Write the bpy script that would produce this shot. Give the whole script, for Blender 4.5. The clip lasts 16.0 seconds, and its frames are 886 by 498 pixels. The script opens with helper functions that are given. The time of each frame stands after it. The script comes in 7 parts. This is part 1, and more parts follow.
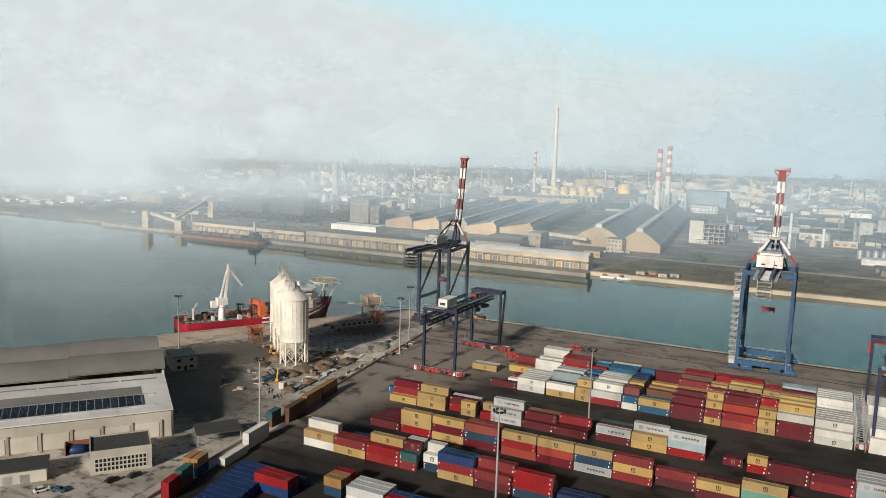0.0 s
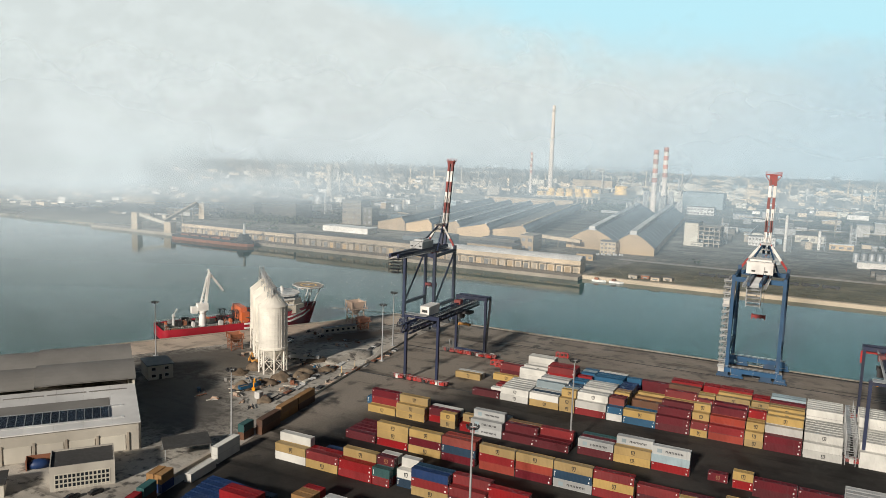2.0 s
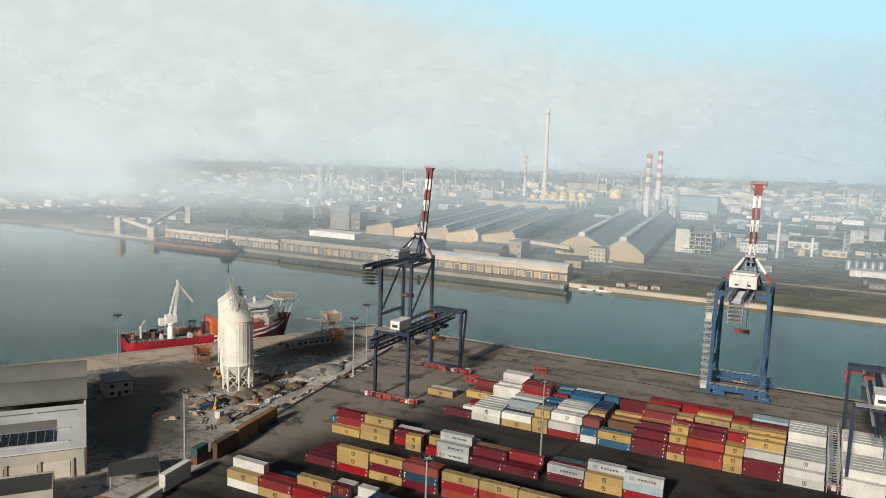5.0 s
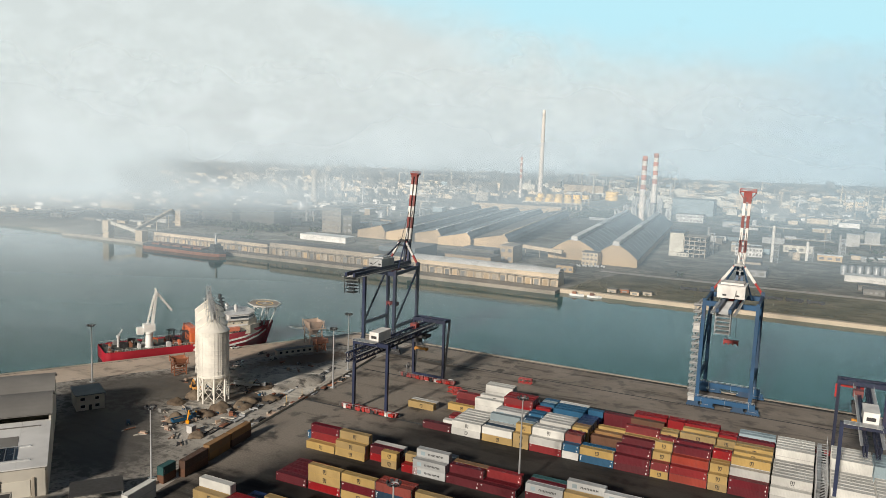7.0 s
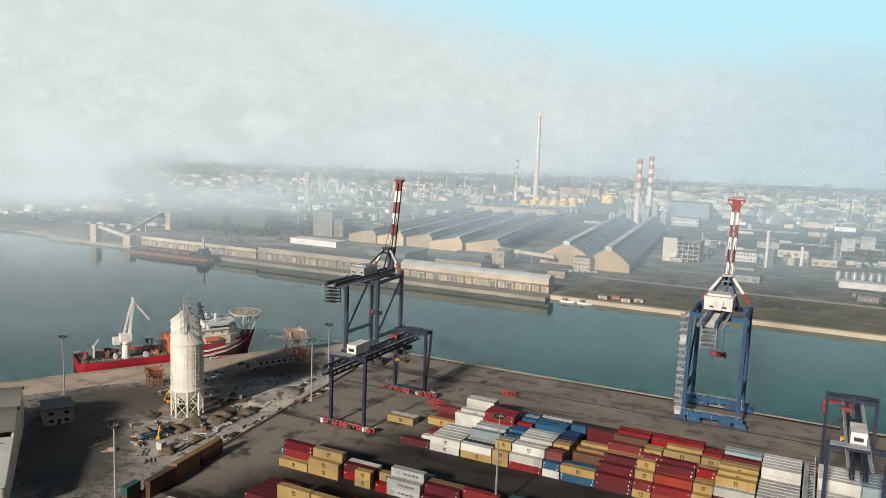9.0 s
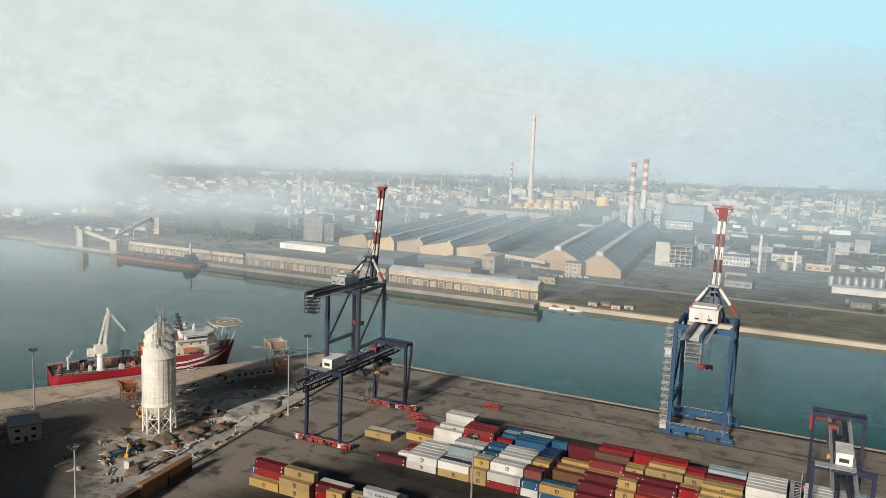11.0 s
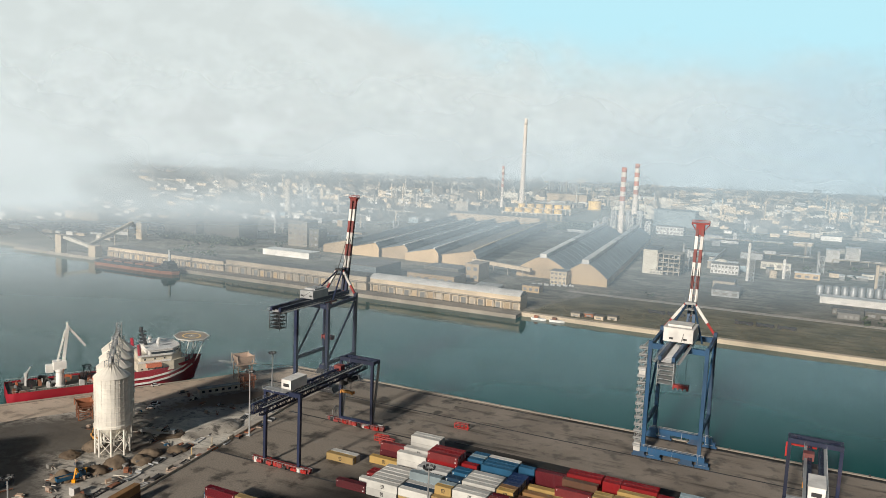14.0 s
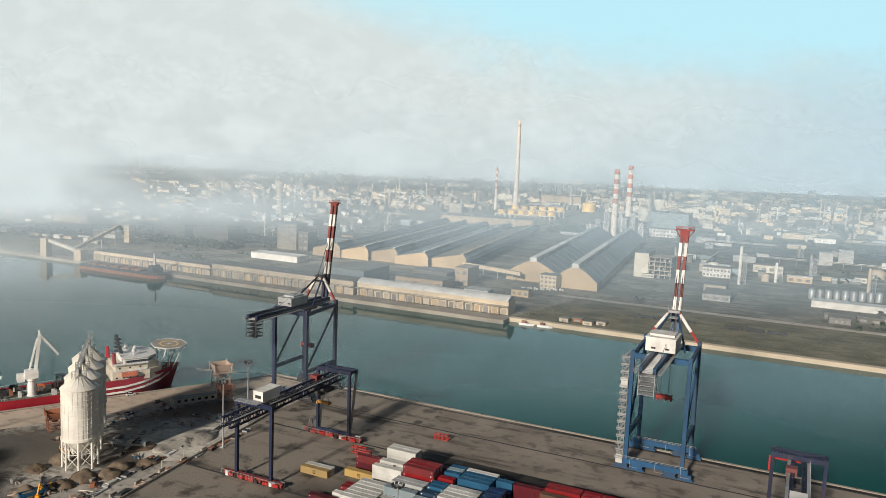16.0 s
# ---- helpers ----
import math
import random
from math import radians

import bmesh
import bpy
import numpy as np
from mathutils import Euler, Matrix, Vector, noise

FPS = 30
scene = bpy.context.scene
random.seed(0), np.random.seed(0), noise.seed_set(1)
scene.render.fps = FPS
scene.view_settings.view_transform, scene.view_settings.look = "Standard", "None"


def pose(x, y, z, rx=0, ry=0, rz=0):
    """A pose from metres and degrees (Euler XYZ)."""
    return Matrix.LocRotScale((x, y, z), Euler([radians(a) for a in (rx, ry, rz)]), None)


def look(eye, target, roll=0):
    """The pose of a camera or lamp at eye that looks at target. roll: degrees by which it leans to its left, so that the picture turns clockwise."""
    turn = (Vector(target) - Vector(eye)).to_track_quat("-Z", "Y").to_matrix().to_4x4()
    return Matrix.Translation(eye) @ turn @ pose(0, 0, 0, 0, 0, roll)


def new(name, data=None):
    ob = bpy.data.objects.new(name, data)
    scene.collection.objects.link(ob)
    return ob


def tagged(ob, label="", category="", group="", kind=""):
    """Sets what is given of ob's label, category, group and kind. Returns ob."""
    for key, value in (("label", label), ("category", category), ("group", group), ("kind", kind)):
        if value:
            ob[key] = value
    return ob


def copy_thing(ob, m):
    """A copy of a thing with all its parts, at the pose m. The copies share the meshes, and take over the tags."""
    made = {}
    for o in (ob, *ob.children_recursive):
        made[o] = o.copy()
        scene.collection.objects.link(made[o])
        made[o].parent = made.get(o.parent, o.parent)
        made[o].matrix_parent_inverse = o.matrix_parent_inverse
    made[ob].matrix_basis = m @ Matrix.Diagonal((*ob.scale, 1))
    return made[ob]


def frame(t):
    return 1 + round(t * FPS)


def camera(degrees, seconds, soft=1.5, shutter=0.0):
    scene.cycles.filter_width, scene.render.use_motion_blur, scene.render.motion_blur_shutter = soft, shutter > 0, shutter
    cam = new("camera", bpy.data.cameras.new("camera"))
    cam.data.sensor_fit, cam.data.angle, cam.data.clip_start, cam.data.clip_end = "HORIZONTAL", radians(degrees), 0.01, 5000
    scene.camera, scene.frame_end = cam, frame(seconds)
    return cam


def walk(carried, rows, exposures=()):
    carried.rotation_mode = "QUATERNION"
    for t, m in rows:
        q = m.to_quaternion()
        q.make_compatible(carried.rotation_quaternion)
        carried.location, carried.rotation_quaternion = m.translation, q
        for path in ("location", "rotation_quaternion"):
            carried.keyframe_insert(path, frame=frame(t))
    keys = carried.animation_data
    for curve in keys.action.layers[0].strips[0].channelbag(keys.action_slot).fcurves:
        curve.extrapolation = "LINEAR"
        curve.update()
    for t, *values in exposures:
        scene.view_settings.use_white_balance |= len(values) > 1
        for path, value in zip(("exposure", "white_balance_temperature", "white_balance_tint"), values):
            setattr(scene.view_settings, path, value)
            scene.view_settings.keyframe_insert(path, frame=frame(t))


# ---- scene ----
cam = camera(60.2, 16.0, soft=0.55)
PATH = [
    (0, (110.786, -295.977, 101.919), (109.901, -294.204, 101.652), 1.8),
    (0.5, (111.407, -293.255, 102.249), (110.522, -291.481, 101.981), 1.8),
    (1, (112.079, -290.517, 102.639), (111.195, -288.744, 102.371), 1.9),
    (1.5, (112.786, -287.77, 103.079), (111.903, -285.996, 102.811), 1.9),
    (2, (113.517, -285.016, 103.561), (112.634, -283.241, 103.294), 1.9),
    (2.5, (114.261, -282.258, 104.078), (113.378, -280.483, 103.811), 1.9),
    (3, (115.009, -279.499, 104.624), (114.127, -277.723, 104.357), 2.0),
    (3.5, (115.756, -276.741, 105.195), (114.875, -274.965, 104.929), 2.0),
    (4, (116.497, -273.985, 105.788), (115.617, -272.209, 105.523), 2.0),
    (6.5, (120.086, -260.274, 109.029), (119.209, -258.496, 108.768), 2.1),
    (7, (120.789, -257.548, 109.73), (119.913, -255.769, 109.469), 2.1),
    (7.5, (121.493, -254.827, 110.448), (120.618, -253.048, 110.188), 2.1),
    (8, (122.203, -252.112, 111.184), (121.329, -250.332, 110.925), 2.1),
    (8.5, (122.922, -249.402, 111.938), (122.05, -247.622, 111.68), 2.2),
    (9, (123.655, -246.698, 112.709), (122.783, -244.917, 112.451), 2.2),
    (11.5, (127.629, -233.281, 116.744), (126.764, -231.496, 116.49), 2.2),
    (12, (128.497, -230.626, 117.559), (127.633, -228.84, 117.305), 2.3),
    (12.5, (129.388, -227.985, 118.36), (128.525, -226.198, 118.107), 2.3),
    (13, (130.298, -225.361, 119.138), (129.437, -223.573, 118.886), 2.3),
    (13.5, (131.223, -222.757, 119.881), (130.363, -220.969, 119.63), 2.3),
    (14, (132.154, -220.178, 120.576), (131.296, -218.389, 120.326), 2.4),
    (14.5, (133.083, -217.629, 121.207), (132.226, -215.839, 120.958), 2.4),
    (15, (133.997, -215.115, 121.755), (133.142, -213.324, 121.506), 2.4),
    (15.5, (134.883, -212.642, 122.2), (134.029, -210.85, 121.952), 2.4),
    (16, (135.722, -210.218, 122.518), (134.871, -208.425, 122.271), 2.4),
]
walk(cam, [(t, look(eye, target, roll)) for t, eye, target, roll in PATH])

# ---- world, sun and exposure ----
SUN_EL, SUN_AZ = 22.0, 4.0          # degrees; the sun stands behind the terminal, a little towards -x
world = bpy.data.worlds.new("sky")
scene.world = world
world.use_nodes = True
wn = world.node_tree
sky = wn.nodes.new("ShaderNodeTexSky")
sky.sky_type, sky.sun_disc = "NISHITA", False
sky.sun_elevation, sky.sun_rotation = radians(SUN_EL), radians(180 + SUN_AZ)
sky.air_density, sky.dust_density, sky.ozone_density = 1.2, 1.0, 1.5
wn.links.new(sky.outputs[0], wn.nodes["Background"].inputs[0])
wn.nodes["Background"].inputs[1].default_value = 0.02
sun = new("sun", bpy.data.lights.new("sun", "SUN"))
sun.data.energy, sun.data.angle, sun.data.color = 3.7, radians(4.5), (1.0, 0.915, 0.81)
sa = radians(SUN_AZ)
to_sun = Vector((-math.sin(sa) * math.cos(radians(SUN_EL)), -math.cos(sa) * math.cos(radians(SUN_EL)), math.sin(radians(SUN_EL))))
sun.matrix_world = look(to_sun * 400, (0, 0, 0))
scene.view_settings.exposure = 0.2


# ---- materials ----
def nodes_of(name):
    m = bpy.data.materials.new(name)
    m.use_nodes = True
    return m, m.node_tree, m.node_tree.nodes["Principled BSDF"]


def mixed(nt, fac, a, b):
    n = nt.nodes.new("ShaderNodeMix")
    n.data_type = "RGBA"
    for sock, v in ((n.inputs[0], fac), (n.inputs[6], a), (n.inputs[7], b)):
        if isinstance(v, bpy.types.NodeSocket):
            nt.links.new(v, sock)
        elif isinstance(v, (int, float)):
            sock.default_value = v
        else:
            sock.default_value = (*v, 1)
    return n.outputs[2]


def noise_of(nt, vec, scale, detail=4.0, stretch=None, rough=0.55):
    n = nt.nodes.new("ShaderNodeTexNoise")
    n.inputs["Scale"].default_value, n.inputs["Detail"].default_value, n.inputs["Roughness"].default_value = scale, detail, rough
    if stretch:
        mp = nt.nodes.new("ShaderNodeMapping")
        mp.inputs["Scale"].default_value = stretch
        nt.links.new(vec, mp.inputs[0])
        vec = mp.outputs[0]
    nt.links.new(vec, n.inputs["Vector"])
    return n.outputs[0]


def ramp_of(nt, fac, lo, hi, a=0.0, b=1.0):
    n = nt.nodes.new("ShaderNodeMapRange")
    n.interpolation_type = "SMOOTHSTEP"
    for i, v in ((1, lo), (2, hi), (3, a), (4, b)):
        n.inputs[i].default_value = v
    nt.links.new(fac, n.inputs[0])
    return n.outputs[0]


def paint(name, col, rough=0.55, metal=0.0, wear=(0.14, 0.07, 0.04), amount=0.35, size=0.6, streak=True, bump=0.02, vary=0.12, spread=0.2):
    """Painted or bare surface: two scales of variation, worn patches with streaks, fine relief."""
    m, nt, p = nodes_of(name)
    geo = nt.nodes.new("ShaderNodeNewGeometry")
    info = nt.nodes.new("ShaderNodeObjectInfo")
    pos = geo.outputs["Position"]
    big = noise_of(nt, pos, size * 0.25, 3)
    fine = noise_of(nt, pos, size * 4, 5)
    dark = tuple(c * (1 - vary * 1.6) for c in col)
    lite = tuple(min(1, c * (1 + vary)) for c in col)
    base = mixed(nt, ramp_of(nt, big, 0.3, 0.7), dark, lite)
    hsv = nt.nodes.new("ShaderNodeHueSaturation")
    nt.links.new(base, hsv.inputs["Color"])
    nt.links.new(ramp_of(nt, info.outputs["Random"], 0, 1, 1 - spread, 1 + spread * 0.85), hsv.inputs["Value"])
    nt.links.new(ramp_of(nt, info.outputs["Random"], 0, 1, 0.9, 1.05), hsv.inputs["Saturation"])
    worn = noise_of(nt, pos, size, 6, (1, 1, 0.18) if streak else None, 0.65)
    col_out = mixed(nt, ramp_of(nt, worn, 0.56, 0.78, 0, amount), hsv.outputs[0], wear)
    nt.links.new(col_out, p.inputs["Base Color"])
    nt.links.new(ramp_of(nt, fine, 0.3, 0.7, rough - 0.08, rough + 0.1), p.inputs["Roughness"])
    p.inputs["Metallic"].default_value = metal
    b = nt.nodes.new("ShaderNodeBump")
    b.inputs["Strength"].default_value, b.inputs["Distance"].default_value = 0.5, bump
    nt.links.new(fine, b.inputs["Height"])
    nt.links.new(b.outputs[0], p.inputs["Normal"])
    return m


def ground_mat(name, base, dark, light, scale=1.0, tracks=0.0, patch=0.6, worn=None, earth_smoke_patches=()):
    m, nt, p = nodes_of(name)
    pos = nt.nodes.new("ShaderNodeNewGeometry").outputs["Position"]
    a = noise_of(nt, pos, 0.018 * scale, 6, None, 0.6)
    b = noise_of(nt, pos, 0.09 * scale, 6, None, 0.62)
    c = noise_of(nt, pos, 1.6 * scale, 4)
    s = noise_of(nt, pos, 0.05 * scale, 5, (0.22, 1.6, 1), 0.6)
    col = mixed(nt, ramp_of(nt, a, 0.36, 0.66), base, light)
    if worn:      # bare, bleached ground where nothing is stacked
        sep = nt.nodes.new("ShaderNodeSeparateXYZ")
        nt.links.new(pos, sep.inputs[0])
        wv = nt.nodes.new("ShaderNodeMath")
        wv.operation = "MULTIPLY_ADD"
        nt.links.new(a, wv.inputs[0])
        wv.inputs[1].default_value = 70.0
        slope = nt.nodes.new("ShaderNodeMath")
        slope.operation = "MULTIPLY_ADD"
        nt.links.new(sep.outputs[1], slope.inputs[0])
        slope.inputs[1].default_value = -0.4
        nt.links.new(sep.outputs[0], slope.inputs[2])
        nt.links.new(slope.outputs[0], wv.inputs[2])
        col = mixed(nt, ramp_of(nt, wv.outputs[0], -5, 32, 0.9, 0.0), col, worn)
    col = mixed(nt, ramp_of(nt, b, 0.5, 0.66, 0, patch), col, dark)
    col = mixed(nt, ramp_of(nt, s, 0.52, 0.68, 0, tracks), col, dark)
    for (sx, sy, turn, half_l, half_w), tint in earth_smoke_patches:      # damp earth and spills, ragged edges; shaded smoke's tone is painted in too
        mp = nt.nodes.new("ShaderNodeMapping")
        mp.vector_type = "TEXTURE"
        mp.inputs["Location"].default_value = (sx, sy, 0)
        mp.inputs["Rotation"].default_value = (0, 0, radians(turn))
        mp.inputs["Scale"].default_value = (half_l, half_w, 1)
        nt.links.new(pos, mp.inputs[0])
        ln = nt.nodes.new("ShaderNodeVectorMath")
        ln.operation = "LENGTH"
        nt.links.new(mp.outputs[0], ln.inputs[0])
        rag = nt.nodes.new("ShaderNodeMath")
        rag.operation = "MULTIPLY_ADD"
        nt.links.new(b, rag.inputs[0])
        rag.inputs[1].default_value = 2.2
        nt.links.new(ln.outputs["Value"], rag.inputs[2])
        col = mixed(nt, ramp_of(nt, rag.outputs[0], 1.75, 2.35, 0.9, 0.0), col, tint)
    col = mixed(nt, ramp_of(nt, c, 0.3, 0.75, 0, 0.3), col, tuple(v * 0.55 for v in base))
    nt.links.new(col, p.inputs["Base Color"])
    nt.links.new(ramp_of(nt, b, 0.35, 0.7, 0.92, 0.6), p.inputs["Roughness"])
    p.inputs["Specular IOR Level"].default_value = 0.3
    bp = nt.nodes.new("ShaderNodeBump")
    bp.inputs["Strength"].default_value, bp.inputs["Distance"].default_value = 0.4, 0.05
    nt.links.new(c, bp.inputs["Height"])
    nt.links.new(bp.outputs[0], p.inputs["Normal"])
    return m


def water_mat():
    m, nt, p = nodes_of("harbour_water")
    pos = nt.nodes.new("ShaderNodeNewGeometry").outputs["Position"]
    col = mixed(nt, ramp_of(nt, noise_of(nt, pos, 0.006, 3), 0.35, 0.65), (0.002, 0.062, 0.055), (0.004, 0.082, 0.074))
    nt.links.new(col, p.inputs["Base Color"])
    p.inputs["IOR"].default_value = 1.33
    p.inputs["Specular IOR Level"].default_value = 0.19
    big = noise_of(nt, pos, 0.012, 4, (1, 2.2, 1))
    nt.links.new(ramp_of(nt, big, 0.35, 0.65, 0.03, 0.09), p.inputs["Roughness"])
    bp = nt.nodes.new("ShaderNodeBump")
    bp.inputs["Strength"].default_value, bp.inputs["Distance"].default_value = 0.1, 0.12
    nt.links.new(noise_of(nt, pos, 0.45, 4, (1, 1.7, 1)), bp.inputs["Height"])
    nt.links.new(bp.outputs[0], p.inputs["Normal"])
    return m


M = {
    "asphalt": ground_mat("terminal_asphalt", (0.027, 0.025, 0.023), (0.007, 0.0068, 0.0065), (0.06, 0.054, 0.047), 1.0, 0.75, 0.75, (0.36, 0.312, 0.258)),
    "quaystone": ground_mat("quay_concrete", (0.25, 0.215, 0.178), (0.04, 0.036, 0.032), (0.36, 0.31, 0.26), 1.5, 0.9),
    "sidequay": ground_mat("side_quay_concrete", (0.56, 0.46, 0.36), (0.16, 0.135, 0.11), (0.68, 0.57, 0.46), 1.5, 0.5),
    "yard": ground_mat("muddy_yard", (0.36, 0.33, 0.285), (0.05, 0.048, 0.046), (0.62, 0.58, 0.51), 2.6, 0.55, 0.9, None,
                       # first and third patch also carry the painted tone of shaded smoke
                       (((-113, -66, -40, 50, 22), (0.075, 0.07, 0.064)), ((-93, -8, 25, 15, 8), (0.06, 0.042, 0.03)), ((-138, -22, 45, 42, 24), (0.07, 0.064, 0.056)),
                        ((-108, 55, 60, 30, 9), (0.16, 0.105, 0.07)))),
    "roadtop": ground_mat("pale_road", (0.48, 0.43, 0.37), (0.2, 0.175, 0.15), (0.58, 0.53, 0.46), 2.0, 0.3),
    "farland": ground_mat("far_shore_earth", (0.18, 0.165, 0.13), (0.05, 0.065, 0.045), (0.36, 0.33, 0.27), 1.6, 0.6, 0.85),
    "trees": ground_mat("dark_evergreen_leaves", (0.05, 0.07, 0.04), (0.025, 0.04, 0.025), (0.09, 0.1, 0.06), 8.0),
    "gravel": ground_mat("pale_gravel", (0.62, 0.58, 0.5), (0.3, 0.28, 0.24), (0.78, 0.73, 0.64), 5.0, 0.6),
    "grass": ground_mat("winter_grass", (0.15, 0.138, 0.085), (0.04, 0.055, 0.026), (0.27, 0.23, 0.15), 2.6, 0.75),
    "water": water_mat(),
    "cream": paint("cream_render", (0.52, 0.485, 0.415), 0.85, amount=0.45, wear=(0.3, 0.26, 0.2), size=0.3, spread=0.04),
    "concrete": paint("weathered_concrete", (0.42, 0.37, 0.3), 0.85, amount=0.4, wear=(0.16, 0.13, 0.1), size=0.25),
    "whitewall": paint("stained_white_wall", (0.62, 0.585, 0.5), 0.8, amount=0.4, wear=(0.3, 0.25, 0.19), size=0.3, spread=0.04),
    "ochre": paint("ochre_plaster", (0.55, 0.41, 0.25), 0.85, amount=0.35, wear=(0.3, 0.22, 0.14), size=0.1),
    "sand": paint("pale_sand_plaster", (0.6, 0.5, 0.37), 0.85, amount=0.4, wear=(0.33, 0.26, 0.18), size=0.12),
    "roofgrey": paint("grey_fibre_cement_roof", (0.23, 0.222, 0.205), 0.9, amount=0.5, wear=(0.15, 0.145, 0.135), size=0.15, spread=0.04),
    "roofdark": paint("dark_sheet_roof", (0.06, 0.058, 0.055), 0.8, amount=0.5, wear=(0.13, 0.12, 0.1), size=0.2),
    "roofwhite": paint("white_sheet_roof", (0.72, 0.715, 0.69), 0.6, amount=0.35, wear=(0.4, 0.38, 0.35), size=0.2, spread=0.04),
    "roofblue": paint("bluegrey_sheet_roof", (0.165, 0.195, 0.21), 0.6, amount=0.5, wear=(0.09, 0.11, 0.11), size=0.08),
    "farroof": paint("brown_grey_roof", (0.18, 0.165, 0.14), 0.85, amount=0.5, wear=(0.1, 0.095, 0.085), size=0.08),
    "tankyellow": paint("yellow_tank_paint", (0.82, 0.56, 0.2), 0.6, amount=0.3, size=0.1),
    "glass": paint("dark_window_glass", (0.02, 0.025, 0.03), 0.15, amount=0.1, wear=(0.06, 0.06, 0.06)),
    # far windows kept pale: the haze over them is painted into the glass
    "dimglass": paint("hazed_far_window", (0.26, 0.255, 0.24), 0.4, amount=0.3, wear=(0.25, 0.23, 0.2)),
    "solar": paint("solar_cell_glass", (0.02, 0.028, 0.04), 0.25, amount=0.2, wear=(0.05, 0.05, 0.055)),
    "alu": paint("dull_aluminium", (0.55, 0.56, 0.56), 0.4, 0.7, amount=0.2, size=0.5),
    "navy": paint("navy_crane_steel", (0.016, 0.024, 0.06), 0.5, amount=0.35, size=0.5),
    "steelblue": paint("blue_crane_steel", (0.018, 0.07, 0.15), 0.5, amount=0.35, size=0.5),
    "galv": paint("galvanised_steel", (0.45, 0.46, 0.46), 0.5, 0.4, amount=0.4, wear=(0.2, 0.18, 0.16)),
    "darksteel": paint("grimy_steel", (0.05, 0.05, 0.052), 0.6, 0.3, amount=0.4),
    "craneRed": paint("crane_red_paint", (0.36, 0.03, 0.025), 0.5, amount=0.3),
    "bandred": paint("faded_orange_band", (0.55, 0.2, 0.12), 0.7, amount=0.3),
    "brickred": paint("faded_red_paint", (0.22, 0.05, 0.045), 0.6, amount=0.3),
    "craneWhite": paint("crane_white_paint", (0.72, 0.7, 0.66), 0.5, amount=0.25, wear=(0.35, 0.28, 0.2)),
    "spreader": paint("orange_yellow_paint", (0.75, 0.32, 0.02), 0.5, amount=0.2),
    "rust": paint("rusty_steel", (0.28, 0.12, 0.07), 0.85, 0.1, amount=0.5, wear=(0.1, 0.06, 0.045)),
    "rustpale": paint("pale_rusty_steel", (0.5, 0.37, 0.28), 0.85, 0.1, amount=0.5, wear=(0.2, 0.1, 0.06)),
    "siloskin": paint("cream_silo_sheet", (0.84, 0.8, 0.71), 0.45, 0.0, amount=0.22, wear=(0.5, 0.42, 0.32), size=0.35, spread=0.04),
    "shipred": paint("ship_red_paint", (0.36, 0.012, 0.028), 0.4, amount=0.25, size=0.3),
    "shipwhite": paint("ship_white_paint", (0.74, 0.73, 0.7), 0.45, amount=0.2, wear=(0.4, 0.33, 0.25), size=0.4),
    "shipcream": paint("ship_cream_paint", (0.66, 0.6, 0.48), 0.5, amount=0.2),
    "deckgreen": paint("dull_green_deck", (0.16, 0.17, 0.14), 0.7, amount=0.5, wear=(0.2, 0.12, 0.08), size=0.4),
    "shiporange": paint("ship_orange_paint", (0.6, 0.16, 0.07), 0.5, amount=0.25),
    "dirt": ground_mat("spoil_heap_earth", (0.13, 0.095, 0.065), (0.06, 0.045, 0.035), (0.22, 0.17, 0.12), 6.0),
    "rubber": paint("black_rubber", (0.015, 0.015, 0.016), 0.85, amount=0.2, wear=(0.05, 0.045, 0.04)),
    "blacklogo": paint("black_lettering_paint", (0.02, 0.02, 0.022), 0.6, amount=0.1),
    "whitelogo": paint("white_lettering_paint", (0.75, 0.75, 0.73), 0.6, amount=0.1),
    "redlogo": paint("brown_lettering_paint", (0.3, 0.13, 0.05), 0.6, amount=0.1),
    "chimney": paint("pale_chimney_concrete", (0.78, 0.7, 0.62), 0.85, amount=0.3, wear=(0.35, 0.28, 0.22), size=0.08, spread=0.04),
}
CONT = {  # container paints
    "R": (0.37, 0.014, 0.018), "D": (0.17, 0.01, 0.02), "Y": (0.66, 0.45, 0.17), "W": (0.76, 0.75, 0.7), "B": (0.03, 0.15, 0.29),
    "N": (0.025, 0.07, 0.13), "G": (0.56, 0.57, 0.56), "T": (0.05, 0.17, 0.17), "O": (0.44, 0.07, 0.045), "L": (0.38, 0.48, 0.52),
    "M": (0.22, 0.55, 0.42), "K": (0.2, 0.1, 0.06), "U": (0.015, 0.055, 0.19), "E": (0.45, 0.25, 0.1), "V": (0.76, 0.75, 0.7),
}
WORDS = {"R": "bright red", "D": "dark maroon", "Y": "mustard yellow", "W": "white", "B": "mid blue", "N": "dark navy", "G": "light grey", "T": "dark teal",
         "O": "faded orange-red", "L": "pale blue-grey", "M": "mint green", "K": "rusty brown", "U": "royal blue", "E": "dirty ochre", "V": "white logo-marked"}
for k, c in CONT.items():
    M["c" + k] = paint("container_paint_" + WORDS[k].replace(" ", "_").replace("-", "_"), tuple(v * (0.72 if k in "WVGL" else 0.58) for v in c), 0.55, amount=0.42, wear=tuple(0.4 * v + 0.04 for v in c), size=0.5, bump=0.01, vary=0.1)


# ---- mesh helpers ----
def box(bm, x0, x1, y0, y1, z0, z1, m=None):
    vs = [bm.verts.new((x, y, z)) for z in (z0, z1) for y in (y0, y1) for x in (x0, x1)]
    if m is not None:
        for v in vs:
            v.co = m @ v.co
    for f in ((0, 2, 3, 1), (4, 5, 7, 6), (0, 1, 5, 4), (2, 6, 7, 3), (0, 4, 6, 2), (1, 3, 7, 5)):
        bm.faces.new([vs[i] for i in f])


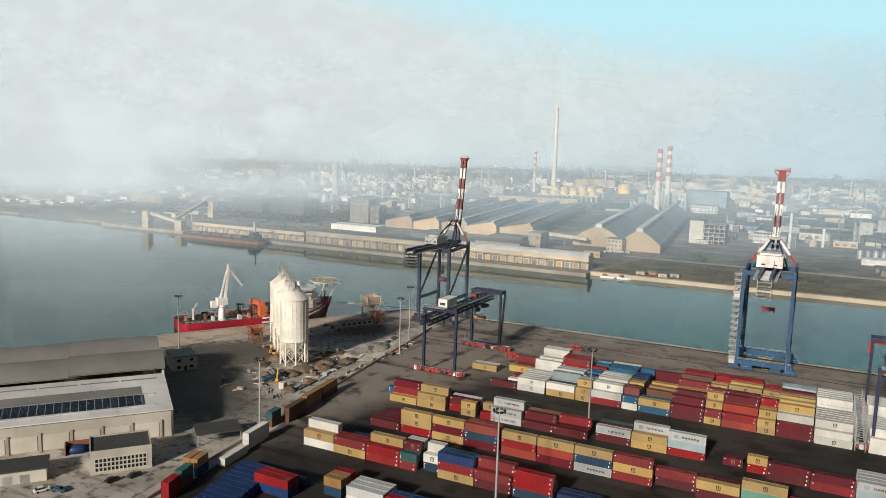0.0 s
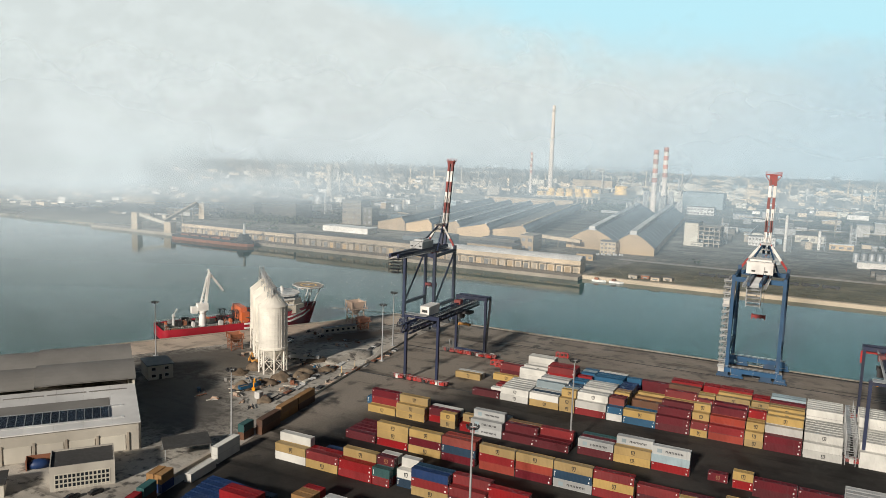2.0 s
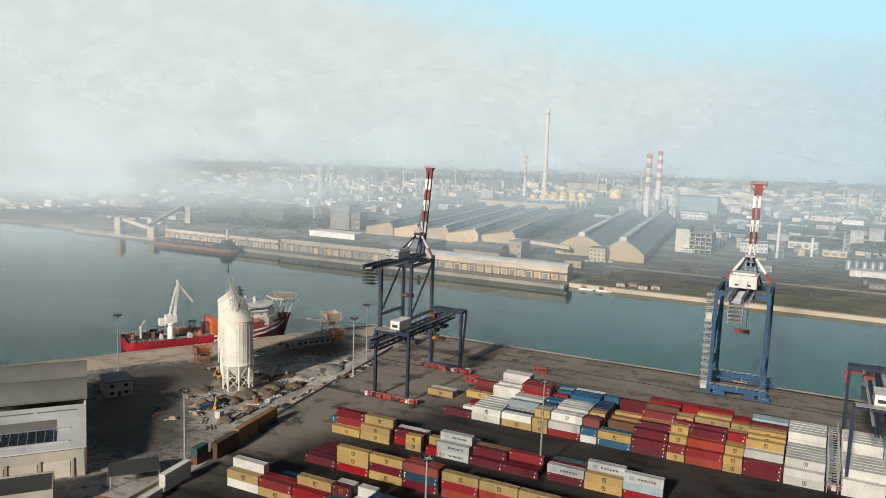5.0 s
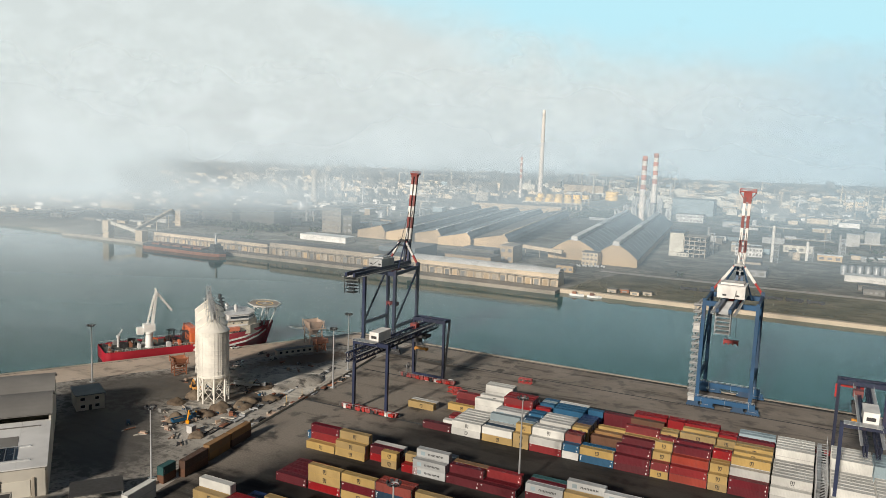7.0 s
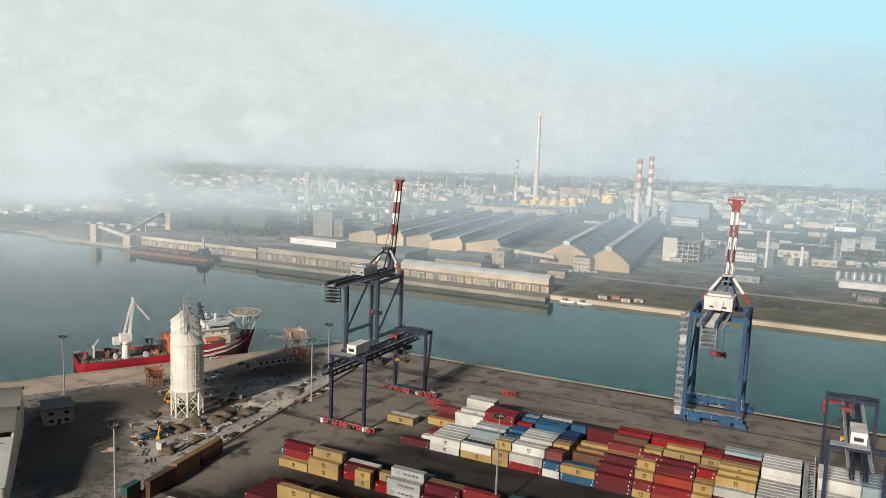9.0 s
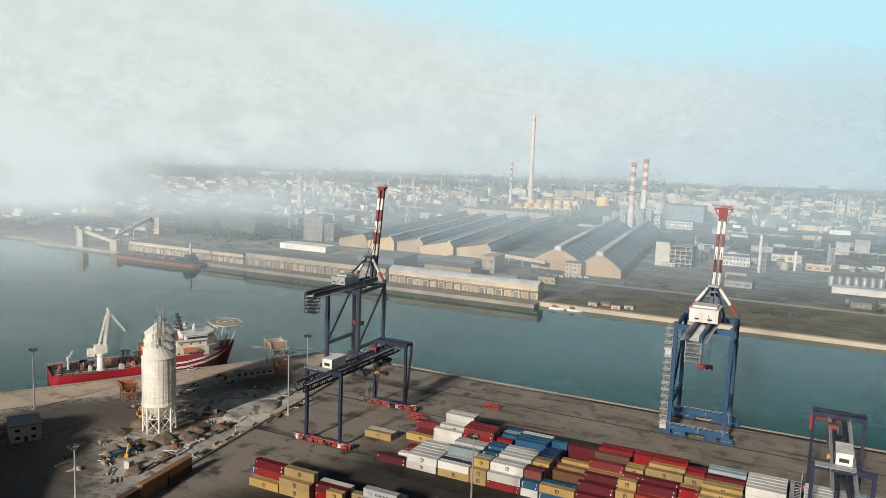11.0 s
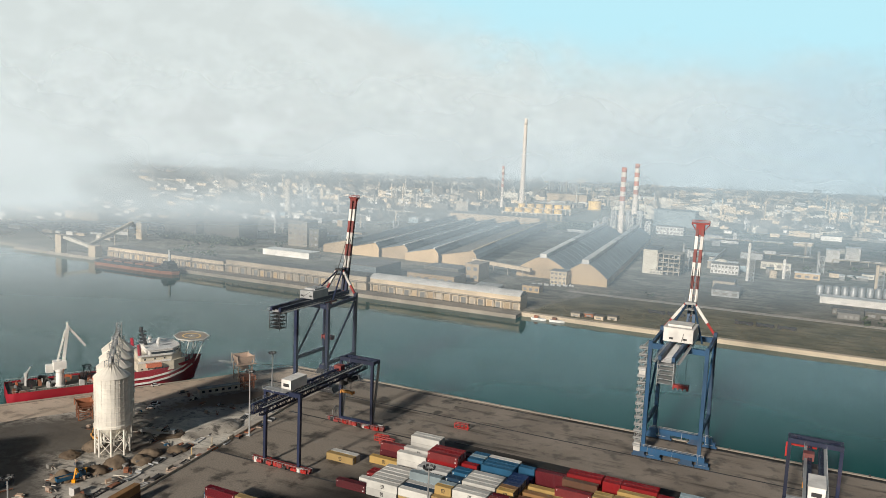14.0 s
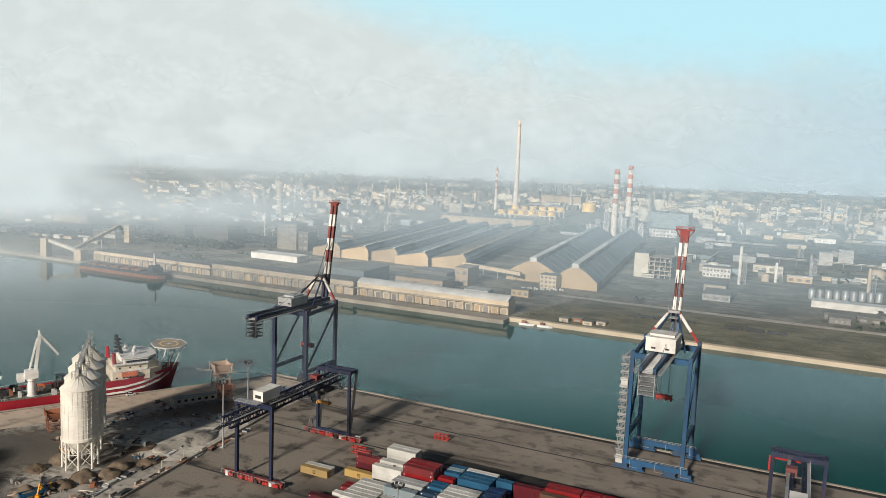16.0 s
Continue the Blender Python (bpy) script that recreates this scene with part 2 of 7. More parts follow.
def beam(bm, a, b, w, h=None):
    """A square bar from a to b."""
    a, b = Vector(a), Vector(b)
    d = b - a
    q = d.to_track_quat("Z", "Y").to_matrix().to_4x4()
    h = h or w
    box(bm, -w / 2, w / 2, -h / 2, h / 2, 0, d.length, Matrix.Translation(a) @ q)


def tube(bm, a, b, r0, r1=None, n=10, caps=True):
    a, b = Vector(a), Vector(b)
    d = b - a
    q = Matrix.Translation(a) @ d.to_track_quat("Z", "Y").to_matrix().to_4x4()
    r1 = r0 if r1 is None else r1
    lo, hi = [], []
    for i in range(n):
        c, s = math.cos(2 * math.pi * i / n), math.sin(2 * math.pi * i / n)
        lo.append(bm.verts.new(q @ Vector((r0 * c, r0 * s, 0))))
        hi.append(bm.verts.new(q @ Vector((r1 * c, r1 * s, d.length))))
    for i in range(n):
        j = (i + 1) % n
        bm.faces.new((lo[i], lo[j], hi[j], hi[i]))
    if caps:
        bm.faces.new(lo[::-1])
        bm.faces.new(hi)


def lathe(bm, prof, n=24, cx=0.0, cy=0.0):
    rings = []
    for r, z in prof:
        rings.append([bm.verts.new((cx + max(r, 0.001) * math.cos(2 * math.pi * i / n), cy + max(r, 0.001) * math.sin(2 * math.pi * i / n), z)) for i in range(n)])
    for a, b in zip(rings, rings[1:]):
        for i in range(n):
            j = (i + 1) % n
            bm.faces.new((a[i], a[j], b[j], b[i]))


def prism(bm, outline, z0, z1):
    lo = [bm.verts.new((x, y, z0)) for x, y in outline]
    hi = [bm.verts.new((x, y, z1)) for x, y in outline]
    bm.faces.new(lo[::-1])
    bm.faces.new(hi)
    for i in range(len(lo)):
        j = (i + 1) % len(lo)
        bm.faces.new((lo[i], lo[j], hi[j], hi[i]))


def truss(bm, a, b, w, h, bays, chord=0.3, brace=0.16, up=(0, 0, 1)):
    """A box truss with four chords, posts and diagonals."""
    a, b, up = Vector(a), Vector(b), Vector(up)
    d = (b - a) / bays
    side = d.cross(up).normalized() * (w / 2)
    top = side.cross(d).normalized() * (h / 2)
    if top.dot(up) < 0:
        top = -top
    cs = [side + top, -side + top, -side - top, side - top]
    for c in cs:
        beam(bm, a + c, b + c, chord)
    for i in range(bays + 1):
        p = a + d * i
        for k in range(4):
            beam(bm, p + cs[k], p + cs[(k + 1) % 4], brace)
            if i < bays:
                e = (k, (k + 1) % 4) if i % 2 else ((k + 1) % 4, k)
                beam(bm, p + cs[e[0]], p + d + cs[e[1]], brace)


def part(name, bm, material, parent=None, label="", smooth=False):
    me = bpy.data.meshes.new(name)
    bmesh.ops.recalc_face_normals(bm, faces=bm.faces)
    bm.to_mesh(me)
    bm.free()
    me.materials.append(M[material] if isinstance(material, str) else material)
    if smooth:
        for p in me.polygons:
            p.use_smooth = True
    ob = new(name, me)
    if parent is not None:
        ob.parent = parent
    if label:
        ob["label"] = label
    return ob


def made(fn, *args):
    bm = bmesh.new()
    fn(bm, *args)
    return bm


def boxes(name, dims, material, parent=None, label="", m=None):
    bm = bmesh.new()
    for d in dims:
        box(bm, *d, m)
    return part(name, bm, material, parent, label)


def bars(name, pairs, w, material, parent=None, label=""):
    bm = bmesh.new()
    for a, b in pairs:
        beam(bm, a, b, w)
    return part(name, bm, material, parent, label)


def thing(name, m, label, category, group="", kind=""):
    ob = new(name)
    ob.matrix_world = m
    return tagged(ob, label, category, group, kind)


def rotz(x, y, z=0.0, deg=0.0):
    return pose(x, y, z, 0, 0, deg)


# ---- water, near land, far land ----
QY = 117.0                                   # the main quay's edge
LQ0, LQ1 = (-292.0, -188.0), (-116.0, QY)    # the side quay's edge


def sheet(name, outline, z0, z1, material, label, category, kind="structure", parent=None):
    bm = bmesh.new()
    prism(bm, outline, z0, z1)
    ob = part(name, bm, material, parent)
    return tagged(ob, label, category, kind=kind)


bm = bmesh.new()
bm.faces.new([bm.verts.new(v) for v in ((-4800, -1500, -2.2), (2500, -1500, -2.2), (2500, 4900, -2.2), (-4800, 4900, -2.2))])
tagged(part("water", bm, "water"), "calm blue-green harbour water in the canal", "water", kind="structure")
sheet("ground", [(-560, -700), (900, -700), (900, QY), LQ1, LQ0, (-560, -620)], -9, 0, "asphalt", "stained brown-grey asphalt of the container yard", "ground")

# the works yard beside the side quay, behind the boundary road
sheet("yard_ground", [(-79, 112), (-114, 113), (-291, -192), (-291, -240), (-56, -240), (-54, -150), (-62, -88), (-68, -45), (-75, 10), (-80, 60)], 0.0, 0.012,
      "yard", "muddy dark yard floor with pale dust", "ground")
sheet("side_quay_apron", [(-118, 110), (-290, -190), (-270, -200), (-150, 10), (-118, 66), (-100, 100), (-90, 112), (-112, 113)], 0.012, 0.03, "sidequay", "pale dusty concrete apron of the side quay", "quay")
sheet("main_quay_apron", [(-12, 113.5), (-18, 62), (900, 62), (900, 113.5)], 0.0, 0.014, "quaystone", "worn brown concrete apron along the main quay", "quay")
sheet("road", [(-86.5, 100), (-91, 98), (-79, 12), (-72, -44), (-64, -90), (-58, -150), (-50, -150), (-58, -88), (-66, -42), (-72.5, 12), (-78, 60)], 0.012, 0.04, "roadtop", "pale dusty service road along the yard boundary", "road")
sheet("gravel_fan", [(-74, 6), (-86, -4), (-96, 2), (-104, 12), (-106, 24), (-99, 31), (-90, 38), (-84, 44), (-79, 30)], 0.012, 0.06, "gravel", "pale raked gravel spread beside the service road", "gravel")
# quay copings and fenders
cop = sheet("quay_coping", [(-117, QY - 1.4), (900, QY - 1.4), (900, QY + 0.15), (-117, QY + 0.15)], -0.6, 0.28, "concrete", "pale concrete coping along the quay edge", "quay edge")
bm = bmesh.new()
d = (Vector(LQ1) - Vector(LQ0)).normalized()
n = Vector((d.y, -d.x))
prism(bm, [tuple(Vector(LQ0) - n * 0.15), tuple(Vector(LQ1) - n * 0.15), tuple(Vector(LQ1) + n * 1.3), tuple(Vector(LQ0) + n * 1.3)], -0.6, 0.25)
tagged(part("side_quay_coping", bm, "concrete"), "pale concrete coping along the side quay", "quay edge", kind="structure")
bol = thing("bollard", rotz(-100, QY - 0.7, 0.28), "squat dark iron mooring bollard on the quay coping", "bollard", "quay bollards")
bm = bmesh.new()
lathe(bm, [(0.42, 0), (0.3, 0.1), (0.26, 0.45), (0.45, 0.6), (0.4, 0.72), (0, 0.75)], 12)
part("post", bm, "darksteel", bol)
for i in range(1, 18):
    copy_thing(bol, rotz(-100 + i * 17.5, QY - 0.7, 0.28))
# crane rails
for nm, y in (("crane_rail", -0.6 + 4), ("crane_rail", 56.0), ("crane_rail", 88.0), ("crane_rail", 113.0)):
    rl = boxes(nm, [(-112 if y > 80 else -75, 400, y - 0.09, y + 0.09, 0.012, 0.1), (-112 if y > 80 else -75, 400, y - 0.5, y + 0.5, 0.0, 0.03)], "darksteel")
    tagged(rl, "dark steel crane rail set in the yard floor", "rail", "crane rails", "structure")


# ---- shipping containers ----
def corrugated(bm, L, H, W=2.44):
    """Side, end and roof sheets with trapezoid ribs inside the frame."""
    def strip(p, u, v, nrm, length, height, pitch):
        k = max(2, int(length / pitch))
        st, dep = length / k, 0.036
        rows = []
        for i in range(k):
            for a, o in ((0.0, 0), (0.3, 0), (0.42, 1), (0.88, 1)):
                rows.append(((i + a) * st, o * dep))
        rows.append((length, 0))
        lo = [bm.verts.new(p + u * s - nrm * o) for s, o in rows]
        hi = [bm.verts.new(p + u * s - nrm * o + v * height) for s, o in rows]
        for i in range(len(lo) - 1):
            bm.faces.new((lo[i], lo[i + 1], hi[i + 1], hi[i]))
    X, Y, Z = Vector((1, 0, 0)), Vector((0, 1, 0)), Vector((0, 0, 1))
    e = 0.09
    strip(Vector((e, 0.03, 0.16)), X, Z, -Y, L - 2 * e, H - 0.26, 0.42)
    strip(Vector((e, W - 0.03, 0.16)), X, Z, Y, L - 2 * e, H - 0.26, 0.42)
    strip(Vector((0.04, e, 0.16)), Y, Z, -X, W - 2 * e, H - 0.26, 0.42)
    strip(Vector((e, e, H - 0.03)), X, Y, Z, L - 2 * e, W - 2 * e, 0.42)
    box(bm, e, L - e, e, W - e, 0.1, 0.15)


def frame_of(bm, L, H, W=2.44):
    for x in (0, L - 0.16):
        for y in (0, W - 0.16):
            box(bm, x, x + 0.16, y, y + 0.16, 0, H)
    for y in (0, W - 0.1):
        box(bm, 0.16, L - 0.16, y, y + 0.1, 0, 0.16)
        box(bm, 0.16, L - 0.16, y, y + 0.1, H - 0.1, H)
    for x in (0, L - 0.12):
        box(bm, x, x + 0.12, 0.16, W - 0.16, 0, 0.15)
        box(bm, x, x + 0.12, 0.16, W - 0.16, H - 0.12, H)


def logo_square(bm, L, H):
    c = L * 0.52
    for a, b, z0, z1 in ((-0.62, -0.4, 1.05, 1.95), (-0.12, 0.1, 1.05, 1.85), (0.38, 0.6, 1.05, 1.85), (-0.62, 0.6, 1.85, 2.02), (-0.5, -0.1, 0.62, 0.9), (0.1, 0.5, 0.62, 0.9)):
        box(bm, c + a, c + b, -0.012, 0.02, z0, z1)


def logo_word(bm, L, H):
    x = L * 0.36
    for i in range(6):
        a = x + i * 0.98
        box(bm, a, a + 0.2, -0.012, 0.02, 0.95, 1.6)
        box(bm, a + 0.5, a + 0.7, -0.012, 0.02, 0.95, 1.6)
        box(bm, a + 0.2, a + 0.5, -0.012, 0.02, 1.42 - 0.2 * (i % 2), 1.6 - 0.2 * (i % 2))


def logo_star(bm, L, H):
    box(bm, L * 0.14, L * 0.14 + 1.5, -0.012, 0.02, 0.65, 1.95)


def logo_small(bm, L, H):
    box(bm, 0.35, 0.8, -0.012, 0.02, H - 0.75, H - 0.5)
    box(bm, L - 0.8, L - 0.55, -0.012, 0.02, H - 0.9, H - 0.5)
    box(bm, L - 1.1, L - 0.7, -0.012, 0.02, 0.4, 0.9)


def logo_left(bm, L, H):
    for i in range(5):
        box(bm, 0.3, 0.52, -0.012, 0.02, 0.6 + i * 0.3, 0.8 + i * 0.3)


PROTO = {}
H40 = 2.75


def container_proto(code, size):
    L = 12.19 if size == 40 else 6.06
    nm = "container"
    ob = thing(nm, rotz(0, 0, -60), f"{WORDS[code]} {size}-foot corrugated steel shipping container", "container", "stacked shipping containers")
    mat = M["c" + code]
    part("corrugated_shell", made(corrugated, L, H40), mat, ob)
    part("steel_frame", made(frame_of, L, H40), mat, ob)
    for y in (0.1, 1.23):
        bm = bmesh.new()
        box(bm, L - 0.07, L - 0.02, y, y + 1.11, 0.16, H40 - 0.13)
        for z in (0.6, 1.3, 2.0):
            box(bm, L - 0.025, L + 0.002, y + 0.06, y + 1.05, z, z + 0.07)
        dr = part("door", bm, mat, ob)
        for yy in (0.3, 0.8):
            bm = bmesh.new()
            tube(bm, (L + 0.02, y + yy, 0.15), (L + 0.02, y + yy, H40 - 0.1), 0.03, n=5)
            part("lock_rod", bm, "galv", dr, "galvanised lock rod")
    if code in "YVE" or (code == "D" and size == 20):
        part("square_emblem", made(logo_square, L, H40), "blacklogo" if code in "YV" else "redlogo", ob, "dark square emblem in plain bars")["kind"] = "stuff"
    if code == "G" and size == 40:
        part("lettering", made(logo_word, L, H40), "blacklogo", ob, "dark lettering as plain bars")["kind"] = "stuff"
        part("emblem", made(logo_star, L, H40), "cL", ob, "pale blue square emblem")
    if code in "RDBN":
        part("markings", made(logo_small, L, H40), "whitelogo", ob, "small white markings")["kind"] = "stuff"
    if code in "BNT":
        part("lettering", made(logo_left, L, H40), "whitelogo", ob, "white lettering as plain bars")["kind"] = "stuff"
    return ob


def container(code, size, m):
    key = (code, size)
    if key not in PROTO:
        PROTO[key] = container_proto(code, size)
        PROTO[key].matrix_world = m
        return PROTO[key]
    return copy_thing(PROTO[key], m)


rnd = random.Random(5)
RP = 2.72


PLAN = []    # every container: code, size, level, levels of its stack, x, y, turn


def stack(x, y, size, levels, deg=0.0):
    for i, c in enumerate(levels):
        if c == "W" and rnd.random() < 0.3:
            c = "V"
        PLAN.append((c, size, i, len(levels), x + rnd.uniform(-0.09, 0.09), y + rnd.uniform(-0.04, 0.04), deg + rnd.uniform(-0.2, 0.2)))


def slot(x, size, rows, y0=0.0):
    """rows: row number or (first, last) and the levels from the ground up."""
    for r, lev in rows:
        a, b = r if isinstance(r, tuple) else (r, r)
        for k in range(a, b + 1):
            stack(x, y0 + k * RP, size, lev)


Y0 = 1.0   # first row of the main block
slot(-12.7, 40, [(0, "D")], Y0)
slot(-6.5, 20, [(2, "W"), (4, "R"), (5, "R")], Y0)
slot(-13.5, 40, [(9, "Y"), (12, "DR"), (13, "R")], Y0)
slot(0.0, 40, [((0, 3), "WW"), (4, "YW"), (5, "YW"), (8, "WWW"), (9, "WW"), (10, "WWW"), ((12, 13), "WWWW")], Y0)
slot(12.8, 40, [(0, "YW"), (1, "YN"), (2, "WW"), (3, "RNL"), (5, "WGG"), (6, "YWG"), ((8, 10), "RRRR"), (12, "RT"), (14, "DD")], Y0)
slot(25.5, 20, [(0, "YY"), (1, "YYY"), (2, "YYL"), (4, "NNN"), (6, "LNB"), (7, "BBB"), (9, "DRR"), (11, "NNB"), (12, "BBL"), (13, "BBB")], Y0)
slot(32.0, 40, [(0, "RW"), (1, "RWW"), (2, "RWW"), ((4, 6), "WWW"), (7, "WWG"), (8, "WG"), (10, "DWB"), (11, "BRB"), (12, "NRB"), (13, "BWW")], Y0)
slot(44.7, 20, [(0, "WB"), (1, "WBO"), (2, "NND"), (4, "YYY"), (5, "YYE"), ((6, 9), "YYU"), (11, "YU"), (12, "YUB")], Y0)
slot(51.1, 40, [(0, "BY"), (1, "BB"), (3, "D"), (5, "KK"), (7, "EE"), (9, "KY"), (12, "DDD"), (13, "DD")], Y0)
slot(63.5, 40, [(0, "DD"), (1, "DDD"), (2, "DD"), (4, "DDD"), (5, "DYY"), (6, "DYYR"), (9, "DYYK"), (11, "DDYR"), (12, "DDYR")], Y0)
slot(76.1, 20, [(0, "YR"), (1, "YRY"), (2, "YYYY"), (4, "RRRR"), (6, "RRYY"), (7, "KYYY"), (11, "DRRR"), (12, "RRRR")], Y0)
slot(82.5, 40, [(0, "OR"), (1, "ORO"), (2, "OROD"), (4, "DDDD"), (7, "EYYY"), (9, "KEYY"), (11, "DDYR"), (12, "DDRR")], Y0)
slot(95.1, 20, [(0, "YY"), (1, "YYY"), (2, "YYY"), (3, "RRRR"), (4, "YYYY"), (7, "RRRY"), (9, "KRYR"), (10, "DDYR")], Y0)
slot(101.5, 40, [(0, "DD"), (1, "DDW"), (2, "DWWY"), (4, "DYYY"), (6, "EYYY"), (7, "YYYY"), (9, "KKDD"), ((11, 12), "LLLL")], Y0)
slot(114.2, 40, [(0, "WW"), ((1, 6), "WWW"), ((8, 12), "WWWW")], Y0)
slot(131.6, 40, [(0, "WW"), ((1, 6), "WWW"), ((8, 12), "WWWW")], Y0)
slot(144.3, 40, [((0, 6), "WWW"), ((8, 12), "WWLL")], Y0)

# second strip, in front of the main block
Y1 = -39.5
slot(-39.0, 40, [(0, "Y"), (1, "YRD")], Y1)
slot(-26.4, 40, [(0, "YY"), (1, "YYY")], Y1)
slot(-44.5, 20, [(3, "B")], Y1)
slot(-13.6, 40, [(1, "RD"), (2, "RW")], Y1)
slot(-7.4, 20, [(0, "YY")], Y1)
slot(0.6, 20, [(0, "R"), (1, "RY")], Y1)
slot(5.0, 40, [(0, "GG"), (1, "GGG"), (3, "TG")], Y1)
slot(17.6, 40, [(0, "D"), (1, "DD"), (2, "DE")], Y1)
slot(29.8, 40, [(0, "D"), (1, "D"), (2, "DR")], Y1)
slot(44.8, 40, [(0, "DG"), (1, "DD"), (2, "DT")], Y1 + 2)
slot(57.3, 40, [(0, "YY"), (1, "YYG")], Y1 + 2)
slot(69.7, 40, [(0, "RLG")], Y1 + 2)
slot(87.5, 20, [(0, "D")], Y1 + 3)
slot(95.2, 20, [(0, "RY")], Y1 + 1)
slot(101.4, 40, [(0, "DD"), (1, "D")], Y1 - 2)
slot(114.0, 40, [(0, "RD"), (1, "D")], Y1 - 3)
slot(126.6, 40, [((0, 3), "LG")], Y1 - 3)

# third strip
Y2 = -66.5
slot(-31.3, 40, [((0, 4), "D")], Y2)
slot(-18.4, 40, [(0, "RYY")], Y2)
slot(-5.8, 40, [(0, "YDY"), (1, "D")], Y2)
slot(6.8, 40, [(0, "DNO"), (1, "DDO")], Y2)
slot(20.4, 40, [(0, "ORY"), (1, "OR")], Y2)
slot(33.0, 40, [(0, "DOY"), (1, "D")], Y2)
slot(45.6, 40, [(0, "GNY")], Y2)
slot(58.2, 40, [(0, "RYR"), (1, "RY")], Y2)
slot(70.8, 40, [(1, "DR")], Y2)
slot(83.4, 40, [(0, "DY"), (1, "DD")], Y2)
slot(96.0, 40, [(0, "RMY"), (1, "RM")], Y2)
slot(108.8, 40, [(0, "DR")], Y2)
slot(121.4, 40, [(0, "RD"), (1, "DD")], Y2)

# fourth strip
Y3 = -94.0
slot(-40.6, 40, [(0, "WY"), (1, "WYW")], Y3)
slot(-28.2, 40, [(0, "YR"), (1, "YR"), (3, "B"), (4, "U")], Y3)
slot(-15.6, 40, [(0, "RR"), (1, "RRY"), (2, "RY")], Y3)
slot(-3.2, 20, [(0, "RT"), (1, "RTD"), (2, "DDW")], Y3)
slot(4.0, 20, [(1, "NW"), (2, "NWW")], Y3)
slot(10.4, 40, [(0, "YRU"), (1, "YRN"), (2, "NU")], Y3)
slot(22.9, 40, [(0, "DR"), (1, "RRR"), (2, "DN")], Y3)
slot(35.4, 40, [(0, "NRR"), (1, "NR")], Y3)
slot(48.2, 40, [(1, "U"), (2, "U")], Y3)
slot(60.7, 40, [(0, "U"), (1, "W")], Y3)
slot(77.0, 20, [(0, "YU")], Y3)
slot(88.0, 40, [(0, "DR"), (1, "DD")], Y3)
# fifth strip and the blue rows
for k in range(10):
    stack(-44.5 + 0.55 * k, -121.0 - k * RP, 40, "U")
slot(-32.0, 40, [(-3, "UR"), (-2, "UR"), (0, "N")], -121.0)
slot(-13.0, 20, [(0, "NE"), (1, "NE"), (2, "DR")], -121.0)
slot(-4.0, 40, [((0, 2), "WG")], -123.0)
slot(9.0, 40, [(0, "UR"), (1, "UU")], -123.0)

# containers along the boundary road
for x, y, sz, lev, dg in ((-60.0, -66.5, 40, "EE", 97), (-62.4, -66.8, 40, "E", 97), (-61.5, -53.6, 40, "KE", 97), (-57.3, -80.5, 40, "KK", 97), (-59.5, -87.5, 20, "KT", 97),
                          (-53.2, -107.0, 40, "WW", 97), (-50.2, -121.5, 40, "W", 97), (-52.4, -131.0, 20, "UE", 102), (-55.0, -131.5, 20, "UE", 102), (-50.0, -139.5, 20, "KT", 104),
                          (-47.5, -147.0, 20, "RR", 104)):
    stack(x, y, sz, lev, dg)
for x, y in ((-29.5, 19.4), (-29.5, 22.2)):
    stack(x, y, 40, "Y" if y < 20 else "W")

# those buried inside a block, and what is past the near 300, are joined
tops = [(p[4], p[4] + (12.2 if p[1] == 40 else 6.1), p[5], p[3]) for p in PLAN if p[2] == 0]


def buried(p):
    x0, x1 = p[4], p[4] + (12.2 if p[1] == 40 else 6.1)
    return p[2] < p[3] - 1 and p[6] < 5 and any(abs(t[2] - (p[5] - RP)) < 0.4 and t[0] < x0 + 3 and t[1] > x1 - 3 and t[3] > p[2] for t in tops)


shown = [p for p in PLAN if not buried(p)]
shown.sort(key=lambda p: (p[5] > 34.5) + (p[5] > 24.0) + (p[5] < -115) * 2 + (p[4] > 130) * 3)
near = shown[:300]
near_set = set(near)
for c, size, i, n_, x, y, dg in near:
    container(c, size, rotz(x, y, 0.04 + i * H40, dg))
bm = bmesh.new()
codes = sorted(CONT)
for p in PLAN:
    if p in near_set:
        continue
    first = len(bm.faces)
    L = 12.19 if p[1] == 40 else 6.06
    one = bmesh.new()
    if buried(p):
        box(one, 0, L, 0, 2.44, 0, H40)
    else:
        corrugated(one, L, H40)
        frame_of(one, L, H40)
        box(one, L - 0.07, L - 0.02, 0.1, 2.34, 0.16, H40 - 0.13)
    one.transform(rotz(p[4], p[5], 0.04 + p[2] * H40, p[6]))
    for f in one.faces:
        f.material_index = codes.index(p[0])
    tmp = bpy.data.meshes.new("tmp")
    one.to_mesh(tmp)
    one.free()
    bm.from_mesh(tmp)
    bpy.data.meshes.remove(tmp)
rest = part("container_block", bm, "c" + codes[0])
for c in codes[1:]:
    rest.data.materials.append(M["c" + c])
tagged(rest, "packed inner shipping containers in mixed faded colours", "container", "", "stuff")

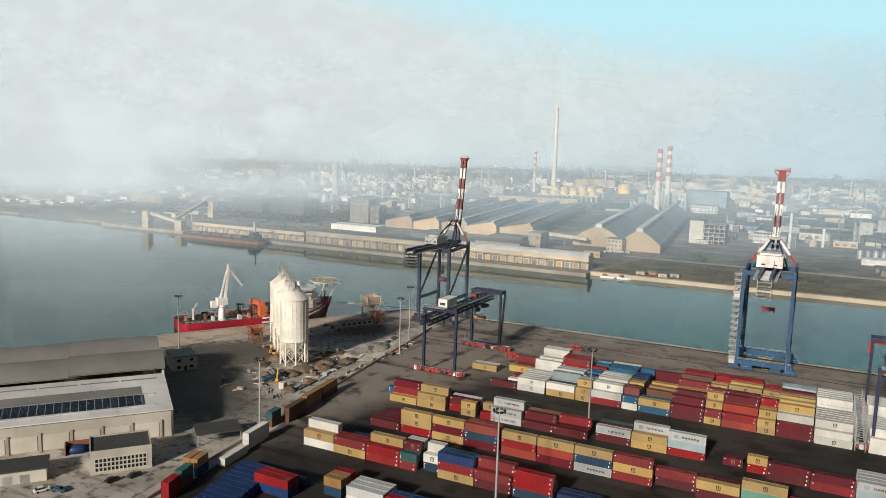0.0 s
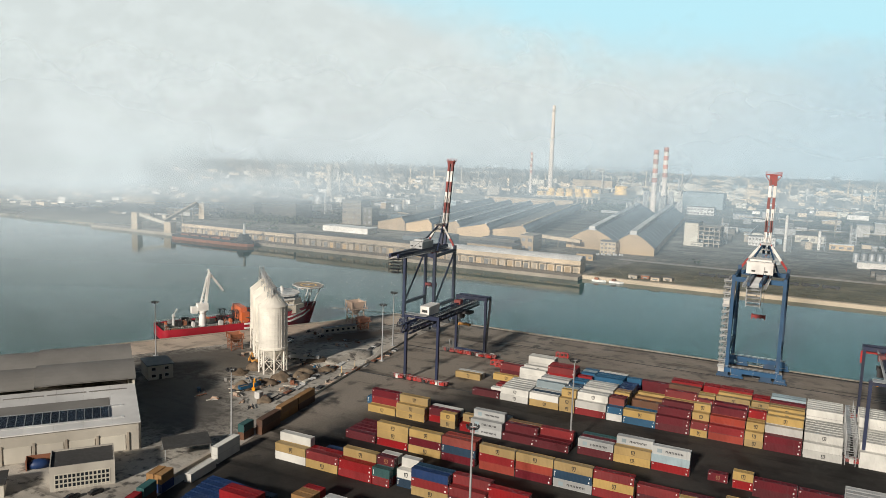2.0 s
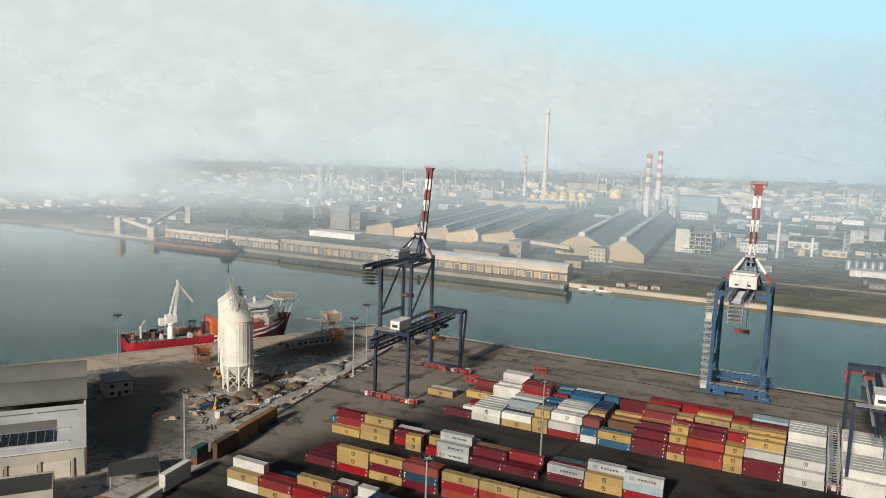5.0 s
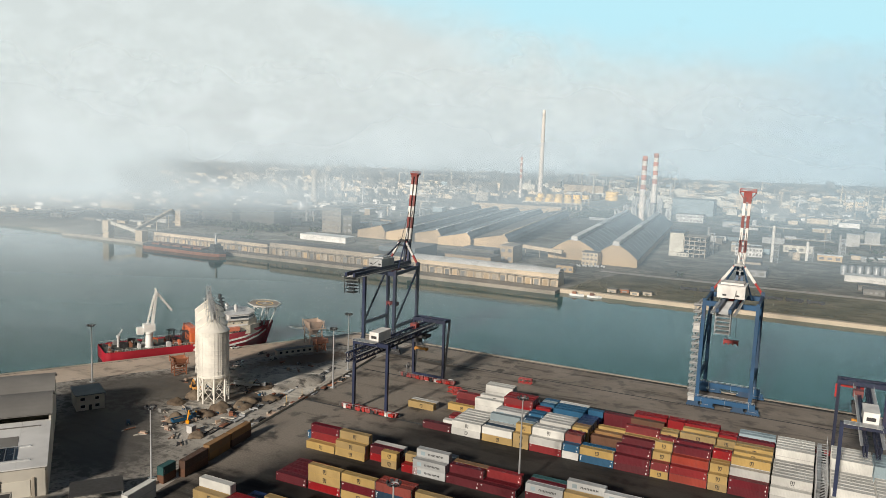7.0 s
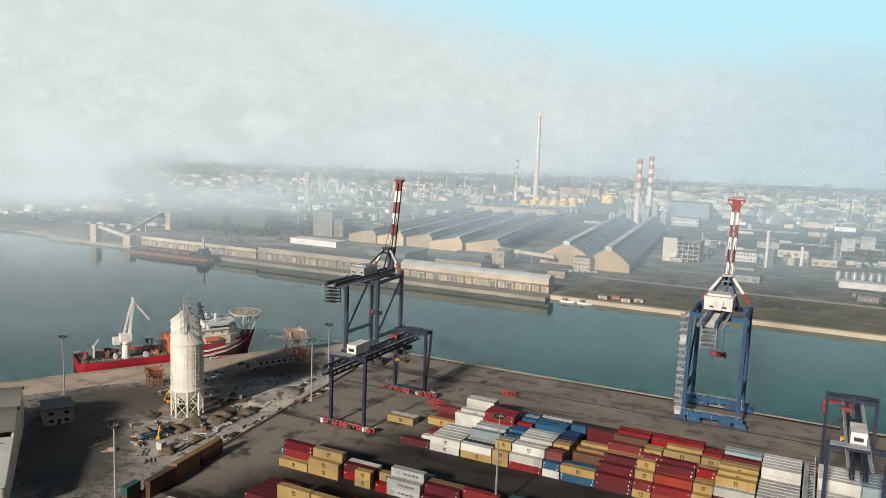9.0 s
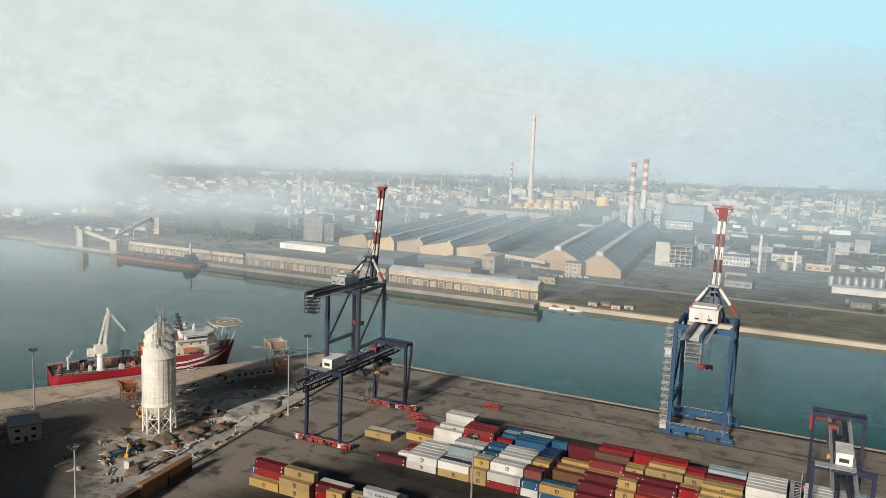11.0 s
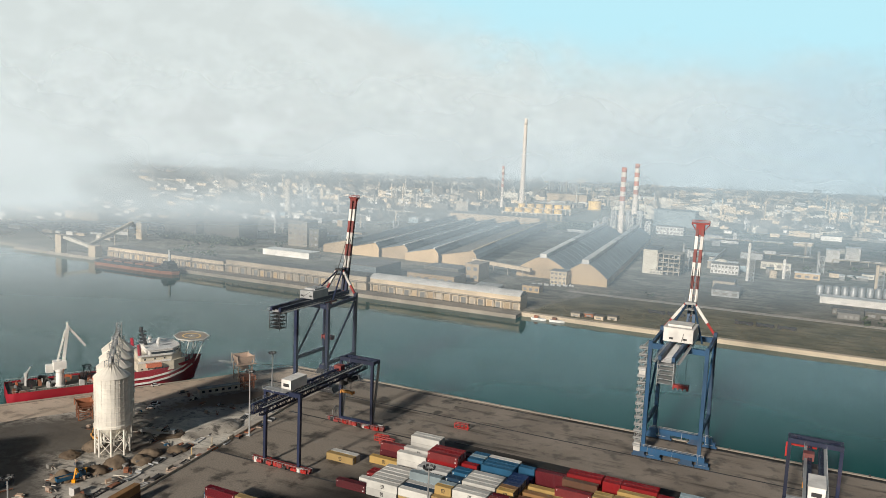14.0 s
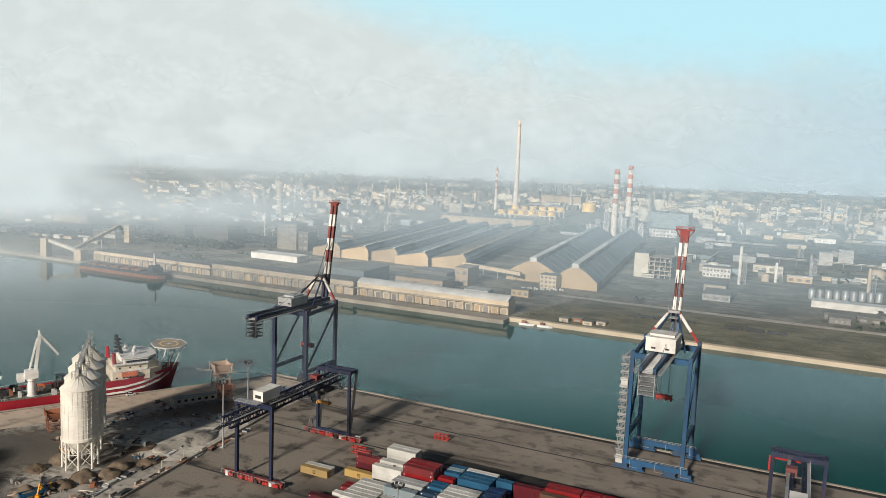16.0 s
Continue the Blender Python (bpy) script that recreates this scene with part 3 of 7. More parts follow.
# reefer rack between the white stacks
rk = thing("reefer_rack", rotz(127.3, 1.0), "tall grey steel gangway rack between refrigerated container stacks", "rack")
for k in range(15):
    y = k * 2.6
    for x in (0, 3.2):
        part("post", made(beam, (x, y, 0), (x, y, 10.6), 0.2), "galv", rk)
for lv in range(1, 5):
    z = lv * 2.6
    for x in (0, 3.2):
        part("beam", made(beam, (x, 0, z), (x, 36.4, z), 0.2), "galv", rk)
    for k in range(15):
        part("rung", made(beam, (0, k * 2.6, z), (3.2, k * 2.6, z), 0.16), "galv", rk)
    for k in range(14):
        boxes("gangway_plate", [(0.15, 1.2, k * 2.6 + 0.2, k * 2.6 + 2.4, z + 0.05, z + 0.1)], "galv", rk)

# ---- yard gantry cranes on the block's rails ----
def gantry(x, label):
    """Portal on four legs with a lattice girder that overhangs in front; local x across, y to the water."""
    g = thing("gantry_crane", rotz(x, 0), label, "crane", "yard gantry cranes")
    YF, YR, ZT, HW = 4.0, 56.0, 28.5, 7.9
    for sx in (-HW, HW):
        bm = bmesh.new()
        box(bm, sx - 0.55, sx + 0.55, YF - 0.6, YF + 0.6, 1.6, ZT)
        part("leg", bm, "navy", g)
        bm = bmesh.new()
        beam(bm, (sx, YR, 1.6), (sx, YR - 0.6, ZT), 1.1)
        part("leg", bm, "navy", g)
        bm = bmesh.new()
        beam(bm, (sx, YR + 1.0, 2), (sx + 0.3, YR + 4.6, ZT), 0.8)
        part("strut", bm, "galv" if sx > 0 else "craneWhite", g, "pale sloping strut")
    for y in (YF, YR):
        bm = bmesh.new()
        box(bm, -HW - 0.6, HW + 0.6, y - 0.7, y + 0.7, ZT, ZT + 1.6)
        part("cross_beam", bm, "navy", g)
    bm = bmesh.new()
    box(bm, -HW - 0.6, HW + 0.6, YR + 3.8, YR + 5.0, ZT - 0.2, ZT + 1.6)
    for sx in (-HW, HW):
        box(bm, sx - 0.4, sx + 0.4, YR + 0.7, YR + 3.8, ZT + 0.3, ZT + 1.5)
    beam(bm, (-HW, YR + 4.4, ZT + 1.0), (-1.8, YR + 1, ZT + 1.2), 0.5)
    beam(bm, (HW, YR + 4.4, ZT + 1.0), (1.8, YR + 1, ZT + 1.2), 0.5)
    part("end_frame", bm, "navy", g)
    bm = bmesh.new()
    box(bm, -HW, HW, YR - 0.5, YR + 0.5, 2.2, 3.2)
    part("sill_beam", bm, "navy", g)
    for sx in (-1.7, 1.7):
        bm = bmesh.new()
        truss(bm, (sx, -11, ZT - 1.6), (sx, YR + 5, ZT - 1.6), 0.9, 3.4, 28, 0.32, 0.17)
        part("lattice_girder", bm, "navy", g)
    bm = bmesh.new()
    for sx in (-2.9, 2.9):
        box(bm, sx - 0.45, sx + 0.45, -11, YR + 4, ZT - 0.2, ZT - 0.1)
        for k in range(34):
            y = -11 + k * 2.0
            beam(bm, (sx * 1.15, y, ZT - 0.1), (sx * 1.15, y, ZT + 1.0), 0.07)
        beam(bm, (sx * 1.15, -11, ZT + 1.0), (sx * 1.15, YR + 3, ZT + 1.0), 0.08)
    part("walkway", bm, "galv", g, "pale railed walkway")
    bm = bmesh.new()
    box(bm, -7.5, 3.0, YF - 2.5, YF + 1.5, ZT + 1.6, ZT + 1.75)
    for k in range(8):
        beam(bm, (-7.5 + k * 1.5, YF - 2.5, ZT + 1.7), (-7.5 + k * 1.5, YF - 2.5, ZT + 2.8), 0.07)
    beam(bm, (-7.5, YF - 2.5, ZT + 2.8), (3.0, YF - 2.5, ZT + 2.8), 0.08)
    part("platform", bm, "galv", g, "pale service platform")
    bm = bmesh.new()
    box(bm, -2.2, 2.2, YF + 2.0, YF + 12.0, ZT + 1.2, ZT + 5.0)
    box(bm, -2.3, 2.3, YF + 1.9, YF + 12.1, ZT + 5.0, ZT + 5.15)
    mh = part("machine_house", bm, "craneWhite", g, "white machine house")
    part("lettering", boxes_bm([(-1.3, 1.3, YF + 1.97, YF + 2.0, ZT + 2.4, ZT + 3.6)]), "darksteel", mh, "dark lettering as a plain bar")
    bm = bmesh.new()
    box(bm, -3.6, 3.6, YR - 10, YR - 5, ZT - 5.5, ZT - 4.2)
    box(bm, -3.2, -0.6, YR - 9, YR - 6, ZT - 8.0, ZT - 5.5)
    for k in range(4):
        beam(bm, (-3 + 2 * k, YR - 9, ZT - 5), (-3 + 2 * k, YR - 9, ZT - 3.2), 0.3)
    part("trolley", bm, "darksteel", g)
    part("trolley_cover", boxes_bm([(-3.7, -0.4, YR - 12.5, YR - 9.5, ZT - 1.0, ZT + 1.4)]), "brickred", g, "red winch cover")
    bm = bmesh.new()
    box(bm, -3.0, 3.0, YR - 8.2, YR - 6.8, ZT - 11.4, ZT - 10.4)
    for sx in (-3.0, 2.4):
        box(bm, sx, sx + 0.6, YR - 8.7, YR - 6.3, ZT - 11.7, ZT - 10.6)
    part("spreader", bm, "spreader", g, "orange-yellow container spreader")
    bm = bmesh.new()
    for sx in (-2, 2):
        for dy in (-8.0, -7.0):
            beam(bm, (sx, YR + dy, ZT - 10.4), (sx * 0.8, YR + dy, ZT - 5.4), 0.07)
    part("hoist_rope", bm, "darksteel", g)
    for y, ln in ((YF, 13.5), (YR, 14.5)):
        bm = bmesh.new()
        box(bm, -ln, ln, y - 0.6, y + 0.6, 1.4, 2.2)
        for k in range(6):
            cx = -ln + 1.8 + k * (2 * ln - 3.6) / 5
            box(bm, cx - 1.5, cx + 1.5, y - 0.85, y + 0.85, 0.55, 1.4)
        part("bogie_beam", bm, "brickred", g, "faded red travel bogies")
        for k in range(12):
            cx = -ln + 1.0 + k * (2 * ln - 2.0) / 11
            bm = bmesh.new()
            tube(bm, (cx, y - 0.3, 0.5), (cx, y + 0.3, 0.5), 0.4, n=12)
            part("wheel", bm, "darksteel", g)
        for k, cx in enumerate((-10.5, -6, -1.0, 5.5, 10.0)):
            boxes("drive_box", [(cx, cx + 2.4, y - 1.9, y - 0.9, 0.7, 1.7 + 0.25 * (k % 3))], "craneRed", g, "bright red drive housing")
        rg = random.Random(int(y))
        for k in range(16):
            cx, w_, h_ = rg.uniform(-ln, ln - 2), rg.uniform(0.6, 2.6), rg.uniform(0.5, 1.5)
            sy = rg.choice((-1.7, -1.3, 0.7, 1.0))
            part("bogie_gear", boxes_bm([(cx, cx + w_, y + sy, y + sy + 0.8, 0.35, 0.9 + h_)]), rg.choice(["darksteel", "craneWhite", "craneRed", "galv", "brickred", "darksteel"]), g)
        bm = bmesh.new()
        for k in range(22):
            px = -ln + k * 2 * ln / 21
            beam(bm, (px, y - 1.9, 1.4), (px, y - 1.9, 2.7), 0.07)
        beam(bm, (-ln, y - 1.9, 2.7), (ln, y - 1.9, 2.7), 0.09)
        part("railing", bm, "galv", g)["kind"] = "stuff"
    bm = bmesh.new()
    tube(bm, (-HW - 2.0, YR - 1.4, 5.5), (-HW - 1.7, YR - 1.4, 5.5), 0.4, n=10)
    for k in range(20):
        a = k * math.pi / 10
        beam(bm, (-HW - 1.85, YR - 1.4, 5.5), (-HW - 1.85, YR - 1.4 + 2.4 * math.cos(a), 5.5 + 2.4 * math.sin(a)), 0.07)
        b2 = a + math.pi / 10
        beam(bm, (-HW - 1.85, YR - 1.4 + 2.4 * math.cos(a), 5.5 + 2.4 * math.sin(a)), (-HW - 1.85, YR - 1.4 + 2.4 * math.cos(b2), 5.5 + 2.4 * math.sin(b2)), 0.16)
    part("cable_reel", bm, "galv", g, "grey spoked cable reel")
    return g


def boxes_bm(dims):
    bm = bmesh.new()
    for d in dims:
        box(bm, *d)
    return bm


gb = gantry(-39.2, "navy blue yard gantry crane with lattice girder and white machine house")
gc = copy_thing(gb, rotz(140.5, 0))
gc["label"] = "navy blue yard gantry crane with red pipe, standing over white stacks"
part("pipe", made(beam, (-8.6, 57.5, 27.6), (0.5, 57.5, 27.6), 0.8), "craneRed", gc, "bright red cable duct")
part("pipe", made(beam, (-8.6, 57.2, 23.0), (-8.6, 57.2, 27.9), 0.8), "craneRed", gc, "bright red cable duct")


# ---- ship-to-shore cranes with raised booms ----
def shore_crane(x, half, steel, label, stair, zg=47.0):
    c = thing("quay_crane", rotz(x, 0), label, "crane", "ship-to-shore cranes")
    YL, YS = 88.0, 113.0
    for sx in (-half, half):
        for y in (YL, YS):
            part("leg", made(beam, (sx, y, 3.2), (sx, y, zg + (3.5 if y == YS else 2)), 1.5, 1.7), steel, c)
        bm = bmesh.new()
        beam(bm, (sx, YL, 14.5), (sx, YS, 14.5), 1.3, 1.6)
        part("side_beam", bm, steel, c)
        part("brace", made(beam, (sx, YL + 0.6, 15.5), (sx, YS - 0.6, zg - 0.5), 0.8), steel, c)
        part("top_side_beam", made(beam, (sx, YL, zg), (sx, YS, zg + 1), 1.2, 1.6), steel, c)
    for y in (YL, YS):
        bm = bmesh.new()
        box(bm, -half - 2.4, half + 2.4, y - 1.0, y + 1.0, 3.0, 5.0)
        part("sill_beam", bm, steel, c)
        bm = bmesh.new()
        box(bm, -half, half, y - 0.8, y + 0.8, zg - 0.9, zg + 1.2)
        part("portal_beam", bm, steel, c)
        for cx in (-half - 1.5, -half + 4.6, half - 4.6, half + 1.5):
            bm = bmesh.new()
            box(bm, cx - 2.3, cx + 2.3, y - 0.7, y + 0.7, 1.3, 3.0)
            box(bm, cx - 2.9, cx + 2.9, y - 0.5, y + 0.5, 0.55, 1.3)
            part("bogie", bm, "darksteel" if steel == "navy" else steel, c)
        for k in range(16):
            cx = -half - 4.0 + (k % 8) * 1.1 + (0 if k < 8 else 2 * half + 0.3)
            bm = bmesh.new()
            tube(bm, (cx, y - 0.25, 0.5), (cx, y + 0.25, 0.5), 0.38, n=10)
            part("wheel", bm, "darksteel", c)
        bm = bmesh.new()
        for k in range(12):
            px = -half - 2 + k * (2 * half + 4) / 11
            beam(bm, (px, y - 1.2, 5.0), (px, y - 1.2, 6.1), 0.08)
        beam(bm, (-half - 2, y - 1.2, 6.1), (half + 2, y - 1.2, 6.1), 0.12)
        beam(bm, (-half - 2, y - 1.2, 5.55), (half + 2, y - 1.2, 5.55), 0.08)
        for k in range(3):
            px = -half + 2 + k * half * 0.9
            beam(bm, (px, y - 1.6, 2.2), (px, y - 1.6, 5.2), 0.1)
            beam(bm, (px, y - 1.6, 2.2), (px + 3.2, y - 1.6, 2.2), 0.1)
        part("railing", bm, "galv", c, "pale handrails")
    # twin girder with landward overhang
    for sx in (-2.4, 2.4):
        bm = bmesh.new()
        box(bm, sx - 0.6, sx + 0.6, YL - 29, YS + 4, zg + 1.4, zg + 3.6)
        part("main_girder", bm, steel, c)
    bm = bmesh.new()
    for k in range(15):
        y = YL - 29 + k * 2.1
        box(bm, -3.0, 3.0, y, y + 0.3, zg + 1.5, zg + 2.0)
    for sx in (-4.2, 4.2):
        box(bm, sx - 0.6, sx + 0.6, YL - 29, YS + 4, zg + 1.3, zg + 1.45)
        for k in range(28):
            y = YL - 29 + k * 2.1
            beam(bm, (sx * 1.13, y, zg + 1.4), (sx * 1.13, y, zg + 2.6), 0.08)
        beam(bm, (sx * 1.13, YL - 29, zg + 2.6), (sx * 1.13, YS + 4, zg + 2.6), 0.09)
    part("walkway", bm, "galv", c, "pale railed walkways")
    bm = bmesh.new()
    for k in range(5):
        z = zg + 0.4 - k * 1.7
        box(bm, -2.8, 2.8, YL - 29.5, YL - 24.5, z, z + 0.15)
    for sx in (-2.8, 2.8):
        for y in (YL - 29.5, YL - 24.5):
            beam(bm, (sx, y, zg - 7), (sx, y, zg + 2), 0.25)
        beam(bm, (sx, YL - 29.5, zg - 6.4), (sx, YL - 24.5, zg + 1), 0.18)
    part("end_cage", bm, "galv" if steel != "navy" else "darksteel", c, "lattice maintenance cage")["kind"] = "stuff"
    bm = bmesh.new()
    hw, hh = (3.9, 7.6) if steel == "navy" else (5.6, 9.2)
    box(bm, -hw, hw, YL - 5, YL + 8, zg + 4.0, zg + hh)
    box(bm, -hw - 0.2, hw + 0.2, YL - 5.2, YL + 8.2, zg + hh, zg + hh + 0.3)
    box(bm, -hw + 1, hw - 1, YL - 2, YL + 6, zg + hh + 0.3, zg + hh + 1.1)
    mh = part("machine_house", bm, "galv" if steel == "navy" else "craneWhite", c, "pale machine house")
    for sx in (-3.4, 1.8):
        part("vent", boxes_bm([(sx, sx + 1.6, YL - 5.06, YL - 5.0, zg + 5.0, zg + 5.7)]), "darksteel", mh)
    # A-frame, back stays and boom
    ap = (0, YS - 1.0, zg + 15)
    for sx in (-1, 1):
        part("mast", made(beam, (sx * half, YS, zg + 2), (sx * 1.6, YS - 1.0, zg + 15), 1.0), "craneRed", c, "red and white mast leg")
        bm = bmesh.new()
        a, b = Vector((sx * half, YS, zg + 2)), Vector((sx * 1.6, YS - 1.0, zg + 15))
        beam(bm, a + (b - a) * 0.4, a + (b - a) * 0.92, 1.16)
        part("white_band", bm, "craneWhite", c, "white painted band")
        part("back_stay", made(beam, (sx * 2.4, YL - 20, zg + 3.6), (sx * 1.4, YS - 1.2, zg + 15), 0.14), "darksteel", c) if sx > 0 else None
        part("mast_back_leg", made(beam, (sx * half * 0.7, YL + 8, zg + 2), (sx * 1.4, YS - 1.0, zg + 14.5), 0.6), steel, c)
    bm = bmesh.new()
    box(bm, -2.2, 2.2, YS - 2.4, YS + 0.4, zg + 14.4, zg + 15.4)
    for k in range(5):
        beam(bm, (-2.2 + k * 1.1, YS - 2.4, zg + 15.4), (-2.2 + k * 1.1, YS - 2.4, zg + 17.4), 0.12)
    box(bm, -3.2, 3.2, YS - 3, YS + 1, zg + 12.2, zg + 12.4)
    for k in range(7):
        beam(bm, (-3.2 + k * 1.06, YS - 3, zg + 12.3), (-3.2 + k * 1.06, YS - 3, zg + 13.5), 0.09)
    part("mast_head", bm, "galv" if steel != "navy" else "darksteel", c, "railed mast head platform")
    h, t = Vector((0, YS + 3.5, zg + 3)), Vector((0, YS + 11.0, 95.0))
    for sx in (-1.1, 1.1):
        for k in range(8):
            o = Vector((sx, 0, 0))
            bm = bmesh.new()
            a, b = h + (t - h) * (k / 8) + o, h + (t - h) * ((k + 1) / 8) + o
            beam(bm, a, b, 1.25, 1.6)
            col = steel if k < 2 else ("brickred" if k % 2 else "craneWhite")
            part("boom_section", bm, col, c, "red, white or blue painted boom section")
    bm = bmesh.new()
    for k in range(17):
        a = h + (t - h) * (k / 16)
        beam(bm, a + Vector((-1.5, 0, 0)), a + Vector((1.5, 0, 0)), 0.3)
    part("boom_tie", bm, "brickred", c)
    bm = bmesh.new()
    tw = 2.6 if steel == "navy" else 3.7
    box(bm, -tw, tw, t.y - 1.4, t.y + 1.4, t.z - 0.4, t.z + 0.2)
    for sx in (-1, 1):
        for yy in (t.y - 1.3, t.y + 1.3):
            beam(bm, (sx * (tw - 0.1), yy, t.z + 0.2), (sx * (tw - 0.1), yy, t.z + 1.2), 0.12)
        beam(bm, (sx * (tw - 0.1), t.y - 1.3, t.z + 1.2), (sx * (tw - 0.1), t.y + 1.3, t.z + 1.2), 0.12)
        beam(bm, (sx * tw, t.y, t.z - 0.4), (sx * 1.7, t.y - 0.8, t.z - 3.2), 0.25)
    for yy in (t.y - 1.3, t.y + 1.3):
        beam(bm, (-tw, yy, t.z + 1.2), (tw, yy, t.z + 1.2), 0.12)
        beam(bm, (-tw, yy, t.z + 0.7), (tw, yy, t.z + 0.7), 0.1)
    box(bm, -1.75, 1.75, t.y - 1.2, t.y + 1.0, t.z - (1.6 if steel == "navy" else 5.0), t.z - 0.4)
    part("boom_tip", bm, "brickred" if steel == "navy" else "craneRed", c, "bright red boom tip platform")
    bm = bmesh.new()
    for sx in (-1.2, 1.2):
        m1 = h + (t - h) * 0.62
        beam(bm, (sx, YS - 1, zg + 15), m1 + Vector((sx, 0, 0)), 0.22)
    part("boom_stay", bm, "darksteel", c)
    # trolley, cab and spreader
    bm = bmesh.new()
    box(bm, -3.4, 3.4, YL + 12, YL + 17, zg - 0.2, zg + 1.4)
    box(bm, 0.5, 2.8, YL + 10.5, YL + 13, zg - 3.0, zg - 0.2)
    part("trolley", bm, "craneRed", c, "red hoist trolley")
    bm = bmesh.new()
    box(bm, -3.1, 3.1, YL + 13.2, YL + 15.4, zg - 19.5, zg - 18.2)
    for k in range(4):
        box(bm, -3.1 + k * 1.9, -2.6 + k * 1.9, YL + 12.8, YL + 15.8, zg - 20.2, zg - 18.0)
    part("spreader", bm, "craneRed", c, "red container spreader")
    bm = bmesh.new()
    for sx in (-1.6, 1.6):
        for dy in (13.6, 15.0):
            beam(bm, (sx, YL + dy, zg - 18.2), (sx, YL + dy, zg), 0.08)
    part("hoist_rope", bm, "darksteel", c)
    if stair:
        bm = bmesh.new()
        sx = -half - 2.0
        for k in range(15):
            z = 5 + k * 2.9
            if z > zg:
                break
            box(bm, sx - 1.4, sx + 1.0, YL - 1.4, YL + 1.6, z, z + 0.12)
            beam(bm, (sx - 1.2, YL - 1.3, z), (sx + 0.9, YL + 1.3, z + 2.9), 0.55)
            box(bm, sx - 2.0, sx + 1.2, YL - 2.0, YL - 1.4, z - 0.1, z + 0.15)
            box(bm, sx - 2.05, sx - 1.95, YL - 2.0, YL + 1.8, z + 0.15, z + 1.1)
            box(bm, sx - 2.0, sx + 1.2, YL - 2.05, YL - 1.95, z + 0.5, z + 1.1)
            for yy in (YL - 1.4, YL + 1.6):
                beam(bm, (sx - 1.4, yy, z + 1.1), (sx + 1.0, yy, z + 1.1), 0.09)
        for xx in (sx - 1.4, sx + 1.0):
            for yy in (YL - 1.4, YL + 1.6):
                beam(bm, (xx, yy, 3), (xx, yy, zg), 0.16)
        part("stair_tower", bm, "galv", c, "pale zigzag stair tower")
        for z_ in ((34, 38), (3, 6.5)):
            part("cabin", boxes_bm([(-half - 3.6, -half - 1.0, YL - 1.8, YL + 1.0, *z_)]), "craneWhite", c, "pale grey electrical cabin")
    else:
        bm = bmesh.new()
        for k in range(12):
            z = 6 + k * 3.2
            box(bm, -half - 1.9, -half - 0.7, YL - 0.8, YL + 0.9, z, z + 0.1)
            beam(bm, (-half - 1.9, YL - 0.8, z + 1.0), (-half - 0.7, YL - 0.8, z + 1.0), 0.08)
        for yy in (YL - 0.3, YL + 0.4):
            beam(bm, (-half - 1.3, yy, 5), (-half - 1.3, yy, zg), 0.1)
        part("ladder", bm, "darksteel", c)
    return c


shore_crane(-86.2, 9.4, "navy", "dark navy ship-to-shore crane with raised red and white boom", False, 43.0)
shore_crane(89.8, 10.9, "steelblue", "blue ship-to-shore crane with white machine house and raised boom", True, 47.0)


# ---- lamp masts ----
def mast(x, y, h, label="tall grey floodlight mast with a ring of lamps"):
    o = thing("floodlight_mast", rotz(x, y), label, "lamp mast", "floodlight masts")
    bm = bmesh.new()
    tube(bm, (0, 0, 0), (0, 0, h), 0.4, 0.2, 12)
    box(bm, -0.9, 0.9, -0.9, 0.9, 0, 0.35)
    part("pole", bm, "galv", o)
    bm = bmesh.new()
    lathe(bm, [(1.3, h - 0.5), (1.45, h - 0.45), (1.45, h - 0.25), (1.3, h - 0.2)], 12)
    part("ring", bm, "galv", o)
    for k in range(6):
        a = k * math.pi / 3
        part("arm", made(beam, (0, 0, h - 0.4), (1.4 * math.cos(a), 1.4 * math.sin(a), h - 0.4), 0.1), "galv", o)
    for k in range(8):
        a = k * math.pi / 4
        bm = bmesh.new()
        box(bm, -0.4, 0.4, 0, 0.35, -0.35, 0.35, pose(1.5 * math.cos(a), 1.5 * math.sin(a), h + 0.1, -30, 0, math.degrees(a) - 90))
        part("floodlight", bm, "darksteel", o)
    return o


for x, y, h in ((-66.1, -86.3, 24), (-70.6, 23, 27.5), (-80.4, 50, 28), (-165.2, -28.3, 26), (34.2, -104, 29), (40.4, -32, 31)):
    mast(x, y, h)


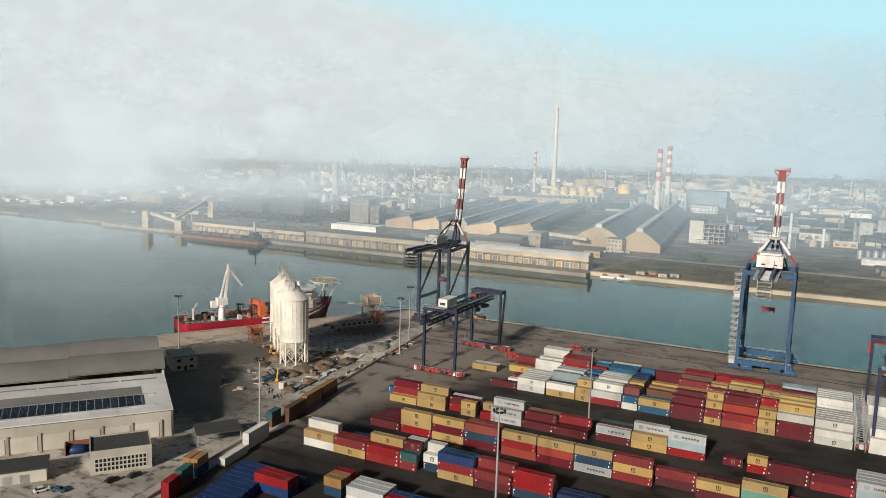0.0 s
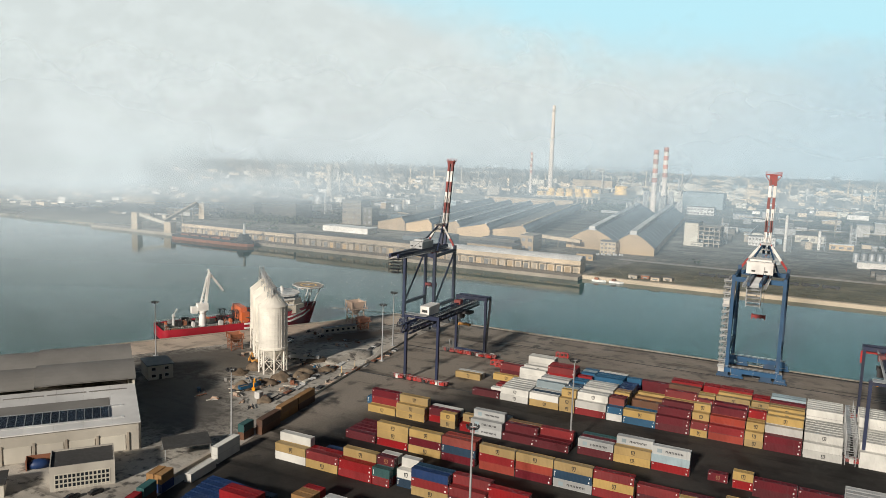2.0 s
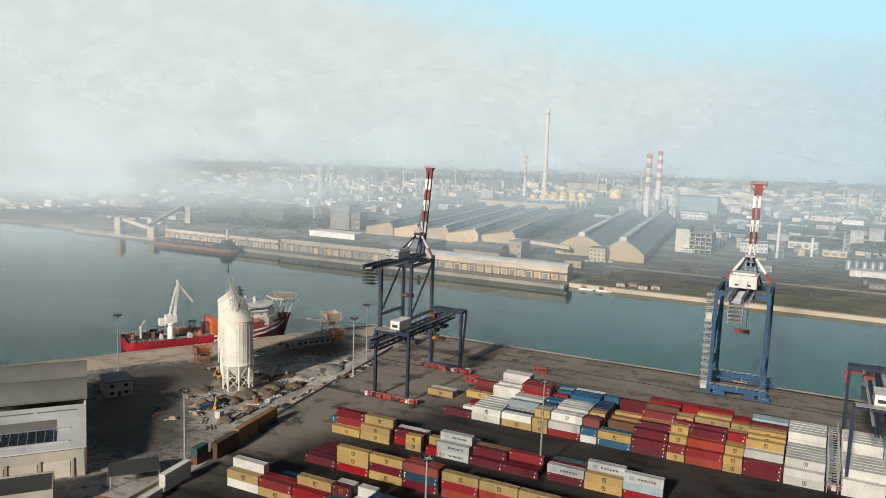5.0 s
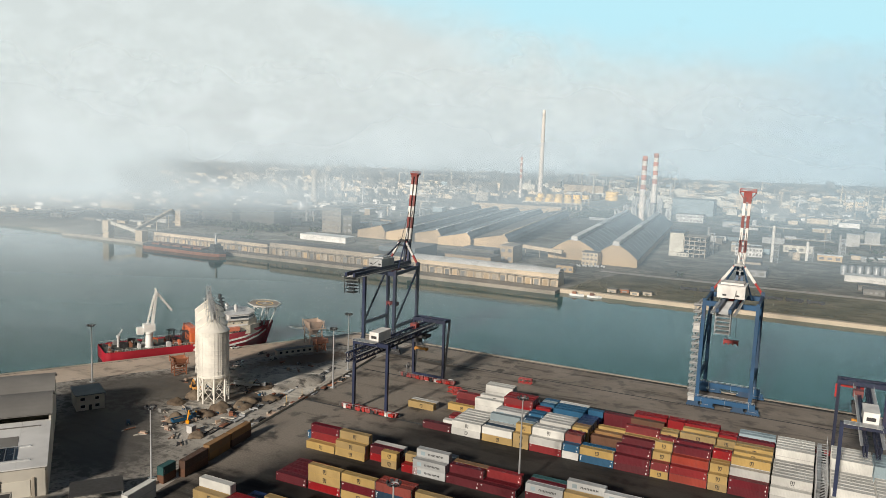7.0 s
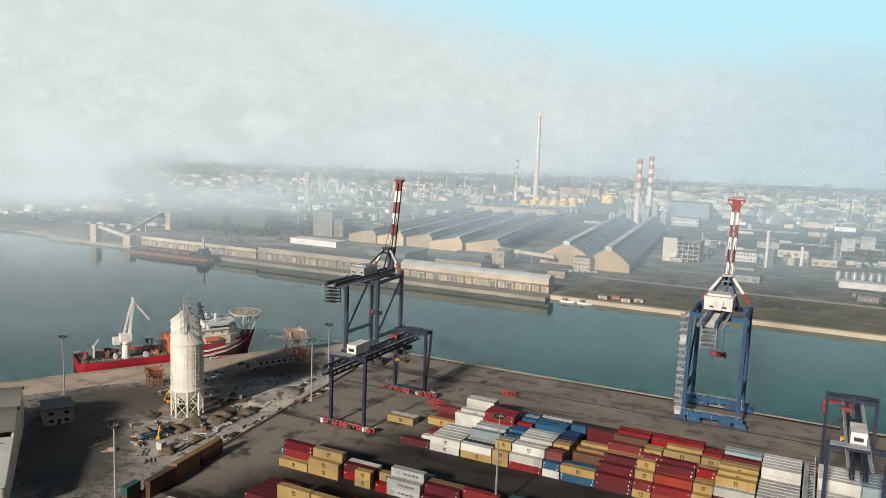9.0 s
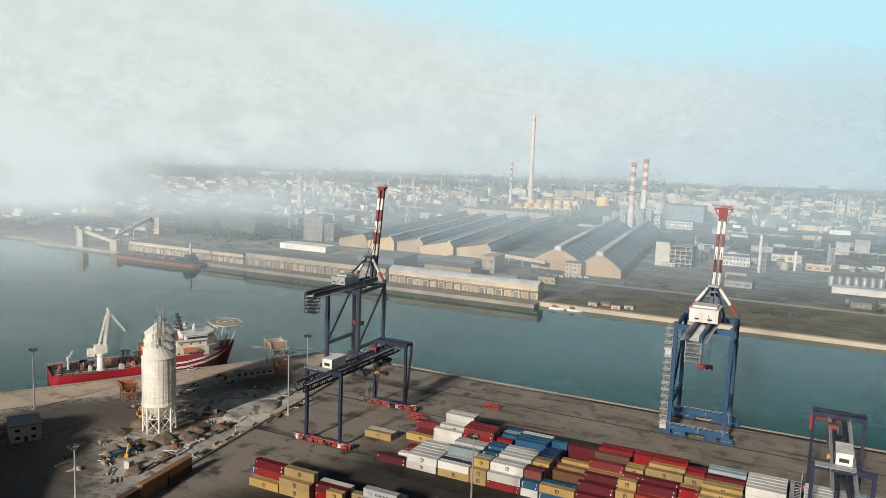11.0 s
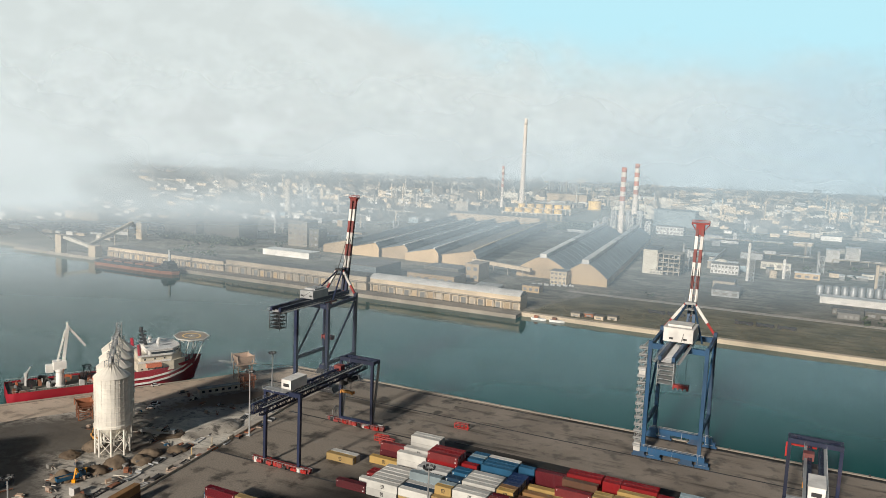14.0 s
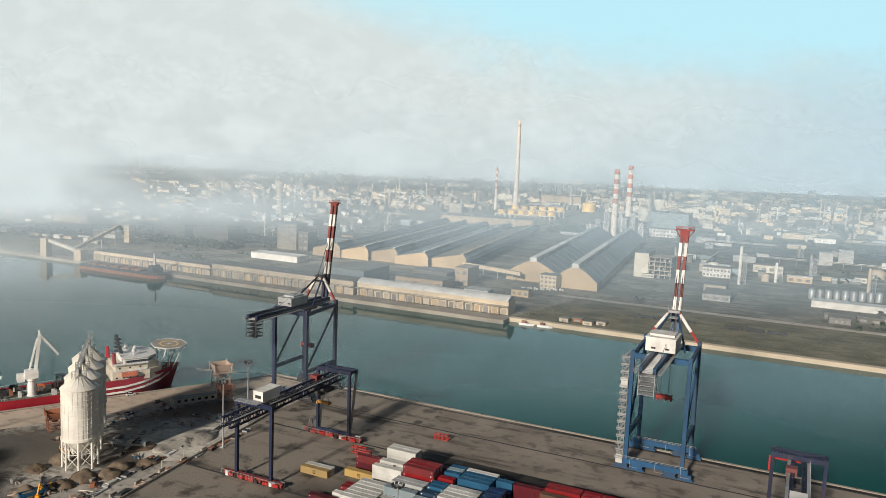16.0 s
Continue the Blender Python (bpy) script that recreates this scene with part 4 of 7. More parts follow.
# ---- grain silos on braced legs ----
def silo(x, y):
    s = thing("silo", rotz(x, y), "cream ribbed steel silo with conical roof on braced legs", "silo", "row of four silos")
    R, Z0, Z1 = 6.4, 12.0, 30.5
    bm = bmesh.new()
    prof = [(R - 0.05, Z0)]
    for k in range(10):
        z = Z0 + k * (Z1 - Z0) / 10
        prof += [(R + 0.1, z + 0.02), (R + 0.1, z + 0.14), (R, z + 0.2), (R, z + 1.8)]
    lathe(bm, prof + [(R + 0.15, Z1)], 32)
    part("shell", bm, "siloskin", s)
    bm = bmesh.new()
    for k in range(24):
        a = 2 * math.pi * k / 24
        c, q = math.cos(a), math.sin(a)
        beam(bm, ((R + 0.03) * c, (R + 0.03) * q, Z0), ((R + 0.03) * c, (R + 0.03) * q, Z1), 0.08)
    part("stiffener", bm, "siloskin", s)["kind"] = "stuff"
    bm = bmesh.new()
    lathe(bm, [(R + 0.3, Z1 - 0.05), (R + 0.3, Z1 + 0.1), (1.0, Z1 + 4.6), (0.9, Z1 + 5.4), (0, Z1 + 5.4)], 32)
    part("cone_roof", bm, "siloskin", s)
    bm = bmesh.new()
    for k in range(16):
        a = 2 * math.pi * k / 16
        c, q = math.cos(a), math.sin(a)
        beam(bm, (R * c, R * q, Z1 + 0.25), (1.1 * c, 1.1 * q, Z1 + 4.7), 0.14)
    part("roof_rib", bm, "siloskin", s)["kind"] = "stuff"
    bm = bmesh.new()
    lathe(bm, [(R, Z0 + 0.05), (R + 0.35, Z0), (R + 0.35, Z0 - 0.9), (R - 0.2, Z0 - 0.9), (1.2, Z0 - 6.5), (0.8, Z0 - 6.5)], 24)
    part("hopper", bm, "siloskin", s)
    for k in range(8):
        a, b = 2 * math.pi * k / 8, 2 * math.pi * (k + 1) / 8
        p, q = Vector(((R - 0.2) * math.cos(a), (R - 0.2) * math.sin(a), 0)), Vector(((R - 0.2) * math.cos(b), (R - 0.2) * math.sin(b), 0))
        bm = bmesh.new()
        tube(bm, p, p + Vector((0, 0, Z0)), 0.38, n=8)
        part("leg", bm, "siloskin", s)
        bm = bmesh.new()
        for z0, z1 in ((1, 6.2), (6.2, 11.4)):
            beam(bm, p + Vector((0, 0, z0)), q + Vector((0, 0, z1)), 0.2)
            beam(bm, q + Vector((0, 0, z0)), p + Vector((0, 0, z1)), 0.2)
        beam(bm, p + Vector((0, 0, 6.2)), q + Vector((0, 0, 6.2)), 0.24)
        part("brace", bm, "siloskin", s)
    bm = bmesh.new()
    for k in range(16):
        a = 2 * math.pi * k / 16
        c, q = math.cos(a), math.sin(a)
        beam(bm, (2.6 * c, 2.6 * q, Z1 + 3.5), (2.6 * c, 2.6 * q, Z1 + 5.6), 0.1)
    lathe(bm, [(2.5, Z1 + 5.5), (2.7, Z1 + 5.5), (2.7, Z1 + 5.65), (2.5, Z1 + 5.65), (2.5, Z1 + 5.5)], 16)
    box(bm, -0.7, 0.7, -0.7, 0.7, Z1 + 5.2, Z1 + 7.6)
    part("roof_railing", bm, "galv", s, "grey roof railing and inlet")["kind"] = "stuff"
    return s


sd = Vector((-0.715, 0.70))
for k in range(4):
    p = Vector((-103.4, -18.0)) + sd * 13.6 * k
    if k == 0:
        s0 = silo(p.x, p.y)
    else:
        copy_thing(s0, rotz(p.x, p.y, 0, 11 * k))
cv = thing("conveyor", rotz(-103.4, -18), "grey lattice conveyor bridge over the silo roofs", "conveyor")
ang = math.degrees(math.atan2(sd.y, sd.x))
cv.matrix_world = rotz(-103.4, -18, 0, ang)
bm = bmesh.new()
truss(bm, (-3, 0, 38.6), (44, 0, 38.6), 1.4, 1.4, 18, 0.16, 0.1)
part("bridge", bm, "galv", cv)
for k in range(5):
    part("post", made(beam, (-2 + k * 11, 0.9, 34.5), (-2 + k * 11, 0.9, 38.0), 0.3), "galv", cv)
bm = bmesh.new()
truss(bm, (49.5, 0, 0), (49.5, 0, 40), 2.0, 2.2, 16, 0.22, 0.12, (1, 0, 0))
part("elevator_tower", bm, "galv", cv)

# ---- long warehouse beside the side quay ----
SHED = pose(-83.6, -110.4, 0, 0, 0, 51.5)   # local x along its front towards the silos, y inland to the quay


def shed_at(x, y, z=0.0, deg=0.0):
    return SHED @ pose(x, y, z, 0, 0, deg)


ws = thing("warehouse_hall", SHED, "long pale concrete warehouse with white and grey vaulted roofs", "warehouse")
LN = 190.0
bm = bmesh.new()
box(bm, -LN, 0, 0, 0.6, 0, 9.3)
box(bm, -LN, 0, 80.4, 81, 0, 12.0)
part("long_wall", bm, "cream", ws)
bm = bmesh.new()
vs = [bm.verts.new((0.0, y, z)) for y, z in ((0, 0), (81, 0), (81, 12.2), (75, 15.6), (69, 16.4), (63, 15.6), (57, 13.4), (51.2, 15.8), (45.3, 16.6), (39.4, 15.8), (33.6, 13.0), (33.5, 12.0), (0, 9.3))]
v2 = [bm.verts.new((-0.7, v.co.y, v.co.z)) for v in vs]
bm.faces.new(vs)
bm.faces.new(v2[::-1])
for i in range(len(vs)):
    j = (i + 1) % len(vs)
    bm.faces.new((vs[i], vs[j], v2[j], v2[i]))
part("gable_wall", bm, "whitewall", ws)
for i in range(20):      # buttresses and base panels on the long wall
    x = -4 - i * 9.2
    part("buttress", boxes_bm([(x - 0.35, x + 0.35, -0.45, 0.0, 0, 6.2)]), "concrete", ws)
    part("wall_panel", boxes_bm([(x - 8.4, x - 0.8, -0.2, 0.0, 0.3, 5.4)]), "whitewall", ws, "pale stained wall panel")
k = 22
for i in range(k):
    bm = bmesh.new()
    x0, x1 = -LN + LN * i / k, -LN + LN * (i + 1) / k - 0.03
    vs = [bm.verts.new((x, y, z + up)) for up in (0, 0.35) for x, y, z in ((x0, -0.6, 9.28), (x1, -0.6, 9.28), (x1, 34, 12.05), (x0, 34, 12.05))]
    for f in ((3, 2, 1, 0), (4, 5, 6, 7), (0, 1, 5, 4), (1, 2, 6, 5), (2, 3, 7, 6), (3, 0, 4, 7)):
        bm.faces.new([vs[j] for j in f])
    part("roof_sheet", bm, "roofwhite", ws, "white low-pitched roof sheet")
sl = 2.77 / 34.6
up1 = lambda y: 9.63 + (y + 0.6) * sl
bm = bmesh.new()
for i in range(12):
    x = -3 - i * 13.5
    box(bm, x - 12.4, x, 29.0, 29.8, up1(29.0), up1(29.8) + 0.14)
part("skylight", bm, "roofgrey", ws, "dull long skylight strips")["kind"] = "stuff"
bm = bmesh.new()
vs = [bm.verts.new((x, y, up1(y) + 0.06)) for x, y in ((-9, 14.5), (-9, 22.5), (-110, 22.5), (-110, 14.5))]
bm.faces.new(vs)
part("grey_felt", bm, "roofgrey", ws, "weathered grey roof felt")
for i in range(30):
    x = -9.6 - i * 2.5
    bm = bmesh.new()
    for j in range(4):
        y = 5.2 + j * 2.2
        vs = [bm.verts.new((a, b, up1(b) + 0.3 + dz)) for dz in (0, 0.08) for a, b in ((x - 2.3, y), (x, y), (x, y + 2.1), (x - 2.3, y + 2.1))]
        for f in ((3, 2, 1, 0), (4, 5, 6, 7), (0, 1, 5, 4), (1, 2, 6, 5), (2, 3, 7, 6), (3, 0, 4, 7)):
            bm.faces.new([vs[q] for q in f])
    part("solar_panel", bm, "solar", ws, "dark blue solar panels in rows")
    part("panel_frame", made(beam, (x + 0.1, 5.1, up1(5.1) + 0.42), (x + 0.1, 14.1, up1(14.1) + 0.42), 0.26, 0.1), "alu", ws, "bright aluminium panel frame")
bm = bmesh.new()
for y in (4.4, 14.2):
    box(bm, -84, -5, y, y + 0.25, up1(y), up1(y) + 0.5)
part("panel_rail", bm, "alu", ws)


def vault(y0, y1, z0, zr, xa, xb, lift):
    bm = bmesh.new()
    n, st = 12, 1
    for s in range(st):
        fa, fb = xa + (xb - xa) * s / st, xa + (xb - xa) * (s + 1) / st - 0.06
        prev = None
        for i in range(n + 1):
            u = i / n * 2 - 1
            y, z = (y0 + y1) / 2 + (y1 - y0) / 2 * u, z0 + lift + (zr - z0) * (1 - u * u)
            cur = [bm.verts.new((x, y, z + d)) for d in (0, 0.35) for x in (fa, fb)]
            if prev:
                for q in ((0, 1, 1, 0),):
                    bm.faces.new((prev[0], prev[1], cur[1], cur[0]))
                    bm.faces.new((prev[2], cur[2], cur[3], prev[3]))
                    bm.faces.new((prev[0], cur[0], cur[2], prev[2]))
                    bm.faces.new((prev[1], prev[3], cur[3], cur[1]))
            prev = cur
    return bm


for y0, y1, z0 in ((33.6, 57.0, 12.6), (57.0, 81.3, 12.4)):
    segs = [(-33, 0.5, 1.6), (-62, -33, 0.9), (-88, -62, 0.0), (-125, -88, 0.9), (-190, -125, 0.0)]
    for xa, xb, lift in segs:
        part("vault_roof", vault(y0, y1, z0, z0 + 3.6, xa, xb, lift), "roofgrey", ws, "weathered grey barrel vault roof")
# gatehouse in front of the hall
gh = thing("workshop", pose(-69.4, -132.9, 0, 0, 0, 51.5), "pale concrete workshop with flat dark roof and gridded window front", "building")
boxes("wall", [(-17.5, 0, 0, 13.5, 0, 7.0)], "cream", gh)
boxes("roof", [(-17.2, -0.3, 0.3, 13.2, 7.0, 7.06)], "roofdark", gh)
boxes("parapet", [(-17.5, 0, 0, 0.3, 7.0, 7.5), (-17.5, 0, 13.2, 13.5, 7.0, 7.5), (-17.5, -17.2, 0.3, 13.2, 7.0, 7.5), (-0.3, 0, 0.3, 13.2, 7.0, 7.5)], "cream", gh)
for i in range(13):
    for j in range(3):
        part("pane", boxes_bm([(-16.0 + i * 1.13, -16.0 + i * 1.13 + 0.75, -0.05, 0.02, 1.0 + j * 1.4, 1.95 + j * 1.4)]), "glass", gh, "dark window pane")
bm = bmesh.new()
for i in range(14):
    box(bm, -16.3 + i * 1.13, -16.05 + i * 1.13, -0.1, 0.02, 0.3, 5.2)
for j in range(4):
    box(bm, -16.3, -1.5, -0.09, 0.02, 0.72 + j * 1.4, 0.98 + j * 1.4)
part("window_grid", bm, "whitewall", gh, "white window glazing bars")
h2 = thing("hut", shed_at(-38, -24.0), "low hut with dark flat roof and dirty white walls", "hut")
boxes("wall", [(-13, 0, 0, 9, 0, 4.0)], "whitewall", h2)
boxes("roof", [(-13.6, 0.6, -0.6, 9.6, 4.0, 4.35)], "roofdark", h2)
boxes("door", [(-7, -4.5, -0.05, 0.02, 0, 2.6)], "galv", h2)
boxes("door", [(-11.5, -9.0, -0.05, 0.02, 0, 2.6)], "galv", h2)
c3 = thing("canopy", shed_at(6.0, -14), "wide dark sheet canopy on posts beside the hall", "canopy")
boxes("roof", [(0, 15, 0, 11, 4.0, 4.3)], "roofdark", c3)
for x in (0.4, 14.4):
    for y in (0.4, 10.4):
        part("post", made(beam, (x, y, 0), (x, y, 4), 0.25), "galv", c3)
oh = thing("office_house", pose(-138.4, -57.5, 0, 0, 0, 60), "small two-storey cream house with blue-grey flat roof", "house")
boxes("wall", [(0, 10.5, 0, 13, 0, 6.2)], "whitewall", oh)
boxes("roof", [(-0.4, 10.9, -0.4, 13.4, 6.2, 6.6)], "roofblue", oh)
for x in (1.4, 6.8):
    for z in (1.0, 4.0):
        wf = part("window", boxes_bm([(x, x + 1.9, -0.06, 0.03, z, z + 1.4)]), "craneWhite", oh, "white window frame")
        part("pane", boxes_bm([(x + 0.15, x + 1.75, -0.08, 0.0, z + 0.12, z + 1.28)]), "glass", wf, "dark window pane")
boxes("door", [(4.6, 5.7, -0.06, 0.02, 0, 2.2)], "darksteel", oh)


# ---- supply ship at the side quay ----
qd = Vector((0.5, 0.866))
deg_q = math.degrees(math.atan2(qd.y, qd.x))
sh = thing("supply_ship", pose(-116 + qd.x * -51 - 0.866 * 12.5, QY + qd.y * -51 + 0.5 * 12.5, -2.2, 0, 0, deg_q), "red and white offshore supply ship with helideck, moored at the quay", "ship")
sh.matrix_world = sh.matrix_world @ Matrix.Diagonal((0.79, 1, 0.94, 1))


def fore(bm, dx):
    for v in bm.verts:
        v.co.x += dx
    return bm


# local x forward, bow at 0, stern at -112; y to port


def hull_sections():
    out = []
    for i in range(29):
        f = i / 28
        x = -112 + 112 * f
        w = 11.0
        if f > 0.72:
            g = (f - 0.72) / 0.28
            w = 11.0 * (1 - g ** 2.2) + 0.15
        if f < 0.06:
            w = 10.2
        top = 6.4 if f < 0.50 else (6.4 + (f - 0.50) / 0.06 * 3.6 if f < 0.56 else 10.0 + max(0, f - 0.7) * 9)
        out.append((x, w, top))
    return out


def hull_part(z_lo, z_hi, inset=0.0):
    bm = bmesh.new()
    rows = []
    for x, w, top in hull_sections():
        lv = []
        g = max(0.0, (x + 32) / 32)
        for s in (-1, 1):
            for q in range(5):
                u = q / 4
                z = z_lo + (min(z_hi, top) - z_lo) * u
                fl = 1 - 0.25 * g * (1 - z / 11)
                rake = 4.5 * g * (z / 11 - 0.6)
                lv.append((x + rake, s * max(0.05, w * fl - inset), z))
        rows.append([bm.verts.new(v) for v in lv])
    for a, b in zip(rows, rows[1:]):
        for s in (0, 5):
            for q in range(4):
                bm.faces.new((a[s + q], b[s + q], b[s + q + 1], a[s + q + 1]))
    for r in (rows[0], rows[-1]):
        for q in range(4):
            bm.faces.new((r[q], r[q + 1], r[q + 6], r[q + 5]))
    return bm, rows


bm, _ = hull_part(-1.0, 99)
part("hull", bm, "shipred", sh, "red painted hull", True)
bm = bmesh.new()
sec = hull_sections()
for (x0, w0, t0), (x1, w1, t1) in zip(sec, sec[1:]):
    z0, z1 = (t0 - 0.9 if x0 < -56 else 9.0), (t1 - 0.9 if x1 < -55 else 9.0)
    bm.faces.new([bm.verts.new(v) for v in ((x0, -w0 + 0.2, z0), (x1, -w1 + 0.2, z1), (x1, w1 - 0.2, z1), (x0, w0 - 0.2, z0))])
part("deck", bm, "deckgreen", sh, "cluttered dull green deck")
bm = bmesh.new()
for y in (-1, 1):
    pts = [(-58, 5.4), (-34, 5.8), (-22, 7.0), (-12, 8.8), (-5, 11.0)]
    for (xa, za), (xb, zb) in zip(pts, pts[1:]):
        wa = 11.0 * (1 - max(0, (xa / 112 + 1 - 0.72) / 0.28) ** 2.2) * (1 - 0.25 * max(0, (xa + 32) / 32) * (1 - za / 11)) + 0.75
        wb = 11.0 * (1 - max(0, (xb / 112 + 1 - 0.72) / 0.28) ** 2.2) * (1 - 0.25 * max(0, (xb + 32) / 32) * (1 - zb / 11)) + 0.75
        for off in (0, -2.6):
            vs = [(xa, y * wa, za + off), (xb, y * wb, zb + off), (xb, y * wb, zb + off + 0.9), (xa, y * wa, za + off + 0.9)]
            vs += [(a, b - y * 0.5, c) for a, b, c in vs]
            vv = [bm.verts.new(v) for v in vs]
            for f in ((0, 1, 2, 3), (7, 6, 5, 4), (0, 4, 5, 1), (1, 5, 6, 2), (2, 6, 7, 3), (3, 7, 4, 0)):
                bm.faces.new([vv[i] for i in f])
tagged(part("hull_stripe", bm, "shipwhite", sh, "white sweeping hull stripes"), kind="stuff")
# wheelhouse block
bm = bmesh.new()
prism(bm, [(-52, -10.4), (-30, -10.4), (-22, -7), (-20, 0), (-22, 7), (-30, 10.4), (-52, 10.4)], 9.0, 14.0)
prism(bm, [(-50, -9.5), (-31, -9.5), (-24, -6.5), (-22.5, 0), (-24, 6.5), (-31, 9.5), (-50, 9.5)], 14.0, 17.4)
part("superstructure", fore(bm, 11.0), "shipcream", sh, "cream superstructure")
bm = bmesh.new()
prism(bm, [(-45, -10.8), (-31, -10.8), (-26, -6.5), (-25, 0), (-26, 6.5), (-31, 10.8), (-45, 10.8)], 17.4, 20.6)
part("bridge", fore(bm, 11.0), "shipwhite", sh, "white wheelhouse")
bm = bmesh.new()
prism(bm, [(-44, -10.86), (-30.9, -10.86), (-25.9, -6.5), (-24.9, 0), (-25.9, 6.5), (-30.9, 10.86), (-44, 10.86)], 18.5, 19.7)
part("bridge_window", fore(bm, 11.0), "glass", sh, "dark band of wheelhouse windows")
bm = bmesh.new()
prism(bm, [(-46, -11.2), (-31, -11.2), (-25, -6.7), (-24, 0), (-25, 6.7), (-31, 11.2), (-46, 11.2)], 20.6, 21.0)
for dz in (14.0, 17.4):
    for yy in (-10.6, 10.6):
        box(bm, -52, -32, yy - 0.1, yy + 0.1, dz, dz + 1.0)
part("deck_edge", fore(bm, 11.0), "shipwhite", sh)
for x, z in ((-50, 10.4), (-46, 10.4), (-42, 10.4), (-38, 10.4), (-34, 10.4), (-48, 15.2), (-42, 15.2), (-36, 15.2)):
    for y in (-1, 1):
        w = 10.42 if z < 14 else 9.52
        part("porthole", boxes_bm([(x + 11, x + 12.0, y * w - 0.05, y * w + 0.05, z, z + 0.8)]), "glass", sh)
bm = bmesh.new()
tube(bm, (-44, 0, 21), (-47, 0, 29.5), 1.1, 0.7, 8)
tube(bm, (-47, 0, 29.5), (-47, 0, 31.2), 1.1, 1.1, 10)
for k in range(4):
    box(bm, -48, -44, -2.2, 2.2, 22.5 + k * 2, 22.7 + k * 2)
part("radar_mast", fore(bm, 11.0), "darksteel", sh)
bm = bmesh.new()
for x, y, r in ((-40, 5, 1.3), (-38, -5, 1.3), (-43, 7, 0.9), (-36, 0, 1.0)):
    lathe(bm, [(0.4, 21), (0.4, 22), (r, 22.6), (r, 23.6), (r * 0.6, 24.4), (0, 24.6)], 12, x, y)
tagged(part("radome", fore(bm, 11.0), "shipwhite", sh, "white radar domes"), kind="stuff")
for y in (-7.5, 7.5):
    bm = bmesh.new()
    tube(bm, (-50, y, 17.4), (-50.6, y, 23.5), 1.2, 1.0, 10)
    part("funnel", fore(bm, 11.0), "shipred", sh)
    bm = bmesh.new()
    box(bm, -47, -38, y * 1.45 - 1.2, y * 1.45 + 1.2, 11.6, 13.6)
    part("lifeboat", fore(bm, 11.0), "shiporange", sh, "orange lifeboat")
# helideck
bm = bmesh.new()
oct8 = [(11 * math.cos(radians(22.5 + 45 * k)) - 10, 11 * math.sin(radians(22.5 + 45 * k))) for k in range(8)]
prism(bm, oct8, 23.0, 23.6)
hd = part("helideck", fore(bm, 6.0), "concrete", sh, "grey octagonal helideck")
bm = bmesh.new()
for k in range(8):
    a, b = oct8[k], oct8[(k + 1) % 8]
    beam(bm, (*a, 23.6), (*b, 23.6), 0.5)
part("deck_border", fore(bm, 6.0), "shipwhite", hd, "white border")
bm = bmesh.new()
lathe(bm, [(5.0, 23.62), (5.0, 23.66), (5.9, 23.66), (5.9, 23.62)], 32, -10, 0)
part("ring_mark", fore(bm, 6.0), "tankyellow", hd, "faded yellow landing circle")
part("letter_h", fore(boxes_bm([(-11.6, -8.4, -1.2, -0.7, 23.61, 23.67), (-11.6, -8.4, 0.7, 1.2, 23.61, 23.67), (-10.25, -9.75, -0.7, 0.7, 23.61, 23.67)]), 6.0), "shipwhite", hd, "white letter H")
bm = bmesh.new()
for x, y in ((-3, -5), (-3, 5), (-14, -7), (-14, 7), (-8, 0)):
    beam(bm, (min(x, -6) - 3, y * 0.6, 10), (x, y, 23), 0.5)
for k in range(6):
    beam(bm, (-18 + k * 3.2, -8, 22.4), (-18 + k * 3.2, 8, 22.4), 0.3)
part("helideck_frame", fore(bm, 6.0), "shipwhite", sh, "white helideck support frame")
# main deck crane
bm = bmesh.new()
lathe(bm, [(2.7, 5), (2.7, 6), (2.2, 6.4), (2.2, 13.0), (2.9, 13.6), (2.9, 14.6), (0, 14.6)], 16, -84, -4)
sc = part("deck_crane", bm, "shipwhite", sh, "white pedestal deck crane")
bm = bmesh.new()
box(bm, -83.5, -76.5, -6.2, -1.8, 14.6, 18.6)
box(bm, -87.5, -83.5, -5.6, -2.4, 13.2, 17.0)
beam(bm, (-78, -4, 17), (-75.0, -4, 36), 2.0, 1.6)
beam(bm, (-81, -4, 18.5), (-76.5, -4, 34), 0.9)
beam(bm, (-75.2, -4, 36), (-65.5, -4, 25), 1.4, 1.2)
beam(bm, (-75.2, -4, 36), (-75.6, -4, 38), 1.0)
for k in range(8):
    beam(bm, (-80 + k * 0.5, -5.2, 19 + k * 2), (-80 + k * 0.5, -2.8, 19 + k * 2), 0.2)
fore(bm, -4.0)
part("jib", bm, "shipwhite", sc, "folded white knuckle jib")
bm = bmesh.new()
lathe(bm, [(1.0, 5.5), (0.8, 10), (1.2, 10.4), (1.2, 12), (0, 12)], 10, -101, 3)
beam(bm, (-101, 3, 11.5), (-98.5, 3, 15), 0.7)
part("stern_crane", bm, "shipwhite", sh)
rs = random.Random(9)
for k in range(46):
    x, y = rs.uniform(-110, -58), rs.uniform(-9, 9)
    if -85 < x < -75 and -8 < y < 0:
        continue
    w, d, h = rs.uniform(0.8, 5), rs.uniform(0.8, 3), rs.uniform(0.6, 3.0)
    part("deck_gear", boxes_bm([(x, x + w, y, y + d, 5.4, 5.5 + h), (x + 0.2, x + w * 0.6, y + 0.2, y + d * 0.7, 5.5 + h, 5.9 + h)]), rs.choice(["darksteel", "galv", "rust", "shipwhite", "shiporange", "deckgreen"]), sh)
for x, y, w in ((-64, -3, 7), (-70, 3, 5)):
    bm = bmesh.new()
    truss(bm, (x, y, 9.0), (x + w, y, 9.0), 3.5, 6.5, 3, 0.3, 0.2)
    part("deck_frame", bm, "darksteel", sh)
